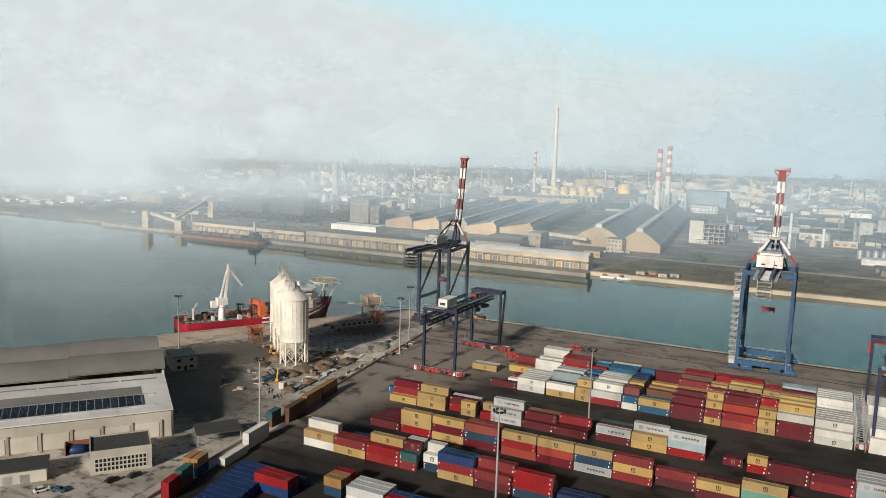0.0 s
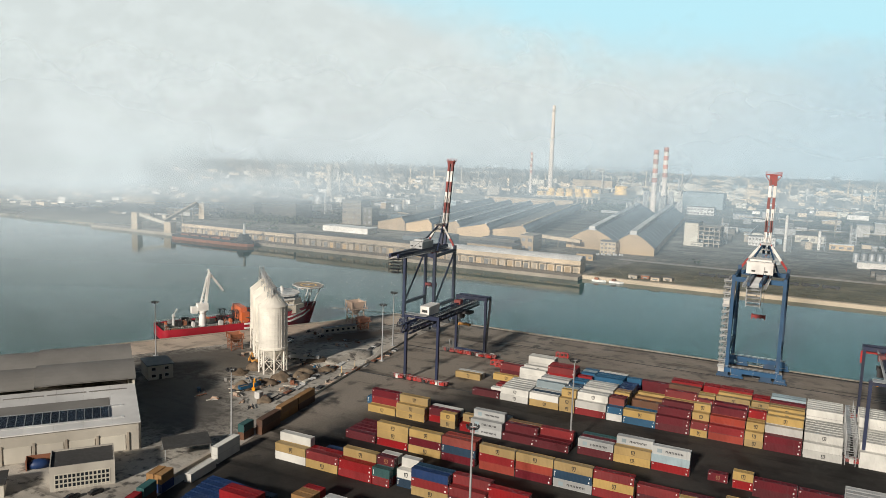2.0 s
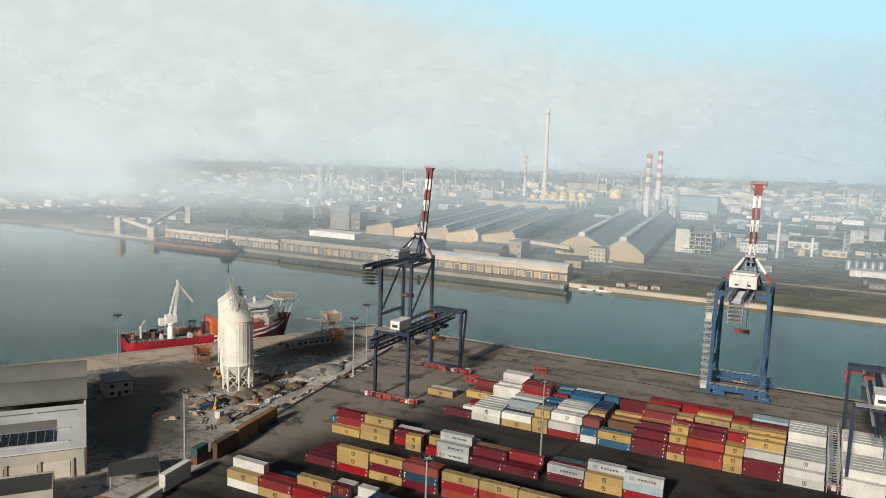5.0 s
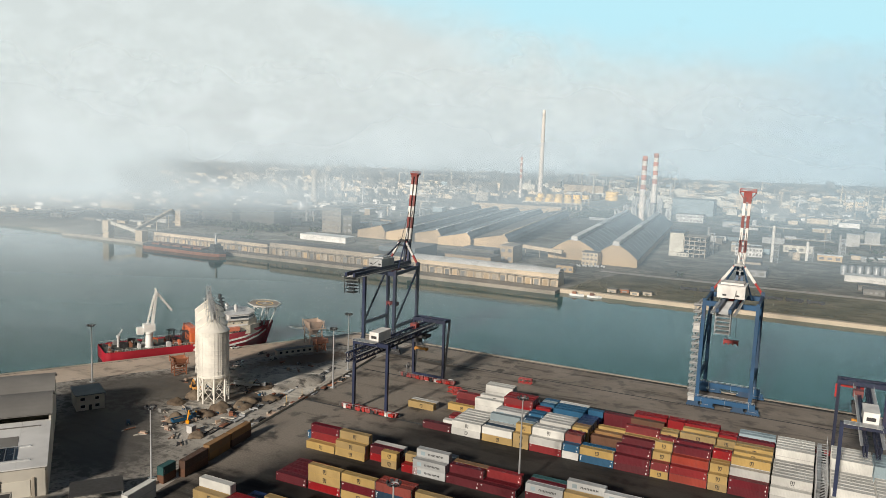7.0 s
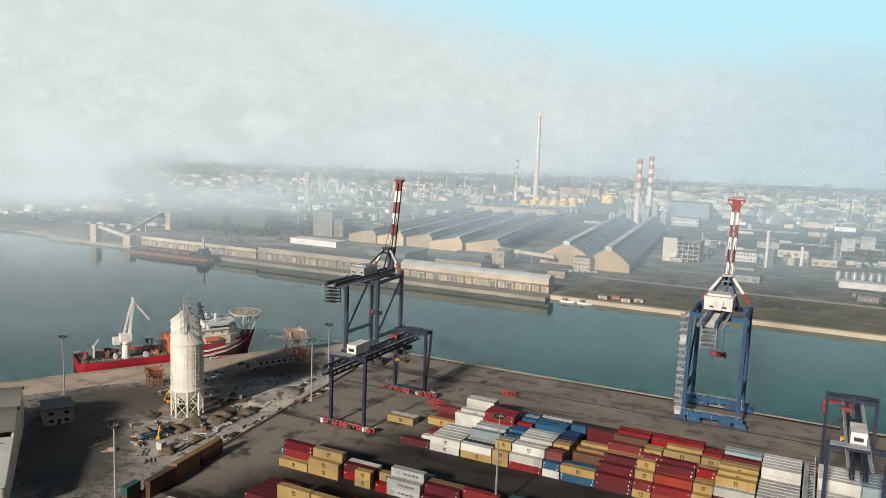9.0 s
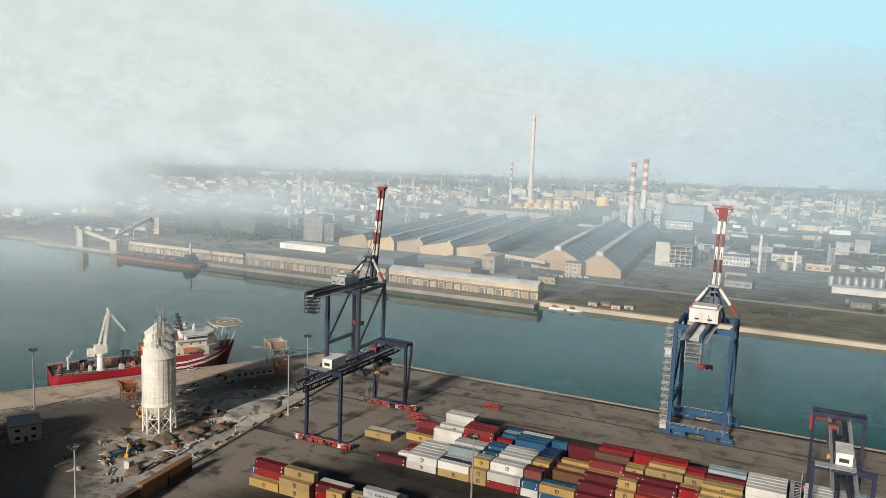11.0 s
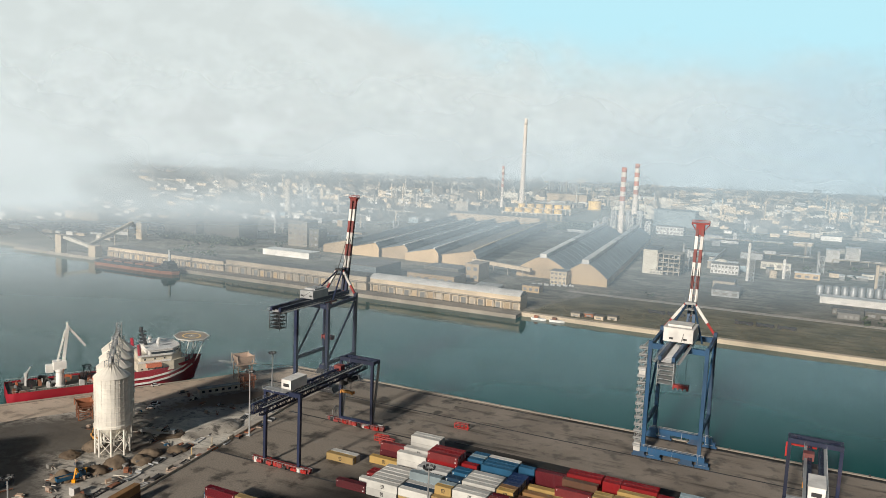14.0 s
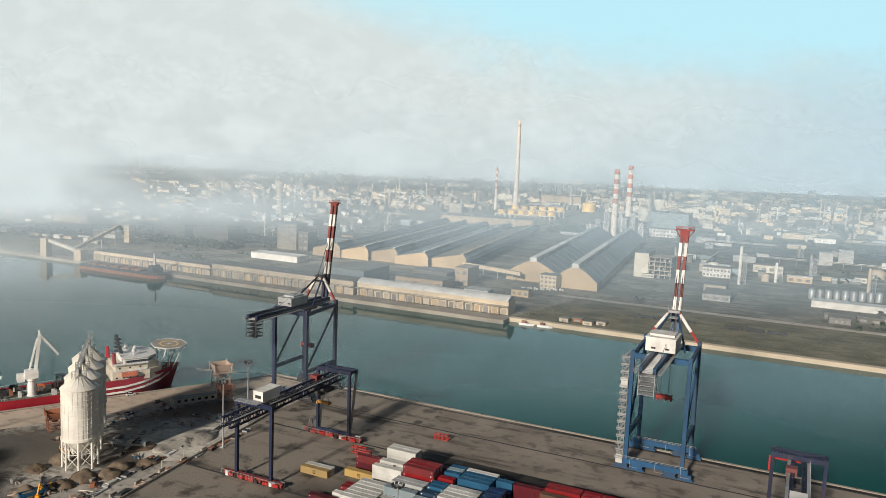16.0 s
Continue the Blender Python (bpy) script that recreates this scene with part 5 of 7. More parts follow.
part("cabin_block", boxes_bm([(-58.5, -53, -9, 9, 5.4, 12.0), (-58.5, -54, -7, 7, 12.0, 14.5)]), "shiporange", sh, "orange-red deck house")
bm = bmesh.new()
for s in (-1, 1):
    for k in range(36):
        x = -111 + k * 1.55
        beam(bm, (x, s * 10.6, 6.3), (x, s * 10.6, 7.4), 0.08)
    beam(bm, (-111, s * 10.6, 7.4), (-57, s * 10.6, 7.4), 0.1)
part("railing", bm, "shipwhite", sh)
for dx, dz in ((0, 0), (0.8, -0.6)):
    ml = part("mooring_line", made(beam, (-143.5 + dx, 84.5, 6.5 + dz), (-113, 114, 0.9), 0.12), "whitewall")
    tagged(ml, "pale slack mooring line from ship to quay", "rope", "mooring lines")


# ---- quay hoppers, silo yard clutter ----
def hopper(x, y, h, w, deg, mat_, label):
    o = thing("hopper", pose(x, y, 0, 0, 0, deg), label, "hopper", "quay hoppers")
    for sx in (-1, 1):
        for sy in (-1, 1):
            part("leg", made(beam, (sx * w * 0.42, sy * w * 0.42, 0), (sx * w * 0.42, sy * w * 0.42, h * 0.7), 0.45), mat_, o)
            part("rim_post", made(beam, (sx * w * 0.5, sy * w * 0.5, h * 0.7), (sx * w * 0.52, sy * w * 0.52, h + 0.6), 0.4), mat_, o)
    bm = bmesh.new()
    a = [bm.verts.new((sx * w * 0.5, sy * w * 0.5, h)) for sx, sy in ((-1, -1), (1, -1), (1, 1), (-1, 1))]
    b = [bm.verts.new((sx * w * 0.4, sy * w * 0.4, h * 0.74)) for sx, sy in ((-1, -1), (1, -1), (1, 1), (-1, 1))]
    c = [bm.verts.new((sx * w * 0.1, sy * w * 0.1, h * 0.42)) for sx, sy in ((-1, -1), (1, -1), (1, 1), (-1, 1))]
    for p, q in ((a, b), (b, c)):
        for i in range(4):
            bm.faces.new((p[i], p[(i + 1) % 4], q[(i + 1) % 4], q[i]))
    part("bin", bm, mat_, o)
    bm = bmesh.new()
    for z in (h * 0.2, h * 0.45, h * 0.7):
        for i, (p, q) in enumerate((((-1, -1), (1, -1)), ((1, -1), (1, 1)), ((1, 1), (-1, 1)), ((-1, 1), (-1, -1)))):
            beam(bm, (p[0] * w * 0.42, p[1] * w * 0.42, z), (q[0] * w * 0.42, q[1] * w * 0.42, z), 0.25)
            beam(bm, (p[0] * w * 0.42, p[1] * w * 0.42, z - h * 0.2), (q[0] * w * 0.42, q[1] * w * 0.42, z), 0.18)
    part("bracing", bm, mat_, o)["kind"] = "stuff"
    bm = bmesh.new()
    box(bm, -w * 0.62, w * 0.62, -w * 0.62, -w * 0.5, h * 0.68, h * 0.71)
    for k in range(7):
        beam(bm, (-w * 0.6 + k * w * 0.2, -w * 0.61, h * 0.7), (-w * 0.6 + k * w * 0.2, -w * 0.61, h * 0.7 + 1.1), 0.08)
    beam(bm, (-w * 0.6, -w * 0.61, h * 0.7 + 1.1), (w * 0.6, -w * 0.61, h * 0.7 + 1.1), 0.09)
    part("platform", bm, mat_, o)
    return o


hopper(-124.5, 82, 13.0, 8.5, 60, "rustpale", "tall rusty pale steel quay hopper on braced legs")
hopper(-143.0, 1.5, 8.0, 6.5, 60, "rust", "squat rust-red quay hopper on legs")
hopper(-113.5, 72.5, 6.5, 6.0, 60, "rust", "rust-red bulk hopper beside the tall one")

br = thing("site_cabin_row", pose(-124.0, 50.5, 0, 0, 0, 60), "long low grey site cabins with dark openings", "cabin")
boxes("body", [(0, 20, 0, 3.2, 0, 2.9)], "whitewall", br)
boxes("roof", [(-0.3, 20.3, -0.3, 3.5, 2.9, 3.1)], "roofblue", br)
for k in range(6):
    part("window", boxes_bm([(1.2 + k * 3.2, 2.6 + k * 3.2, -0.05, 0.02, 1.0, 2.1)]), "glass", br)


def mound(x, y, r, h, seed, mat_="dirt", label="brown heap of spoil earth", sx=1.0, deg=0.0):
    bm = bmesh.new()
    bmesh.ops.create_icosphere(bm, subdivisions=4, radius=1.0)
    for v in bm.verts:
        rr = math.hypot(v.co.x, v.co.y)
        q = v.co.copy()
        n1 = noise.noise(Vector((q.x * 1.3 + seed, q.y * 1.3, q.z))) * 0.3 + noise.noise(Vector((q.x * 5 + seed, q.y * 5, q.z * 5))) * 0.09
        z = max(0.0, q.z)
        cone = max(0.0, 1 - rr) if q.z > 0 else 0
        v.co = Vector((q.x * r * sx * (1 + n1), q.y * r * (1 + n1), (0.55 * z + 0.45 * cone) * h * (1 + n1 * 1.4) - 0.02))
    ob = part("earth_mound", bm, mat_, None, smooth=True)
    ob.matrix_world = pose(x, y, 0, 0, 0, deg)
    return tagged(ob, label, "heap", "heaps in the works yard")


for i, (x, y, r, h) in enumerate(((-112, -20, 3.6, 3.6), (-113.5, -29, 3.9, 2.6), (-92.5, -25.5, 5.2, 3.6), (-86.5, -19, 4.2, 3.0), (-93.5, -33, 4.0, 2.6), (-89, -13, 4.5, 2.8), (-80, -52, 3.2, 2.2), (-98.5, -43.5, 4.5, 3.0), (-84, -4, 4.0, 1.8))):
    mound(x, y, r, h, i * 7.1)
mound(-88.0, 20.5, 7.5, 2.6, 33.0, "yard", "broad pale heap of rubble beside the boundary road", 1.9, 80)
mound(-98.0, 5.5, 4.5, 2.0, 51.0, "dirt", "dark earth heap in the works yard", 1.5, 60)


def lorry(x, y, deg, cab, bed, label, scale=1.0):
    o = thing("lorry", pose(x, y, 0, 0, 0, deg), label, "lorry", "parked yard vehicles")
    bm = bmesh.new()
    prism(bm, [(3.2, -1.15), (5.3, -1.1), (5.4, 0), (5.3, 1.1), (3.2, 1.15)], 0.9, 2.9)
    part("cab", bm, cab, o)
    part("windscreen", boxes_bm([(5.3, 5.42, -0.95, 0.95, 1.9, 2.7)]), "glass", o)
    part("chassis", boxes_bm([(-4.2, 5.2, -0.5, 0.5, 0.6, 0.95)]), "darksteel", o)
    part("bed", boxes_bm([(-4.3, 3.0, -1.2, 1.2, 0.95, 1.2), (-4.3, 3.0, -1.2, -1.1, 1.2, 2.2), (-4.3, 3.0, 1.1, 1.2, 1.2, 2.2), (2.9, 3.0, -1.1, 1.1, 1.2, 2.4), (-4.3, -4.2, -1.1, 1.1, 1.2, 2.1)]), bed, o)
    for wx in (-3.2, -1.9, 4.1):
        for wy in (-1.0, 1.0):
            bm = bmesh.new()
            tube(bm, (wx, wy - 0.17, 0.5), (wx, wy + 0.17, 0.5), 0.5, n=14)
            wh = part("wheel", bm, "rubber", o)
            bm = bmesh.new()
            tube(bm, (wx, wy - 0.19, 0.5), (wx, wy + 0.19, 0.5), 0.26, n=10)
            part("rim", bm, "galv", wh)
    return o


def digger(x, y, deg, arm, label):
    o = thing("excavator", pose(x, y, 0, 0, 0, deg), label, "excavator", "yard machines")
    for s in (-1, 1):
        bm = bmesh.new()
        box(bm, -1.9, 1.9, s * 1.2 - 0.3, s * 1.2 + 0.3, 0.15, 0.85)
        for e in (-1.9, 1.9):
            tube(bm, (e, s * 1.2 - 0.3, 0.5), (e, s * 1.2 + 0.3, 0.5), 0.42, n=12)
        part("track", bm, "rubber", o)
    part("body", boxes_bm([(-2.2, 1.3, -1.3, 1.3, 0.95, 2.1), (-2.4, -1.0, -1.3, 1.3, 1.1, 2.5)]), "spreader", o, "yellow body")
    part("cab", boxes_bm([(0.1, 1.6, 0.2, 1.3, 2.1, 3.2)]), "glass", o)
    bm = bmesh.new()
    beam(bm, (1.0, -0.3, 1.8), (3.6, -0.3, 4.6), 0.5)
    beam(bm, (3.6, -0.3, 4.6), (5.6, -0.3, 1.6), 0.4)
    box(bm, 5.0, 6.1, -0.9, 0.3, 0.3, 1.5)
    part("arm", bm, "spreader", o)
    return o


lorry(-100, 4.0, 25, "galv", "galv", "grey tanker lorry parked under the silos")
lorry(-105.5, 3.0, 15, "whitewall", "galv", "white lorry parked beside the silos")
lorry(-95.0, -44, 70, "cB", "cB", "blue tipper lorry in the works yard")
lorry(-99, -36.5, -40, "darksteel", "galv", "grey tipper lorry with raised-side bed")
digger(-94.5, -39.5, -60, 1, "yellow excavator among the spoil heaps")
digger(-117.5, -13.5, 160, 1, "yellow wheel excavator near the heaps")


def car(x, y, deg, mt, label):
    o = thing("car", pose(x, y, 0, 0, 0, deg), label, "car", "parked cars")
    bm = bmesh.new()
    prism(bm, [(-2.1, -0.8), (2.0, -0.8), (2.2, -0.5), (2.2, 0.5), (2.0, 0.8), (-2.1, 0.8)], 0.35, 0.95)
    part("body", bm, mt, o)
    bm = bmesh.new()
    lo = [bm.verts.new(v) for v in ((-1.7, -0.75, 0.95), (1.0, -0.75, 0.95), (1.0, 0.75, 0.95), (-1.7, 0.75, 0.95))]
    hi = [bm.verts.new(v) for v in ((-1.2, -0.6, 1.45), (0.4, -0.6, 1.45), (0.4, 0.6, 1.45), (-1.2, 0.6, 1.45))]
    bm.faces.new(hi)
    for i in range(4):
        bm.faces.new((lo[i], lo[(i + 1) % 4], hi[(i + 1) % 4], hi[i]))
    part("cabin", bm, "glass", o)
    part("roof", boxes_bm([(-1.2, 0.4, -0.62, 0.62, 1.44, 1.5)]), mt, o)
    for wx in (-1.3, 1.35):
        for wy in (-0.75, 0.75):
            bm = bmesh.new()
            tube(bm, (wx, wy - 0.1, 0.32), (wx, wy + 0.1, 0.32), 0.32, n=12)
            part("wheel", bm, "rubber", o)
    return o


for x, y, dg, mt, lb in ((-129.5, 28.0, 30, "craneWhite", "white van-like car parked in the yard"), (-131.5, 30.5, 32, "darksteel", "dark car parked in the yard"), (-128.5, 25.5, 30, "galv", "silver car parked in the yard"),
                         (-71.5, -146.0, 80, "darksteel", "dark pickup parked before the workshop"), (-68.6, -140.4, 80, "darksteel", "dark pickup parked before the workshop"), (-152, 50, 62, "craneWhite", "white car on the quay apron"),
                         (-79, -158, 20, "cB", "blue car beside the hut"), (-83.2, -160.5, 70, "craneWhite", "white car beside the hut")):
    car(x, y, dg, mt, lb)

# shunted scrap flat racks, frames and planks along the road
rs = random.Random(21)


def flat_rack(x, y, deg, mt, ln, label):
    o = thing("flat_rack", pose(x, y, -0.03, 0, 0, deg), label, "flat rack", "scrap racks along the road")
    for s in (-1.1, 1.1):
        part("side_beam", made(beam, (-ln / 2, s, 0.25), (ln / 2, s, 0.25), 0.35), mt, o)
    for k in range(int(ln / 1.2)):
        part("cross_beam", made(beam, (-ln / 2 + 0.4 + k * 1.2, -1.1, 0.3), (-ln / 2 + 0.4 + k * 1.2, 1.1, 0.3), 0.22), mt, o)
    for s in (-ln / 2, ln / 2):
        part("end_frame", boxes_bm([(s - 0.12, s + 0.12, -1.2, 1.2, 0.2, 0.5 + 0.4 * rs.random())]), mt, o)
    if rs.random() < 0.6:
        part("load", boxes_bm([(-ln * 0.4, ln * 0.25, -0.9, 0.9, 0.4, 0.6 + 0.5 * rs.random())]), rs.choice(["whitewall", "rust", "darksteel", "darksteel"]), o)
    return o


for i in range(13):
    f = i / 12
    x, y = -78.0 - 9.5 * f + rs.uniform(-0.6, 0.6), -46 + 92 * f
    flat_rack(x, y, 97 + rs.uniform(-6, 6), rs.choice(["rust", "darksteel", "darksteel", "galv"]), rs.uniform(4.5, 7), "rusty steel flat rack lying beside the road")
for i in range(12):
    f = i / 11
    x, y = -70.6 - 3.6 * f + rs.uniform(-0.5, 0.5), -42 + 84 * f
    flat_rack(x, y, 97 + rs.uniform(-8, 8), rs.choice(["darksteel", "galv", "rust", "rustpale"]), rs.uniform(3, 5.5), "grimy steel frame stacked along the boundary")
for i in range(7):
    f = i / 6
    w = thing("concrete_block", pose(-72.6 - 3.5 * f, -30 + 70 * f, 0.04, 0, 0, 97), "pale concrete barrier block with a thin post", "barrier", "road barrier blocks")
    part("block", boxes_bm([(-1.6, 1.6, -0.35, 0.35, 0, 0.8), (-1.6, 1.6, -0.2, 0.2, 0.8, 1.1)]), "concrete", w)
    if i in (2, 3):
        part("post", made(beam, (0, 0, 1.1), (0, 0, 4.2), 0.14), "tankyellow", w)
fw = thing("boundary_wall", rotz(0, 0), "low grimy boundary wall between yard and terminal", "wall", kind="structure")
for (xa, ya), (xb, yb) in zip(((-53.2, -150), (-58.5, -115), (-66.5, -44), (-73.2, 12), (-77.5, 50)), ((-58.5, -115), (-66.5, -44), (-73.2, 12), (-77.5, 50), (-81.5, 78))):
    part("wall_section", made(beam, (xa, ya, 0.5), (xb, yb, 0.5), 0.25, 1.0), "concrete", fw)
# sundry small site gear in the works yard
for k in range(70):
    a = rs.random()
    x, y = (-112 + rs.uniform(0, 36), -62 + rs.uniform(0, 74)) if a < 0.62 else (-140 + rs.uniform(0, 45), -10 + rs.uniform(0, 60))
    if math.hypot(x + 103, y + 17) < 11 or x > -80 - (y + 46) * 0.1:
        continue
    o = thing("scrap_pile", pose(x, y, 0.01, 0, 0, rs.uniform(0, 180)), "small pile of scrap beams and boards", "scrap", "scrap in the works yard")
    mt = rs.choice(["rust", "darksteel", "whitewall", "galv", "rustpale", "roofgrey", "cB"])
    part("crate", boxes_bm([(0, rs.uniform(0.8, 2.4), 0, rs.uniform(0.7, 1.6), 0, rs.uniform(0.4, 1.6))]), mt, o)
    for j in range(3):
        part("board", made(beam, (rs.uniform(-2, 0), rs.uniform(-1.5, 1.5), 0.15 + 0.2 * j), (rs.uniform(1.5, 4), rs.uniform(-1.5, 1.5), 0.2 + 0.3 * j), 0.25), rs.choice(["rust", "whitewall", "darksteel", "rustpale"]), o)
th = thing("site_tank", rotz(-85.5, -51.5), "white cube tank on a frame beside the road", "tank")
part("tank", boxes_bm([(0, 2.6, 0, 2.4, 0.4, 2.8), (0.1, 2.5, 0.1, 2.3, 0.0, 0.4)]), "craneWhite", th)
bt = thing("blue_tarp_bay", shed_at(-33, -7), "open storage bay with blue tarpaulin covers", "store")
for k in range(2):
    bm = bmesh.new()
    lathe(bm, [(0.2, 0), (1.7, 0.2), (1.9, 1.4), (1.2, 2.5), (0, 2.8)], 10, 3 + k * 6.5, 2)
    for v in bm.verts:
        v.co.x = 3 + k * 6.5 + (v.co.x - 3 - k * 6.5) * 1.8
    part("tarpaulin", bm, "cU", bt, "blue tarpaulin", True)
part("frame", boxes_bm([(-0.6, -0.3, 0, 4, 0, 3.4), (13.3, 13.6, 0, 4, 0, 3.4), (-0.6, 13.6, 3.9, 4.2, 0, 3.4)]), "rust", bt)
# red spreader frames lying on the quay
for x, y in ((2.0, 78.0), (-20.5, 47.0), (-17.0, 45.0)):
    o = thing("spreader_frame", pose(x, y, 0.02, 0, 0, 3), "bright red spare spreader frame standing on the quay", "spreader", "spare spreaders")
    for z in (0.3, 2.3):
        for s in (-0.9, 0.9):
            part("rail", made(beam, (-3.2, s, z), (3.2, s, z), 0.35), "craneRed", o)
    for xx in (-3, -1, 1, 3):
        for s in (-0.9, 0.9):
            part("post", made(beam, (xx, s, 0.0), (xx, s, 2.4), 0.3), "craneRed", o)
        part("tie", made(beam, (xx, -0.9, 2.3), (xx, 0.9, 2.3), 0.25), "craneRed", o)

# ---- far shore ----
FY = 331.0
sheet("far_ground", [(-4700, FY), (2400, FY), (2400, 4900), (-4700, 4900)], -8, 0.6, "farland", "brown earth and yards of the far industrial shore", "ground")
sheet("far_bank", [(-62, FY - 1.5), (2400, FY - 1.5), (2400, FY + 3.5), (-62, FY + 3.5)], -2.4, 0.9, "sand", "pale sandy bank along the far water edge", "bank")
sheet("far_quay", [(-640, FY - 14), (-62, FY - 14), (-62, FY + 2), (-640, FY + 2)], -5, 0.8, "concrete", "pale concrete quay of the far shore", "quay")
sheet("grass_field", [(-60, FY + 3.6), (2000, FY + 3.6), (2000, FY + 110), (-40, FY + 110)], 0.5, 0.66, "grass", "dull winter grass behind the far bank", "grass")
sheet("far_road", [(-60, FY + 112), (2000, FY + 112), (2000, FY + 121), (-60, FY + 121)], 0.5, 0.7, "roadtop", "pale straight road across the far works", "road")


def gable(name, x0, x1, y0, y1, eave, ridge, wall, roof, label, shear=0.0, category="warehouse", vault=False, light_ridge=None, ox=0.0):
    """A long shed with its ridge along y, closed by gable walls, roof sheets proud of the walls."""
    o = thing(name, rotz(0, 0), label, category, "far sheds")
    xm, w = (x0 + x1) / 2, (x1 - x0) / 2
    n = 10 if vault else 2
    prof = []
    for i in range(n + 1):
        s = i / n * 2 - 1
        prof.append((xm + w * s, eave + (ridge - eave) * (1 - abs(s) ** (1.45 if vault else 1.0))))
    bm = bmesh.new()
    lo, hi = [], []
    for y, acc in ((y0, lo), (y1, hi)):
        dx = shear * (y - y0)
        acc += [bm.verts.new((x + dx, y, z)) for x, z in [(x0, 0.4)] + prof + [(x1, 0.4)]]
    bm.faces.new(lo)
    bm.faces.new(hi[::-1])
    for i in (0, len(lo) - 2):
        bm.faces.new((lo[i], lo[i + 1], hi[i + 1], hi[i]))
    part("wall", bm, wall, o)
    bm = bmesh.new()
    dx = shear * (y1 - y0)
    for a, b in zip(prof, prof[1:]):
        k = max(1, int((y1 - y0) / 24))
        for j in range(k):
            f0, f1 = j / k, (j + 1) / k - 0.004
            vs = []
            for (x, z), f in ((a, f0), (b, f0), (b, f1), (a, f1)):
                for up in (0.08, 0.5):
                    vs.append(bm.verts.new((x + dx * f + (0.8 if x > xm + 1 else -0.8 if x < xm - 1 else 0), y0 - 0.6 + (y1 - y0 + 1.2) * f, z + up)))
            for q in ((0, 2, 4, 6), (1, 7, 5, 3), (0, 1, 3, 2), (2, 3, 5, 4), (4, 5, 7, 6), (6, 7, 1, 0)):
                bm.faces.new([vs[i] for i in q])
    part("roof", bm, roof, o)
    if light_ridge:
        bm = bmesh.new()
        vs = []
        for y in (y0 - 0.8, y1 + 0.8):
            d = shear * (y - y0)
            vs.append([bm.verts.new((xm + d + a, y, ridge + b)) for a, b in ((-3.6, -1.2), (-3.2, 3.0), (3.2, 3.0), (3.6, -1.2))])
        for i in range(4):
            j = (i + 1) % 4
            bm.faces.new((vs[0][i], vs[0][j], vs[1][j], vs[1][i]))
        bm.faces.new(vs[0])
        bm.faces.new(vs[1][::-1])
        part("ridge_conveyor", bm, light_ridge, o, "pale ridge conveyor housing")
    return o


SH = -0.1
gable("storage_shed", -79, -35.5, 490, 935, 8, 22, "ochre", "roofblue", "long vaulted storage shed with blue-grey roof and ochre gable", -0.098, vault=True, light_ridge="roofwhite")
gable("storage_shed", -131, -76, 503, 930, 8, 22, "ochre", "roofblue", "long vaulted storage shed with grey roof and domed front", -0.105, vault=True, light_ridge="roofwhite")


def north_light(x_hi, width, y0, y1, zl, zh, roof, ridge_mat):
    """One sawtooth bay: the roof climbs slowly to a ridge near its high side and drops steeply."""
    o = thing("warehouse", rotz(0, 0), "long ochre warehouse bay with a sloping grey roof and pale ridge", "warehouse", "far sheds")
    prof = [(x_hi - width, zl), (x_hi, zh), (x_hi + 4.5, zh - 4.5), (x_hi + 5.0, zl)]
    bm = bmesh.new()
    ends = []
    for y in (y0, y1):
        dx = -0.145 * (y - 520)
        ends.append([bm.verts.new((x + dx, y, z)) for x, z in [(prof[0][0], 0.4)] + prof + [(prof[-1][0], 0.4)]])
    bm.faces.new(ends[0])
    bm.faces.new(ends[1][::-1])
    part("wall", bm, "ochre", o)
    for a, b, mt, nm in ((0, 1, roof, "roof"), (1, 3, "roofblue", "roof_light")):
        bm = bmesh.new()
        k = 16
        for q in range(k):
            for (xa, za), (xb, zb) in zip(prof[a:b], prof[a + 1:b + 1]):
                ya, yb = y0 - 0.5 + (y1 - y0 + 1) * q / k, y0 - 0.5 + (y1 - y0 + 1) * (q + 1) / k - 0.3
                vs = [bm.verts.new((x - 0.145 * (y - 520), y, z + u)) for u in (0.1, 0.45) for x, y, z in ((xa, ya, za), (xb, ya, zb), (xb, yb, zb), (xa, yb, za))]
                for f in ((3, 2, 1, 0), (4, 5, 6, 7), (0, 1, 5, 4), (1, 2, 6, 5), (2, 3, 7, 6), (3, 0, 4, 7)):
                    bm.faces.new([vs[i] for i in f])
        part(nm, bm, mt, o)
    part("ridge_cap", made(beam, (x_hi - 0.145 * (y0 - 520), y0 - 0.6, zh + 0.6), (x_hi - 0.145 * (y1 - 520), y1, zh + 0.6), 2.2, 1.0), ridge_mat, o, "pale ridge flashing")


north_light(-190, 43, 528, 955, 8.5, 17, "farroof", "sand")
north_light(-233, 36, 520, 945, 9, 16.5, "roofblue", "roofwhite")
north_light(-272, 36, 524, 938, 9, 16.5, "roofblue", "roofwhite")
north_light(-307, 33, 518, 930, 9, 16.5, "farroof", "roofwhite")
north_light(-343, 33, 516, 940, 9, 16.5, "farroof", "roofgrey")


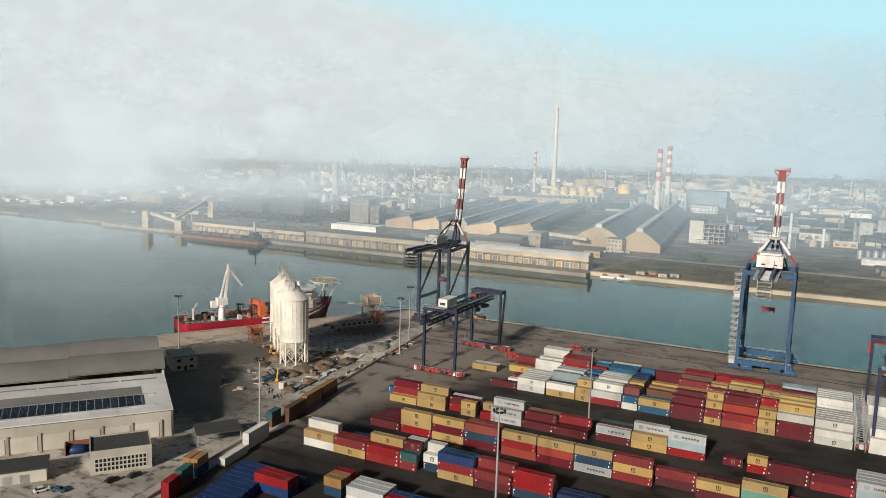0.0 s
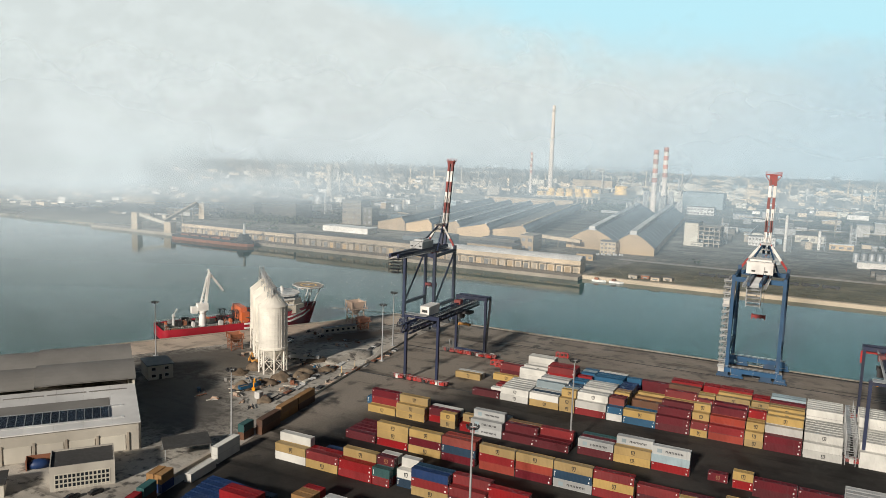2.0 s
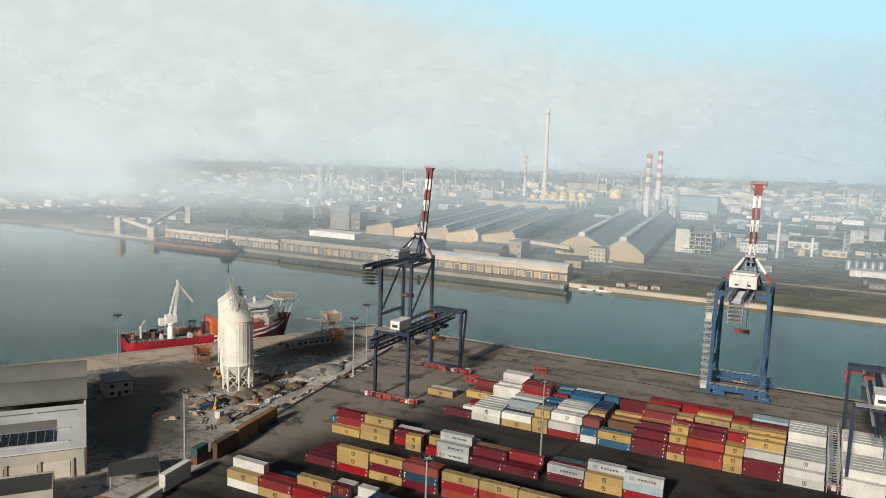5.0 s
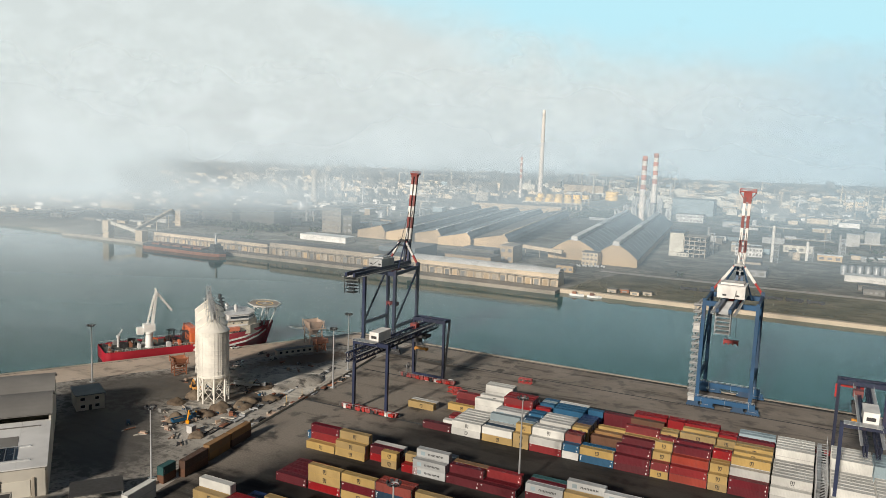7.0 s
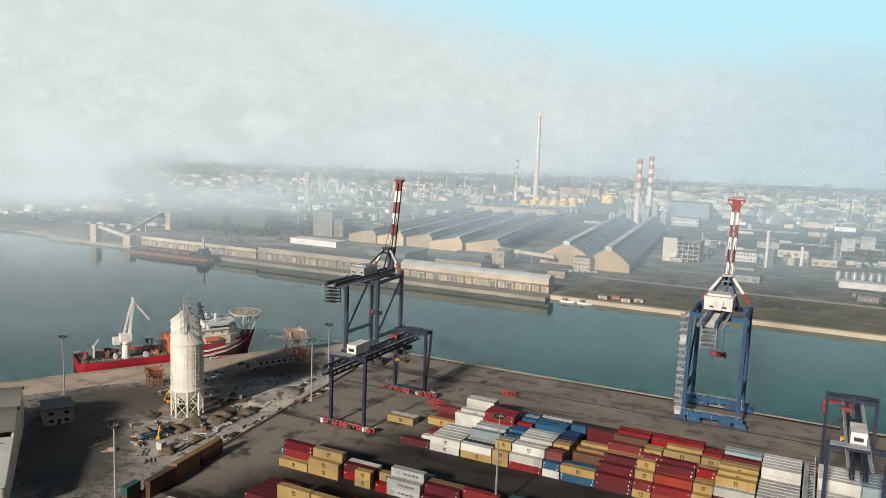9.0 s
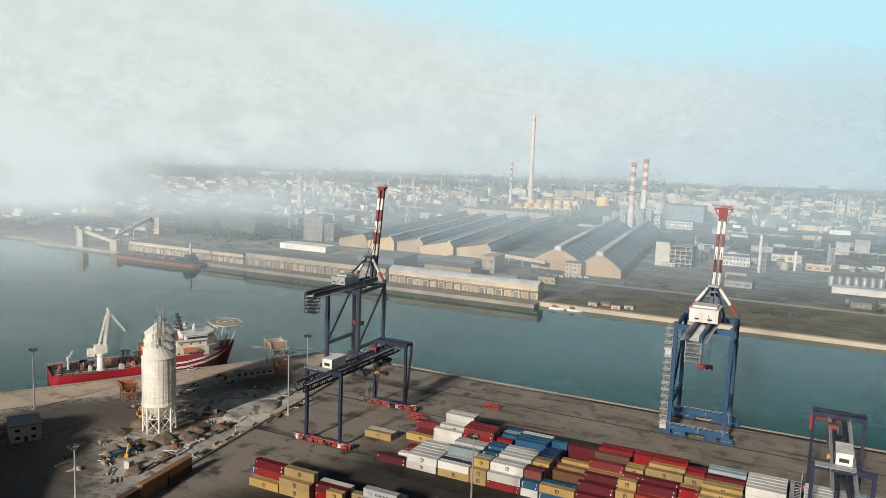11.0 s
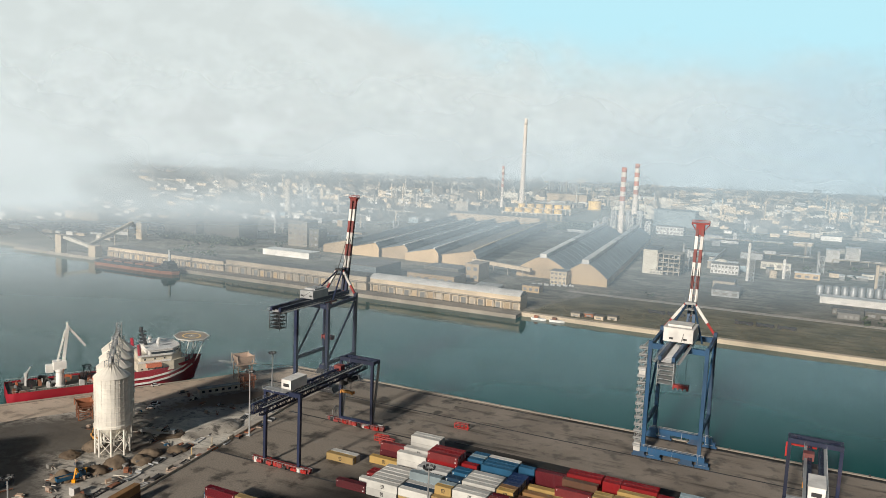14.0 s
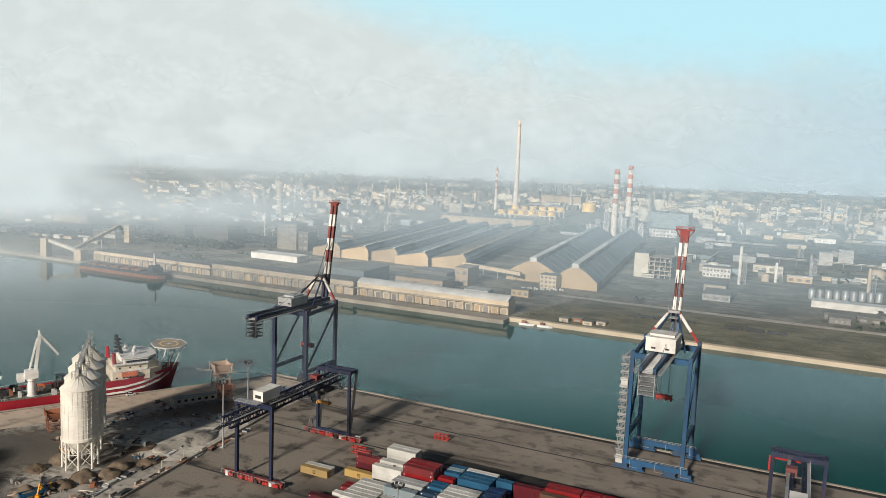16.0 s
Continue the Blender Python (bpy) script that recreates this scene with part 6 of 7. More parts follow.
def block(name, x0, x1, y0, y1, h, wall, roof, label, category="building", windows=(0, 0), parapet=0.5, deg=0.0):
    """A flat-roofed building with its roof slab, cornice and rows of windows on the water side."""
    o = thing(name, pose(x0, y0, 0.55, 0, 0, deg), label, category)
    w, d = x1 - x0, y1 - y0
    part("wall", boxes_bm([(0, w, 0, d, 0, h)]), wall, o)
    part("roof", boxes_bm([(-0.4, w + 0.4, -0.4, d + 0.4, h, h + parapet)]), roof, o)
    nx, nz = windows
    for i in range(nx):
        for j in range(nz):
            px, pz = w * (i + 0.5) / nx, h * (j + 0.45) / nz
            part("window", boxes_bm([(px - w / nx * 0.28, px + w / nx * 0.28, -0.08, 0.05, pz - h / nz * 0.2, pz + h / nz * 0.22)]), "dimglass", o)
    return o


# quay warehouses with loading bays
def quay_house(x0, x1, y, d, h, roof_mat, vaulted, label):
    o = thing("quay_warehouse", rotz(x0, y, 0.7), label, "warehouse", "far quay warehouses")
    w = x1 - x0
    part("wall", boxes_bm([(0, w, 0, d, 0, h)]), "sand", o)
    bm = bmesh.new()
    n = 8 if vaulted else 1
    k = int(w / 6)
    for q in range(k):
        xa, xb = w * q / k, w * (q + 1) / k - 0.15
        for i in range(n):
            u0, u1 = i / n * 2 - 1, (i + 1) / n * 2 - 1
            zf = (lambda u: h + 0.1 + (3.2 * (1 - u * u) if vaulted else 0.0))
            vs = [bm.verts.new((x, d / 2 + (d / 2 + 0.6) * u, zf(u) + e)) for e in (0, 0.4) for x, u in ((xa, u0), (xb, u0), (xb, u1), (xa, u1))]
            for f in ((3, 2, 1, 0), (4, 5, 6, 7), (0, 1, 5, 4), (1, 2, 6, 5), (2, 3, 7, 6), (3, 0, 4, 7)):
                bm.faces.new([vs[i2] for i2 in f])
    part("roof", bm, roof_mat, o)
    part("canopy", boxes_bm([(0, w, -3.0, 0, h * 0.62, h * 0.62 + 0.5)]), "concrete", o, "long concrete loading canopy")
    for q in range(int(w / 7.5)):
        x = 2 + q * 7.5
        part("pillar", boxes_bm([(x, x + 0.7, -2.8, -2.1, 0, h * 0.62)]), "concrete", o)
        part("bay_door", boxes_bm([(x + 1.6, x + 5.8, -0.08, 0.05, 0, h * 0.45)]), ("ochre", "concrete", "dimglass")[(q * 7 + q // 3) % 3], o)
    return o


quay_house(-203, -66, FY + 6, 15, 10.5, "roofwhite", True, "long sand-coloured quay warehouse with white vaulted roof")
quay_house(-360, -205, FY + 3, 20, 11.5, "farroof", False, "long sand-coloured quay warehouse with flat roof")
quay_house(-515, -362, FY + 2, 18, 9.5, "farroof", False, "long weathered quay warehouse behind the bulk carrier")
block("store_building", -262, -222, 378, 425, 13, "roofblue", "roofgrey", "blue-grey flat-roofed store behind the quay warehouse", windows=(0, 0))
block("low_store", -200, -152, 398, 424, 9, "ochre", "farroof", "low ochre store with stepped grey roof", windows=(6, 1))
block("low_store", -196, -160, 424, 448, 12, "farroof", "roofgrey", "grey upper store with pale roof", windows=(0, 0))
block("pump_house", -160, -146, 440, 466, 16, "ochre", "sand", "narrow ochre pump house beside the sheds", windows=(2, 2))
for k in range(9):
    t_ = thing("pipe_stack", rotz(-136 + k * 2.6, 412, 0.6), "white plastic pipes lying in the works yard", "pipes", "white pipe stacks")
    part("pipe", made(tube, (0, 0, 1.3), (-2, 17, 1.3), 1.2, 1.2, 8), "roofwhite", t_)
for k in range(16):
    t_ = thing("bag_stack", rotz(-330 + k * 4.2, 372 + (k % 3) * 3, 0.6), "white wrapped bales stacked behind the quay warehouse", "bales", "wrapped bales")
    part("bale", boxes_bm([(0, 3.4, 0, 12, 0, 2.8), (0.3, 3.1, 1, 11, 2.8, 4.4)]), "roofwhite", t_)
for k in range(14):
    t_ = thing("big_bag", rotz(-98 + k * 2.7, 458 - (k % 2) * 2.5 + k * 1.2, 0.6), "white big bags in a row beside the shed", "bags", "white big bags")
    part("bag", made(lathe, [(0.9, 0), (1.15, 0.5), (1.15, 1.4), (0.5, 2.0), (0, 2.0)], 8), "roofwhite", t_)
block("conveyor_house", -87, -71, 476, 490, 12.5, "sand", "roofgrey", "concrete conveyor house before the storage sheds", windows=(4, 3))
block("weigh_house", -94, -78, 418, 428, 6, "ochre", "farroof", "small ochre hut on the grass", "hut", windows=(3, 1))
cg = thing("conveyor_gallery", rotz(0, 0), "long pale inclined conveyor gallery between sheds", "conveyor")
part("gallery", made(beam, (-180, 505, 11), (-112, 492, 9), 4.0, 3.4), "sand", cg)
for k in range(4):
    part("support", made(beam, (-172 + k * 17, 503.5 - k * 3.3, 0.5), (-172 + k * 17, 503.5 - k * 3.3, 10), 0.8), "concrete", cg)
pf = thing("process_building", rotz(-27, 612, 0.5), "pale concrete process building with an open floor frame", "building")
part("wall", boxes_bm([(0, 15, 0, 34, 0, 26), (15, 39, 30, 34, 0, 22)]), "whitewall", pf)
part("roof", boxes_bm([(-0.5, 15.5, -0.5, 34.5, 26, 26.6)]), "roofblue", pf)
for k in range(5):
    part("floor_slab", boxes_bm([(15, 39, 0, 30, 4.6 * k + 3.8, 4.6 * k + 4.5)]), "concrete", pf)
for i in range(5):
    for y in (0.2, 14, 28):
        part("column", boxes_bm([(15.4 + i * 5.6, 16.2 + i * 5.6, y, y + 0.8, 0, 22.9)]), "concrete", pf)
for k in range(9):
    i, j = k % 4, (k * 7) % 5
    part("vessel", made(tube, (19 + i * 5.6, 7, 4.6 * j), (19 + i * 5.6, 7, 4.6 * j + 3.4), 1.5, 1.5, 10), "galv", pf)
block("lab_building", 37, 66, 668, 684, 10.5, "craneWhite", "roofgrey", "white two-storey laboratory block", windows=(8, 2))
block("roofed_store", 56, 80, 512, 548, 6, "galv", "roofgrey", "low grey roofed store by the road", windows=(3, 1))
block("roofed_store", 52, 72, 555, 580, 8, "concrete", "roofgrey", "low concrete store by the road", windows=(3, 1))
block("boiler_house", -135, -60, 1250, 1300, 30, "cL", "roofblue", "pale blue clad boiler house", windows=(0, 0))
block("switch_house", -100, -55, 1085, 1110, 13, "craneWhite", "roofgrey", "white switch house with dark windows", windows=(8, 2))
block("packing_tower", -440, -412, 534, 556, 31, "concrete", "roofgrey", "tall bare concrete packing tower", windows=(4, 5))
block("packing_tower", -412, -398, 538, 556, 22, "farroof", "roofgrey", "lower grey annexe of the packing tower", windows=(2, 3))
block("low_white_store", -412, -350, 452, 472, 6, "craneWhite", "roofwhite", "long low white store in the works yard", windows=(0, 0))
block("cream_hall", -870, -800, 560, 590, 11, "sand", "sand", "long cream hall far along the shore", windows=(0, 0))
block("grain_store", -612, -560, 505, 540, 21, "farroof", "roofgrey", "huge dark grain store half hidden in mist", windows=(0, 0))
block("grain_store", -556, -500, 515, 550, 25, "farroof", "roofgrey", "huge dark grain store half hidden in mist", windows=(0, 0))
block("silo_office", -680, -640, 470, 490, 8, "sand", "roofwhite", "cream office block behind the loader", windows=(6, 2))

# bulk loader: two towers and inclined galleries
bl = thing("bulk_loader", rotz(0, 0), "concrete bulk loader towers with inclined conveyor galleries", "loader")
part("tower", boxes_bm([(-573, -564, 316, 323, 0.8, 19.5)]), "sand", bl)
part("tower", boxes_bm([(-526, -516, 318, 326, 0.8, 12)]), "sand", bl)
part("tower", boxes_bm([(-606, -597, 452, 461, 0.5, 29)]), "sand", bl)
part("gallery", made(beam, (-568, 320, 18), (-522, 322, 9.5), 3.2, 3.2), "whitewall", bl)
part("gallery", made(beam, (-560, 345, 6), (-600, 456, 27), 3.2, 3.2), "concrete", bl)
for k in range(3):
    part("support", made(beam, (-568 - k * 10, 368 + k * 28, 0.5), (-568 - k * 10, 368 + k * 28, 9 + k * 5.4), 0.8), "concrete", bl)

# bulk carrier at the far quay
bc = thing("bulk_carrier", rotz(-496, FY - 24, -2.2), "dark bulk carrier with salmon-red waterline band", "ship")
LB = 104.0


def carrier(z0, z1, grow):
    bm = bmesh.new()
    pts = [(0, -6.5), (4, -8.5), (LB - 14, -8.5), (LB - 4, -5), (LB, 0), (LB - 4, 5), (LB - 14, 8.5), (4, 8.5), (0, 6.5)]
    lo = [bm.verts.new((x, y, z0)) for x, y in pts]
    hi = [bm.verts.new((x + (grow if x > LB - 20 else 0), y, z1)) for x, y in pts]
    bm.faces.new(lo[::-1])
    bm.faces.new(hi)
    for i in range(len(pts)):
        j = (i + 1) % len(pts)
        bm.faces.new((lo[i], lo[j], hi[j], hi[i]))
    return bm


part("lower_hull", carrier(-1, 3.0, 0.5), "rust", bc, "salmon-red lower hull")
part("upper_hull", carrier(3.0, 5.2, 0.5), "darksteel", bc, "dark upper hull")
for k in range(5):
    part("hatch", boxes_bm([(12 + k * 14, 23 + k * 14, -6, 6, 5.2, 6.6)]), "rust", bc)
part("house", boxes_bm([(LB - 16, LB - 8, -6, 6, 5.2, 9), (LB - 15, LB - 10, -5, 5, 9, 11.5)]), "darksteel", bc)
part("mast", boxes_bm([(LB - 13, LB - 11, -0.7, 0.7, 11.5, 22)]), "shipwhite", bc, "white mast")

# yellow cooling-tower drums in two rows, single tank, far works
tk = thing("storage_tank", rotz(-393, 1160, 14), "squat yellow drum with flat lid on a long deck", "tank", "yellow drums in rows")
part("shell", made(lathe, [(8.2, 0), (7.6, 1.5), (7.6, 6.2), (8.1, 7.6), (7.8, 7.8), (7.0, 7.2)], 20), "tankyellow", tk, "", True)
part("lid", made(lathe, [(7.3, 6.9), (0, 7.5)], 20), "roofwhite", tk, "pale lid")
for r_ in range(2):
    for k in range(6):
        if r_ or k:
            copy_thing(tk, rotz(-393 + k * 18.2 - r_ * 25, 1160 + k * 5 + r_ * 142, 14))
bt2 = copy_thing(tk, Matrix.LocRotScale((-332, 1570, 0.5), None, (2.0, 2.0, 2.6)))
for r_ in range(2):
    dk = thing("drum_deck", pose(-404 - r_ * 25, 1150 + r_ * 142, 0.5, 0, 0, 15.4), "long pale concrete deck carrying the yellow drums", "deck", "drum decks")
    part("slab", boxes_bm([(0, 116, 0, 20, 11.8, 13.4)]), "whitewall", dk)
    for k in range(13):
        part("bay_wall", boxes_bm([(k * 9.4, k * 9.4 + 3.0, 0.5, 19, 0, 11.8)]), "concrete", dk)
fh = thing("fan_hall", pose(-454, 1024, 0.5, 0, 0, 7), "long ochre works hall with a row of dark roof fans", "building")
part("wall", boxes_bm([(0, 165, 0, 34, 0, 13)]), "ochre", fh)
part("roof", boxes_bm([(-0.6, 165.6, -0.6, 34.6, 13, 13.6)]), "sand", fh)
for k in range(14):
    for j in range(2):
        part("roof_fan", made(lathe, [(4.4, 13.6), (4.4, 15.0), (3.9, 15.0), (3.6, 14.2), (0, 14.2)], 12, 8 + k * 11.4, 9 + j * 15), "roofdark", fh, "dark round fan")
for k in range(12):
    part("pier", boxes_bm([(4 + k * 14, 5.2 + k * 14, -0.4, 0, 0, 13)]), "sand", fh)
block("power_station", -180, -135, 1120, 1160, 24, "sand", "roofgrey", "cream power station block at the chimney foot", windows=(5, 3))
for k in range(5):
    t_ = thing("boiler_stack", rotz(-176 + k * 11, 1112, 0.5), "pale boiler column with platforms", "column", "power station columns")
    part("column", made(lathe, [(3.6, 0), (3.6, 20 + 6 * (k % 3)), (2.0, 22 + 6 * (k % 3)), (0, 22 + 6 * (k % 3))], 12), "galv", t_)
    part("platform", made(lathe, [(4.8, 14), (4.8, 14.6), (3.6, 14.6)], 12), "galv", t_)
for k in range(10):
    t_ = thing("pipe_rack", rotz(-190 + k * 9.5, 1040 + (k % 3) * 22, 0.5), "open pale steel rack with pipes at the power station", "steelwork", "power station steelwork")
    hk = 16 + 7 * (k * 5 % 4)
    bm = bmesh.new()
    truss(bm, (0, 0, 0), (0, 0, hk), 7, 7, max(3, hk // 5), 0.8, 0.5, (1, 0, 0))
    part("frame", bm, "craneWhite", t_)
    for q in range(2):
        part("pipe", made(tube, (-2 + q * 3, -1, 0), (-2 + q * 3, -1, hk + 3 * q), 0.9, 0.9, 8), "galv", t_)
for k in range(3):
    t_ = thing("silo_tank", rotz(-690 + k * 34, 2360 + k * 24, 0.5), "pair of white upright storage silos in haze", "tank", "white haze silos")
    part("shell", made(lathe, [(14, 0), (14, 34 - 6 * (k == 2)), (7, 38 - 6 * (k == 2)), (0, 39 - 6 * (k == 2))], 18), "craneWhite", t_, "", True)
block("long_works", -490, -385, 1690, 1735, 27, "ochre", "farroof", "long ochre works block in the haze", windows=(0, 0))
for k in range(9):
    t_ = thing("steel_tank", rotz(146 + k * 7.2, 588 + k * 2.5, 0.5), "galvanised vertical tank in a row", "tank", "row of steel tanks")
    part("shell", made(lathe, [(3.0, 0), (3.0, 8.6), (1.6, 9.6), (0, 9.8)], 12), "galv", t_, "", True)
block("low_white_hall", 146, 330, 540, 556, 5.6, "craneWhite", "roofwhite", "long low white hall by the far road", windows=(0, 0))
block("white_tank_house", 154, 170, 880, 896, 16, "craneWhite", "roofwhite", "white cube building in the far works", windows=(0, 0))
block("white_tank_house", 178, 196, 932, 948, 16, "craneWhite", "roofwhite", "white cube building in the far works", windows=(0, 0))
ct = thing("water_tower", rotz(-695, 869, 0.5), "slender concrete water tower in the mist", "tower")
part("shell", made(lathe, [(7.5, 0), (5.2, 30), (5.2, 52), (6.6, 55), (6.6, 63), (0, 64)], 24), "concrete", ct, "", True)

# the rest of the far works: sheds, tanks, columns and pipe bridges
fr = random.Random(77)
WALLS = ["sand", "concrete", "whitewall", "ochre", "craneWhite", "farroof", "galv", "cL", "roofwhite"]
ROOFS = ["roofgrey", "farroof", "roofwhite", "roofblue", "roofgrey"]


def taken(x, y):
    return (-720 < x < -380 and y < 560) or (-480 < x < -270 and 1000 < y < 1360) or (-40 < x < 140 and y < 600) or (-400 < x < -20 and 350 < y < 965) or y < FY + 125 and x > -60 or (-530 < x < -60 and y < FY + 30) or (-200 < x < -30 and 1060 < y < 1320) or (-540 < x < -230 and 960 < y < 1570) or (100 < x < 340 and 530 < y < 620)


LOW = {m_: bmesh.new() for m_ in sorted(set(WALLS + ROOFS))}      # plain far sheds, joined by their paint
count = 0
while count < 620:
    d_ = fr.uniform(0, 1) ** 1.7
    y = FY + 50 + d_ * 2300
    half_w = 420 + (y - FY) * 0.75
    x = 40 - 0.42 * (y - FY) + fr.uniform(-1, 1) * half_w
    if taken(x, y):
        continue
    count += 1
    kind = fr.random()
    far = 1 + (y - FY) / 900
    if kind < 0.62:
        w, d, h = fr.uniform(7, 30) * far ** 0.4, fr.uniform(7, 20), fr.uniform(3, 8.5) * far ** 0.3
        if y > 900:
            wall, top = fr.choice(WALLS), fr.choice(ROOFS)
            box(LOW[wall], x, x + w, y, y + d, 0.5, h)
            box(LOW[top], x - 0.4, x + w + 0.4, y - 0.4, y + d + 0.4, h, h + 0.6)
            continue
        block("works_building", x, x + w, y, y + d, h, fr.choice(WALLS), fr.choice(ROOFS), "plain works building in the hazy far plant", windows=(fr.choice((0, 3, 4)), 1) if y < 760 else (0, 0))
    elif kind < 0.78:
        r, h = fr.uniform(3, 9), fr.uniform(5, 14)
        t_ = thing("works_tank", rotz(x, y, 0.5), "round pale steel tank in the far plant", "tank")
        part("shell", made(lathe, [(r, 0), (r, h), (r * 0.5, h + r * 0.22), (0, h + r * 0.28)], 14), fr.choice(["galv", "craneWhite", "whitewall", "sand"]), t_, "", True)
    elif kind < 0.92:
        h = fr.uniform(14, 40)
        t_ = thing("process_column", rotz(x, y, 0.5), "slim steel process column with platforms", "column")
        part("column", made(lathe, [(1.5, 0), (1.5, h), (0, h + 1)], 10), fr.choice(["galv", "craneWhite", "sand"]), t_)
        bm = bmesh.new()
        truss(bm, (4, 0, 0), (4, 0, h * 0.8), 5, 5, max(3, int(h / 5)), 0.4, 0.3, (1, 0, 0))
        part("frame", bm, "galv", t_)
    else:
        ln = fr.uniform(60, 160)
        t_ = thing("pipe_bridge", pose(x, y, 0.5, 0, 0, fr.choice((0, 0, 90))), "long pipe bridge on trestles", "pipe bridge")
        part("pipe", made(beam, (0, 0, 6), (ln, 0, 6), 2.0, 0.7), fr.choice(["galv", "sand", "concrete"]), t_)
        part("pipe", made(beam, (0, 0, 7.4), (ln, 0, 7.4), 1.2, 0.5), "craneWhite", t_)
        for k in range(int(ln / 20) + 1):
            part("trestle", made(beam, (k * 20, 0, 0), (k * 20, 0, 5.6), 0.9), "concrete", t_)
for k in range(46):
    x, y = fr.uniform(-60, 520), FY + 128 + fr.uniform(0, 330)
    if taken(x, y) or (x < 150 and y < 560) or (-30 < x < 100 and y < 690):
        continue
    w, d, h = fr.uniform(5, 20), fr.uniform(5, 16), fr.uniform(3, 7)
    block("works_building", x, x + w, y, y + d, h, fr.choice(["concrete", "whitewall", "galv", "farroof", "roofgrey"]), fr.choice(ROOFS), "small works building beside the far road", windows=(fr.choice((2, 4)), 1))
for k in range(60):
    y = FY + 40 + fr.uniform(0, 1) ** 1.5 * 1900
    x = 40 - 0.42 * (y - FY) + fr.uniform(-1, 1) * (420 + (y - FY) * 0.75)
    if taken(x, y):
        continue
    w, d = fr.uniform(30, 130), fr.uniform(15, 60)
    sheet("yard_patch", [(x, y), (x + w, y + fr.uniform(-4, 4)), (x + w - 5, y + d), (x - 4, y + d)], 0.55, 0.62 + k * 0.004, fr.choice(["roadtop", "asphalt", "grass", "quaystone", "farland"]), "paved or grassed yard between far works", "yard")
for k in range(170):      # low sheds and parked rows along the shore towards -x
    y = 420 + fr.random() ** 1.4 * 420
    x, w = fr.uniform(-1250, -630), fr.uniform(3, 26)
    if -880 < x < -780 and 540 < y < 600:
        continue
    mt = fr.choice(["whitewall", "sand", "craneWhite", "concrete", "farroof"])
    box(LOW[mt], x, x + w, y, y + fr.uniform(3, 12), 0.5, fr.uniform(2, 6))
for mt in sorted(LOW):
    tagged(part("works_sheds", LOW[mt], mt), "plain sheds of the hazy far plant", "works", kind="stuff")
ft = random.Random(31)
for mt in ("sand", "whitewall", "roofgrey", "concrete", "farroof"):
    bm = bmesh.new()
    for k in range(420):
        y = 1250 + ft.random() ** 1.3 * 2500
        x = 40 - 0.42 * (y - FY) + ft.uniform(-1, 1) * (300 + (y - FY) * 0.6)
        if taken(x, y):
            continue
        w, d, h = ft.uniform(6, 44), ft.uniform(6, 24), ft.uniform(3, 11) * (2.4 if ft.random() < 0.07 else 1)
        box(bm, x, x + w, y, y + d, 0.5, h)
        box(bm, x + w * 0.2, x + w * 0.5, y + d * 0.2, y + d * 0.7, h, h + ft.uniform(0.5, 3))
        if ft.random() < 0.14:
            tube(bm, (x - 6, y, 0.5), (x - 6, y, ft.uniform(20, 55)), 1.6, 1.1, 8)
    tagged(part("distant_works", bm, mt), "distant plant buildings blurred by haze", "works", kind="stuff")
# moored barges and small craft by the far bank
for x, y in ((-52, FY - 6), (-38, FY - 5)):
    o = thing("boat", rotz(x, y, -2.2), "small pale work boat by the far bank", "boat", "small boats")
    part("hull", made(prism, [(0, -1.6), (9, -1.6), (11.5, 0), (9, 1.6), (0, 1.6)], 0.0, 1.5), "shipwhite", o)
    part("cabin", boxes_bm([(2, 5, -1.1, 1.1, 1.5, 3.2)]), "rust", o)
for k in range(4):
    block("bank_hut", -26 + k * 9, -19 + k * 9, FY + 9 + (k % 2) * 5, FY + 15 + (k % 2) * 5, 2.8, fr.choice(["rust", "sand", "concrete"]), "farroof", "ramshackle fishing hut on the far bank", "hut", windows=(1, 1))
for k in range(6):
    w = thing("freight_wagon", rotz(22 + k * 15 + (k > 2) * 20, FY + 62, 0.62), "dark freight wagon on the far siding", "wagon", "freight train")
    part("body", boxes_bm([(0, 13, -1.4, 1.4, 1.0, 2.4), (0.3, 1.2, -1.3, 1.3, 2.4, 3.2)]), "darksteel", w)
    for q in (2, 11):
        part("bogie", boxes_bm([(q - 1.2, q + 1.2, -1.2, 1.2, 0, 1.0)]), "darksteel", w)
ht = random.Random(4)


def clump(bm, x, y, s_, q_):
    """Ragged leaf clumps heaped round one foot."""
    for q in range(q_):
        c = Vector((x + ht.gauss(0, 0.6) * s_, y + ht.gauss(0, 0.6) * s_, 0.5 + s_ * ht.uniform(0.1, 1.2)))
        vs = [bm.verts.new(c + Vector((ht.uniform(-1, 1), ht.uniform(-1, 1), ht.uniform(-0.7, 0.9))) * s_ * 0.6) for _ in range(5)]
        for f in ((0, 1, 2), (0, 2, 3), (0, 3, 4), (1, 2, 4), (1, 3, 4), (2, 3, 1)):
            bm.faces.new([vs[i] for i in f])


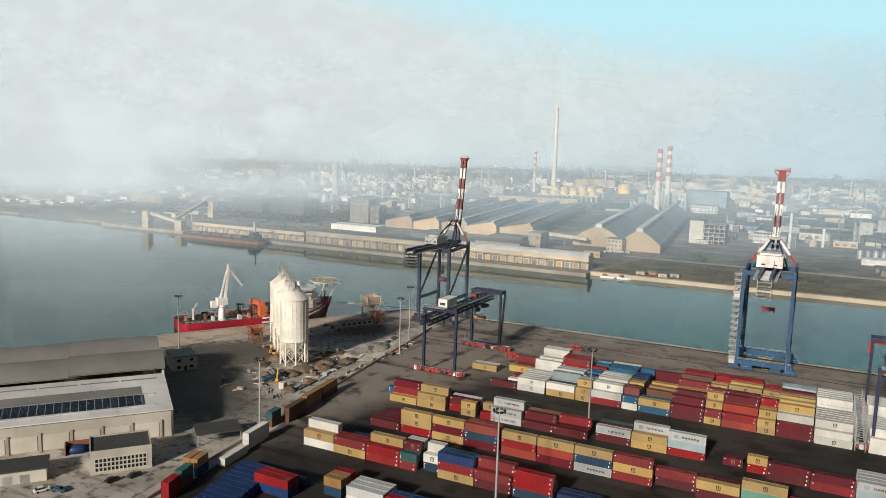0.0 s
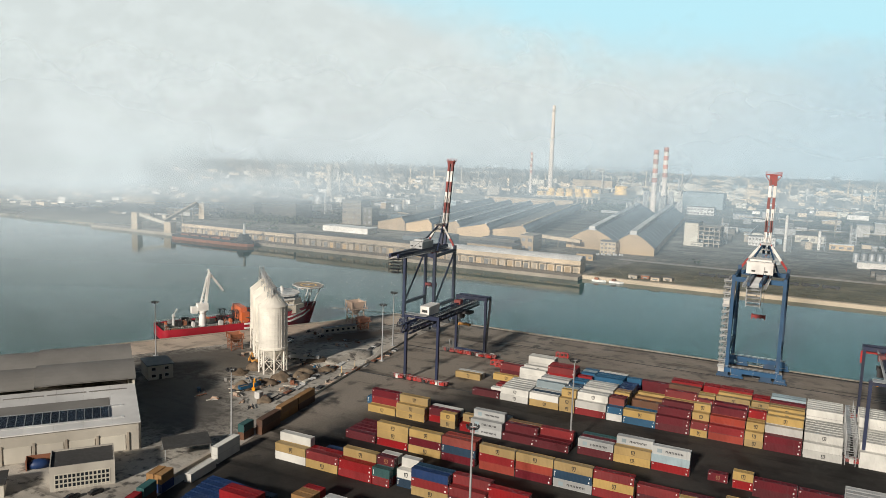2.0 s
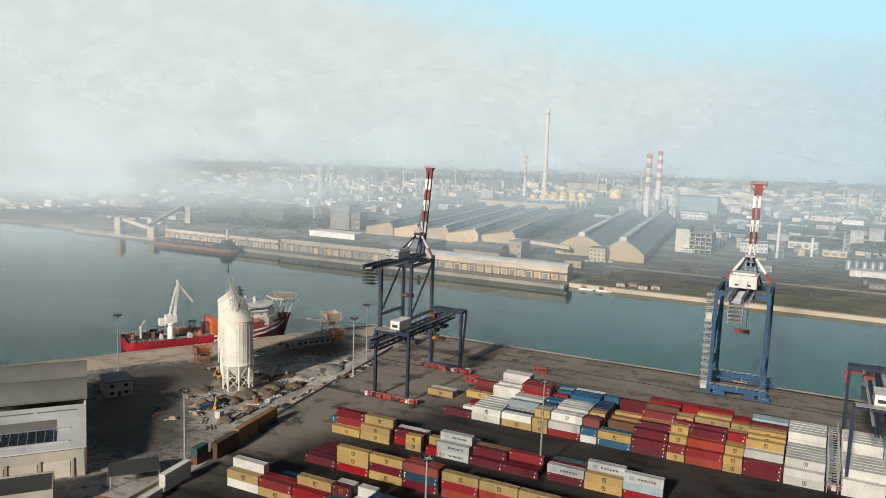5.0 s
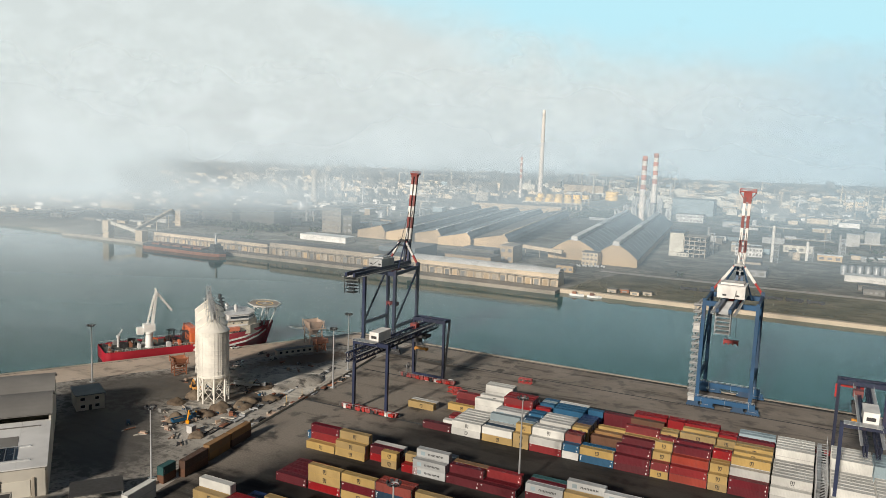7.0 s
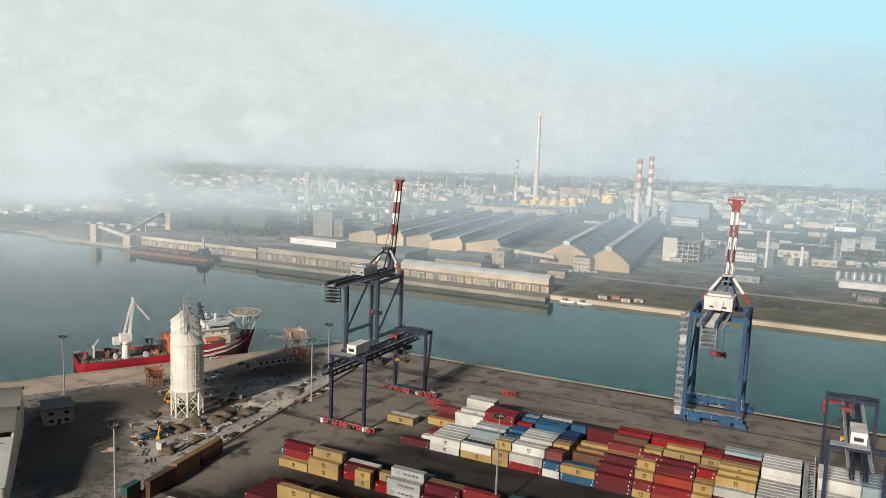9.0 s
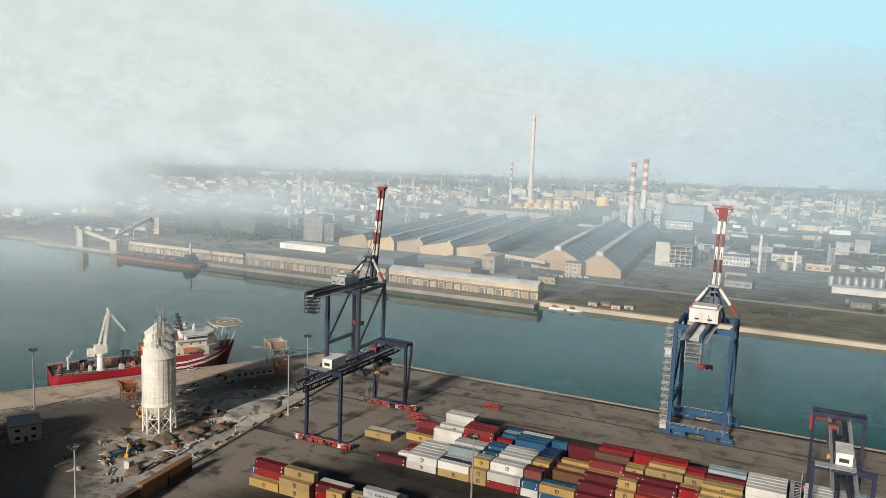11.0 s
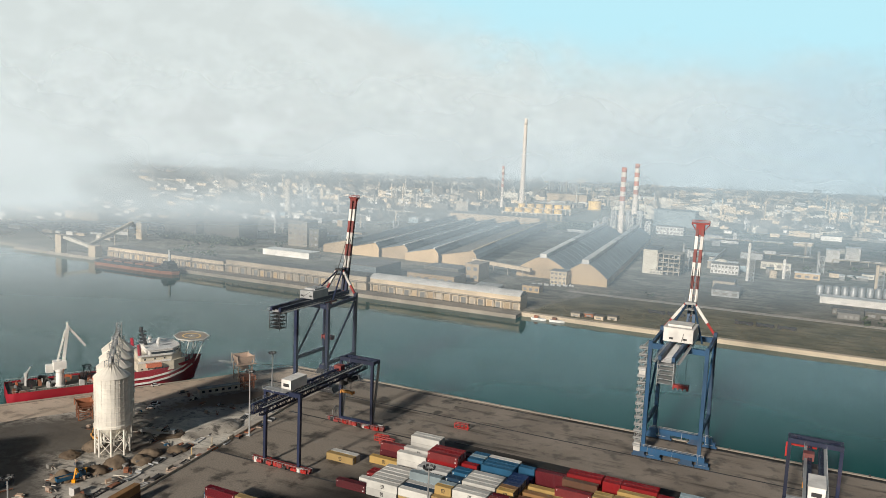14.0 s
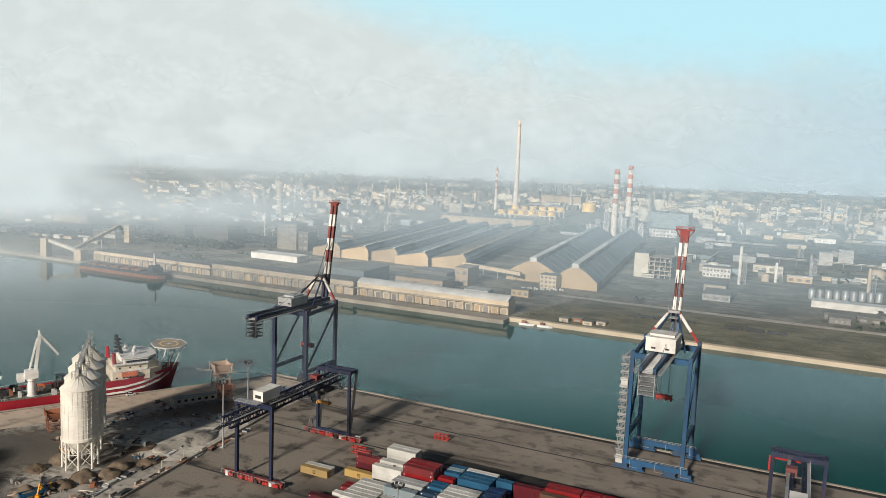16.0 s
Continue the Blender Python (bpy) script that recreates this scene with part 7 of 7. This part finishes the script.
bm = bmesh.new()
for k in range(1500):      # bank and field
    x, y = -55 + 470 * ht.random() ** 1.5, FY + 5 + ht.random() ** 1.6 * 75
    if noise.noise(Vector((x * 0.03, y * 0.05, 1))) > -0.05:
        clump(bm, x, y, ht.uniform(0.4, 1.3), 2)
tagged(part("scrub", bm, "grass"), "dull winter scrub on the far bank", "scrub", kind="stuff")
bm = bmesh.new()
for k in range(2600):      # groves between the works
    y = FY + 30 + ht.random() ** 1.25 * 2700
    x = 40 - 0.42 * (y - FY) + ht.uniform(-1, 1) * (460 + (y - FY) * 0.75)
    if (-400 < x < -20 and 350 < y < 965) or (x > -60 and y < FY + 112) or noise.noise(Vector((x * 0.006, y * 0.006, 3))) < 0.12:
        continue
    clump(bm, x, y, ht.uniform(3, 6), 4)
for k in range(160):
    clump(bm, ht.uniform(-255, -205), ht.uniform(1000, 1130), ht.uniform(3, 7), 4)
    clump(bm, ht.uniform(-600, -470), ht.uniform(478, 512), ht.uniform(3, 6), 4)
tagged(part("groves", bm, "trees"), "dark evergreen groves among the far works", "trees", kind="stuff")


def chimney(x, y, h, r0, r1, bands, label):
    o = thing("chimney", rotz(x, y), label, "chimney")
    n = 14
    for k in range(n):
        z0, z1 = h * k / n, h * (k + 1) / n
        bm = bmesh.new()
        tube(bm, (0, 0, z0), (0, 0, z1), r0 + (r1 - r0) * k / n, r0 + (r1 - r0) * (k + 1) / n, 20, k == n - 1)
        col = "bandred" if (k >= n - bands and (n - 1 - k) % 2 == 0) else "chimney"
        part("shaft_section", bm, col, o, "red painted band" if col == "bandred" else "", True)
    return o


chimney(-468, 1438, 205, 6.4, 3.3, 0, "very tall slender pale concrete chimney")
chimney(-147, 1030, 109, 5.0, 4.2, 7, "red and white banded power station chimney")
chimney(-169, 1237, 115, 5.4, 4.5, 7, "red and white banded power station chimney")
chimney(-514, 1431, 96, 3.6, 2.8, 7, "slim red and white banded chimney")

# ---- mist over the far shore: thin veils, one behind another ----
CX, CY = 120.0, -250.0
WEST = (-950, -190)


def veil_mat(name, dens, ztop, col, top, seed, bank=False):
    m = bpy.data.materials.new(name)
    m.use_nodes = True
    nt = m.node_tree
    nt.nodes.clear()
    out = nt.nodes.new("ShaderNodeOutputMaterial")
    mx = nt.nodes.new("ShaderNodeMixShader")
    tr = nt.nodes.new("ShaderNodeBsdfTransparent")
    df = nt.nodes.new("ShaderNodeBsdfDiffuse")
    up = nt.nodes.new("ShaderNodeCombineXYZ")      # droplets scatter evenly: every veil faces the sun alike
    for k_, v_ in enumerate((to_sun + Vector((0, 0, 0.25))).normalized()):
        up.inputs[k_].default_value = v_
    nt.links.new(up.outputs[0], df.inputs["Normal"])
    pos = nt.nodes.new("ShaderNodeNewGeometry").outputs["Position"]
    sep = nt.nodes.new("ShaderNodeSeparateXYZ")
    nt.links.new(pos, sep.inputs[0])
    mp = nt.nodes.new("ShaderNodeMapping")
    mp.inputs["Location"].default_value = (seed * 311.0, seed * 97.0, seed * 53.0)
    nt.links.new(pos, mp.inputs[0])
    cloud = noise_of(nt, mp.outputs[0], 0.0035, 3, (1, 1, 1.6), 0.5)
    wisps = noise_of(nt, mp.outputs[0], 0.0065, 3, (1, 1, 1.5), 0.5)

    def op(kind, a, b):
        q = nt.nodes.new("ShaderNodeMath")
        q.operation, q.use_clamp = kind, False
        for sck, v in zip(q.inputs, (a, b)):
            if isinstance(v, bpy.types.NodeSocket):
                nt.links.new(v, sck)
            else:
                sck.default_value = v
        return q.outputs[0]
    # the bank is thicker towards -x, and its top frays out
    west = ramp_of(nt, sep.outputs[0], WEST[0], WEST[1], 1.0, 0.0)
    lift = op("MULTIPLY", op("SUBTRACT", cloud, 0.5), ztop * 1.3)
    z = op("SUBTRACT", sep.outputs[2], lift)
    fade = ramp_of(nt, z, ztop * 0.25, ztop, 1.0, 0.0)
    fade = op("MULTIPLY", fade, ramp_of(nt, sep.outputs[2], -2.0, ztop * 0.24, 0.0, 1.0))   # the mist floats just clear of the ground
    amount = op("ADD", dens[0], op("MULTIPLY", west, dens[1]))
    amount = op("MULTIPLY", amount, ramp_of(nt, wisps, 0.3, 0.7, 0.88, 1.12))
    fac = op("MINIMUM", op("MULTIPLY", amount, fade), 0.97)
    if bank:      # a uniform bank whose upper part clears to painted sky blue, later towards -x
        fac = ramp_of(nt, sep.outputs[2], 1050, 1450, 1.0, 0.0)
        veer = op("SUBTRACT", sep.outputs[2], op("MULTIPLY", ramp_of(nt, sep.outputs[0], -2900, -900, 1.0, 0.0), 520.0))
        wave = op("MULTIPLY", op("SUBTRACT", noise_of(nt, pos, 0.0016, 4, (1, 1, 2.2)), 0.5), 420.0)
        high = ramp_of(nt, op("ADD", veer, wave), 330, 820)
    else:
        high = ramp_of(nt, sep.outputs[2], ztop * 0.35, ztop * 1.25)
    # haze tones painted into the colour: brighter sunlit puffs, bluer towards +x
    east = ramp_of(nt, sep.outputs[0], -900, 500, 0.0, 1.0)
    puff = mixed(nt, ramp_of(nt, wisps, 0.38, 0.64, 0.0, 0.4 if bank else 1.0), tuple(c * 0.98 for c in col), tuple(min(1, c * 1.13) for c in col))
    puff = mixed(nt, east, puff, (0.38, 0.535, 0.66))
    if bank:      # dimmer horizon haze painted in towards the ground
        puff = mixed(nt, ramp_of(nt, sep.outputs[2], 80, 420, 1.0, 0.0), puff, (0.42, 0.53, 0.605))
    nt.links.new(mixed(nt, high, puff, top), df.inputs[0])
    nt.links.new(fac, mx.inputs[0])
    nt.links.new(tr.outputs[0], mx.inputs[1])
    nt.links.new(df.outputs[0], mx.inputs[2])
    nt.links.new(mx.outputs[0], out.inputs[0])
    return m


VEILS = [  # distance, (density, extra towards -x), top
    (455, (0.05, 0.42), 80),
    (590, (0.05, 0.78), 130),
    (720, (0.27, 0.5), 150),
    (1100, (0.4, 0.75), 220),
    (2800, (0.55, 0.45), 430),
    (3500, (0.66, 0.34), 560),
]
for i, (r, dens, ztop) in enumerate(VEILS):
    bm = bmesh.new()
    s_ = r / 4500
    a, b = Vector((CX - 4100 * s_, CY + 2210 * s_)), Vector((CX + 900 * s_, CY + 4660 * s_))
    bm.faces.new([bm.verts.new(v) for v in ((*a, -2.1), (*b, -2.1), (*b, ztop * 2.0), (*a, ztop * 2.0))])
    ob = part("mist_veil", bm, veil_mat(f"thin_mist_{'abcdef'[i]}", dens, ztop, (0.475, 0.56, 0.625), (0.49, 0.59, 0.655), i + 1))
    tagged(ob, "thin drifting morning mist over the far shore", "mist", "mist veils", "stuff")
# backdrop sheet painted as haze below and sky blue above
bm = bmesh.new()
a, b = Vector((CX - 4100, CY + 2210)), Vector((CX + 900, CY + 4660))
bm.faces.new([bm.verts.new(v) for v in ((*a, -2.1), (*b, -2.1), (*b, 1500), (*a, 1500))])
tagged(part("backdrop", bm, veil_mat("distant_haze", (1.6, 0.0), 1300, (0.49, 0.585, 0.65), (0.37, 0.66, 0.83), 9, True)), "painted backdrop of pale haze thinning into clear sky", "haze", kind="structure")
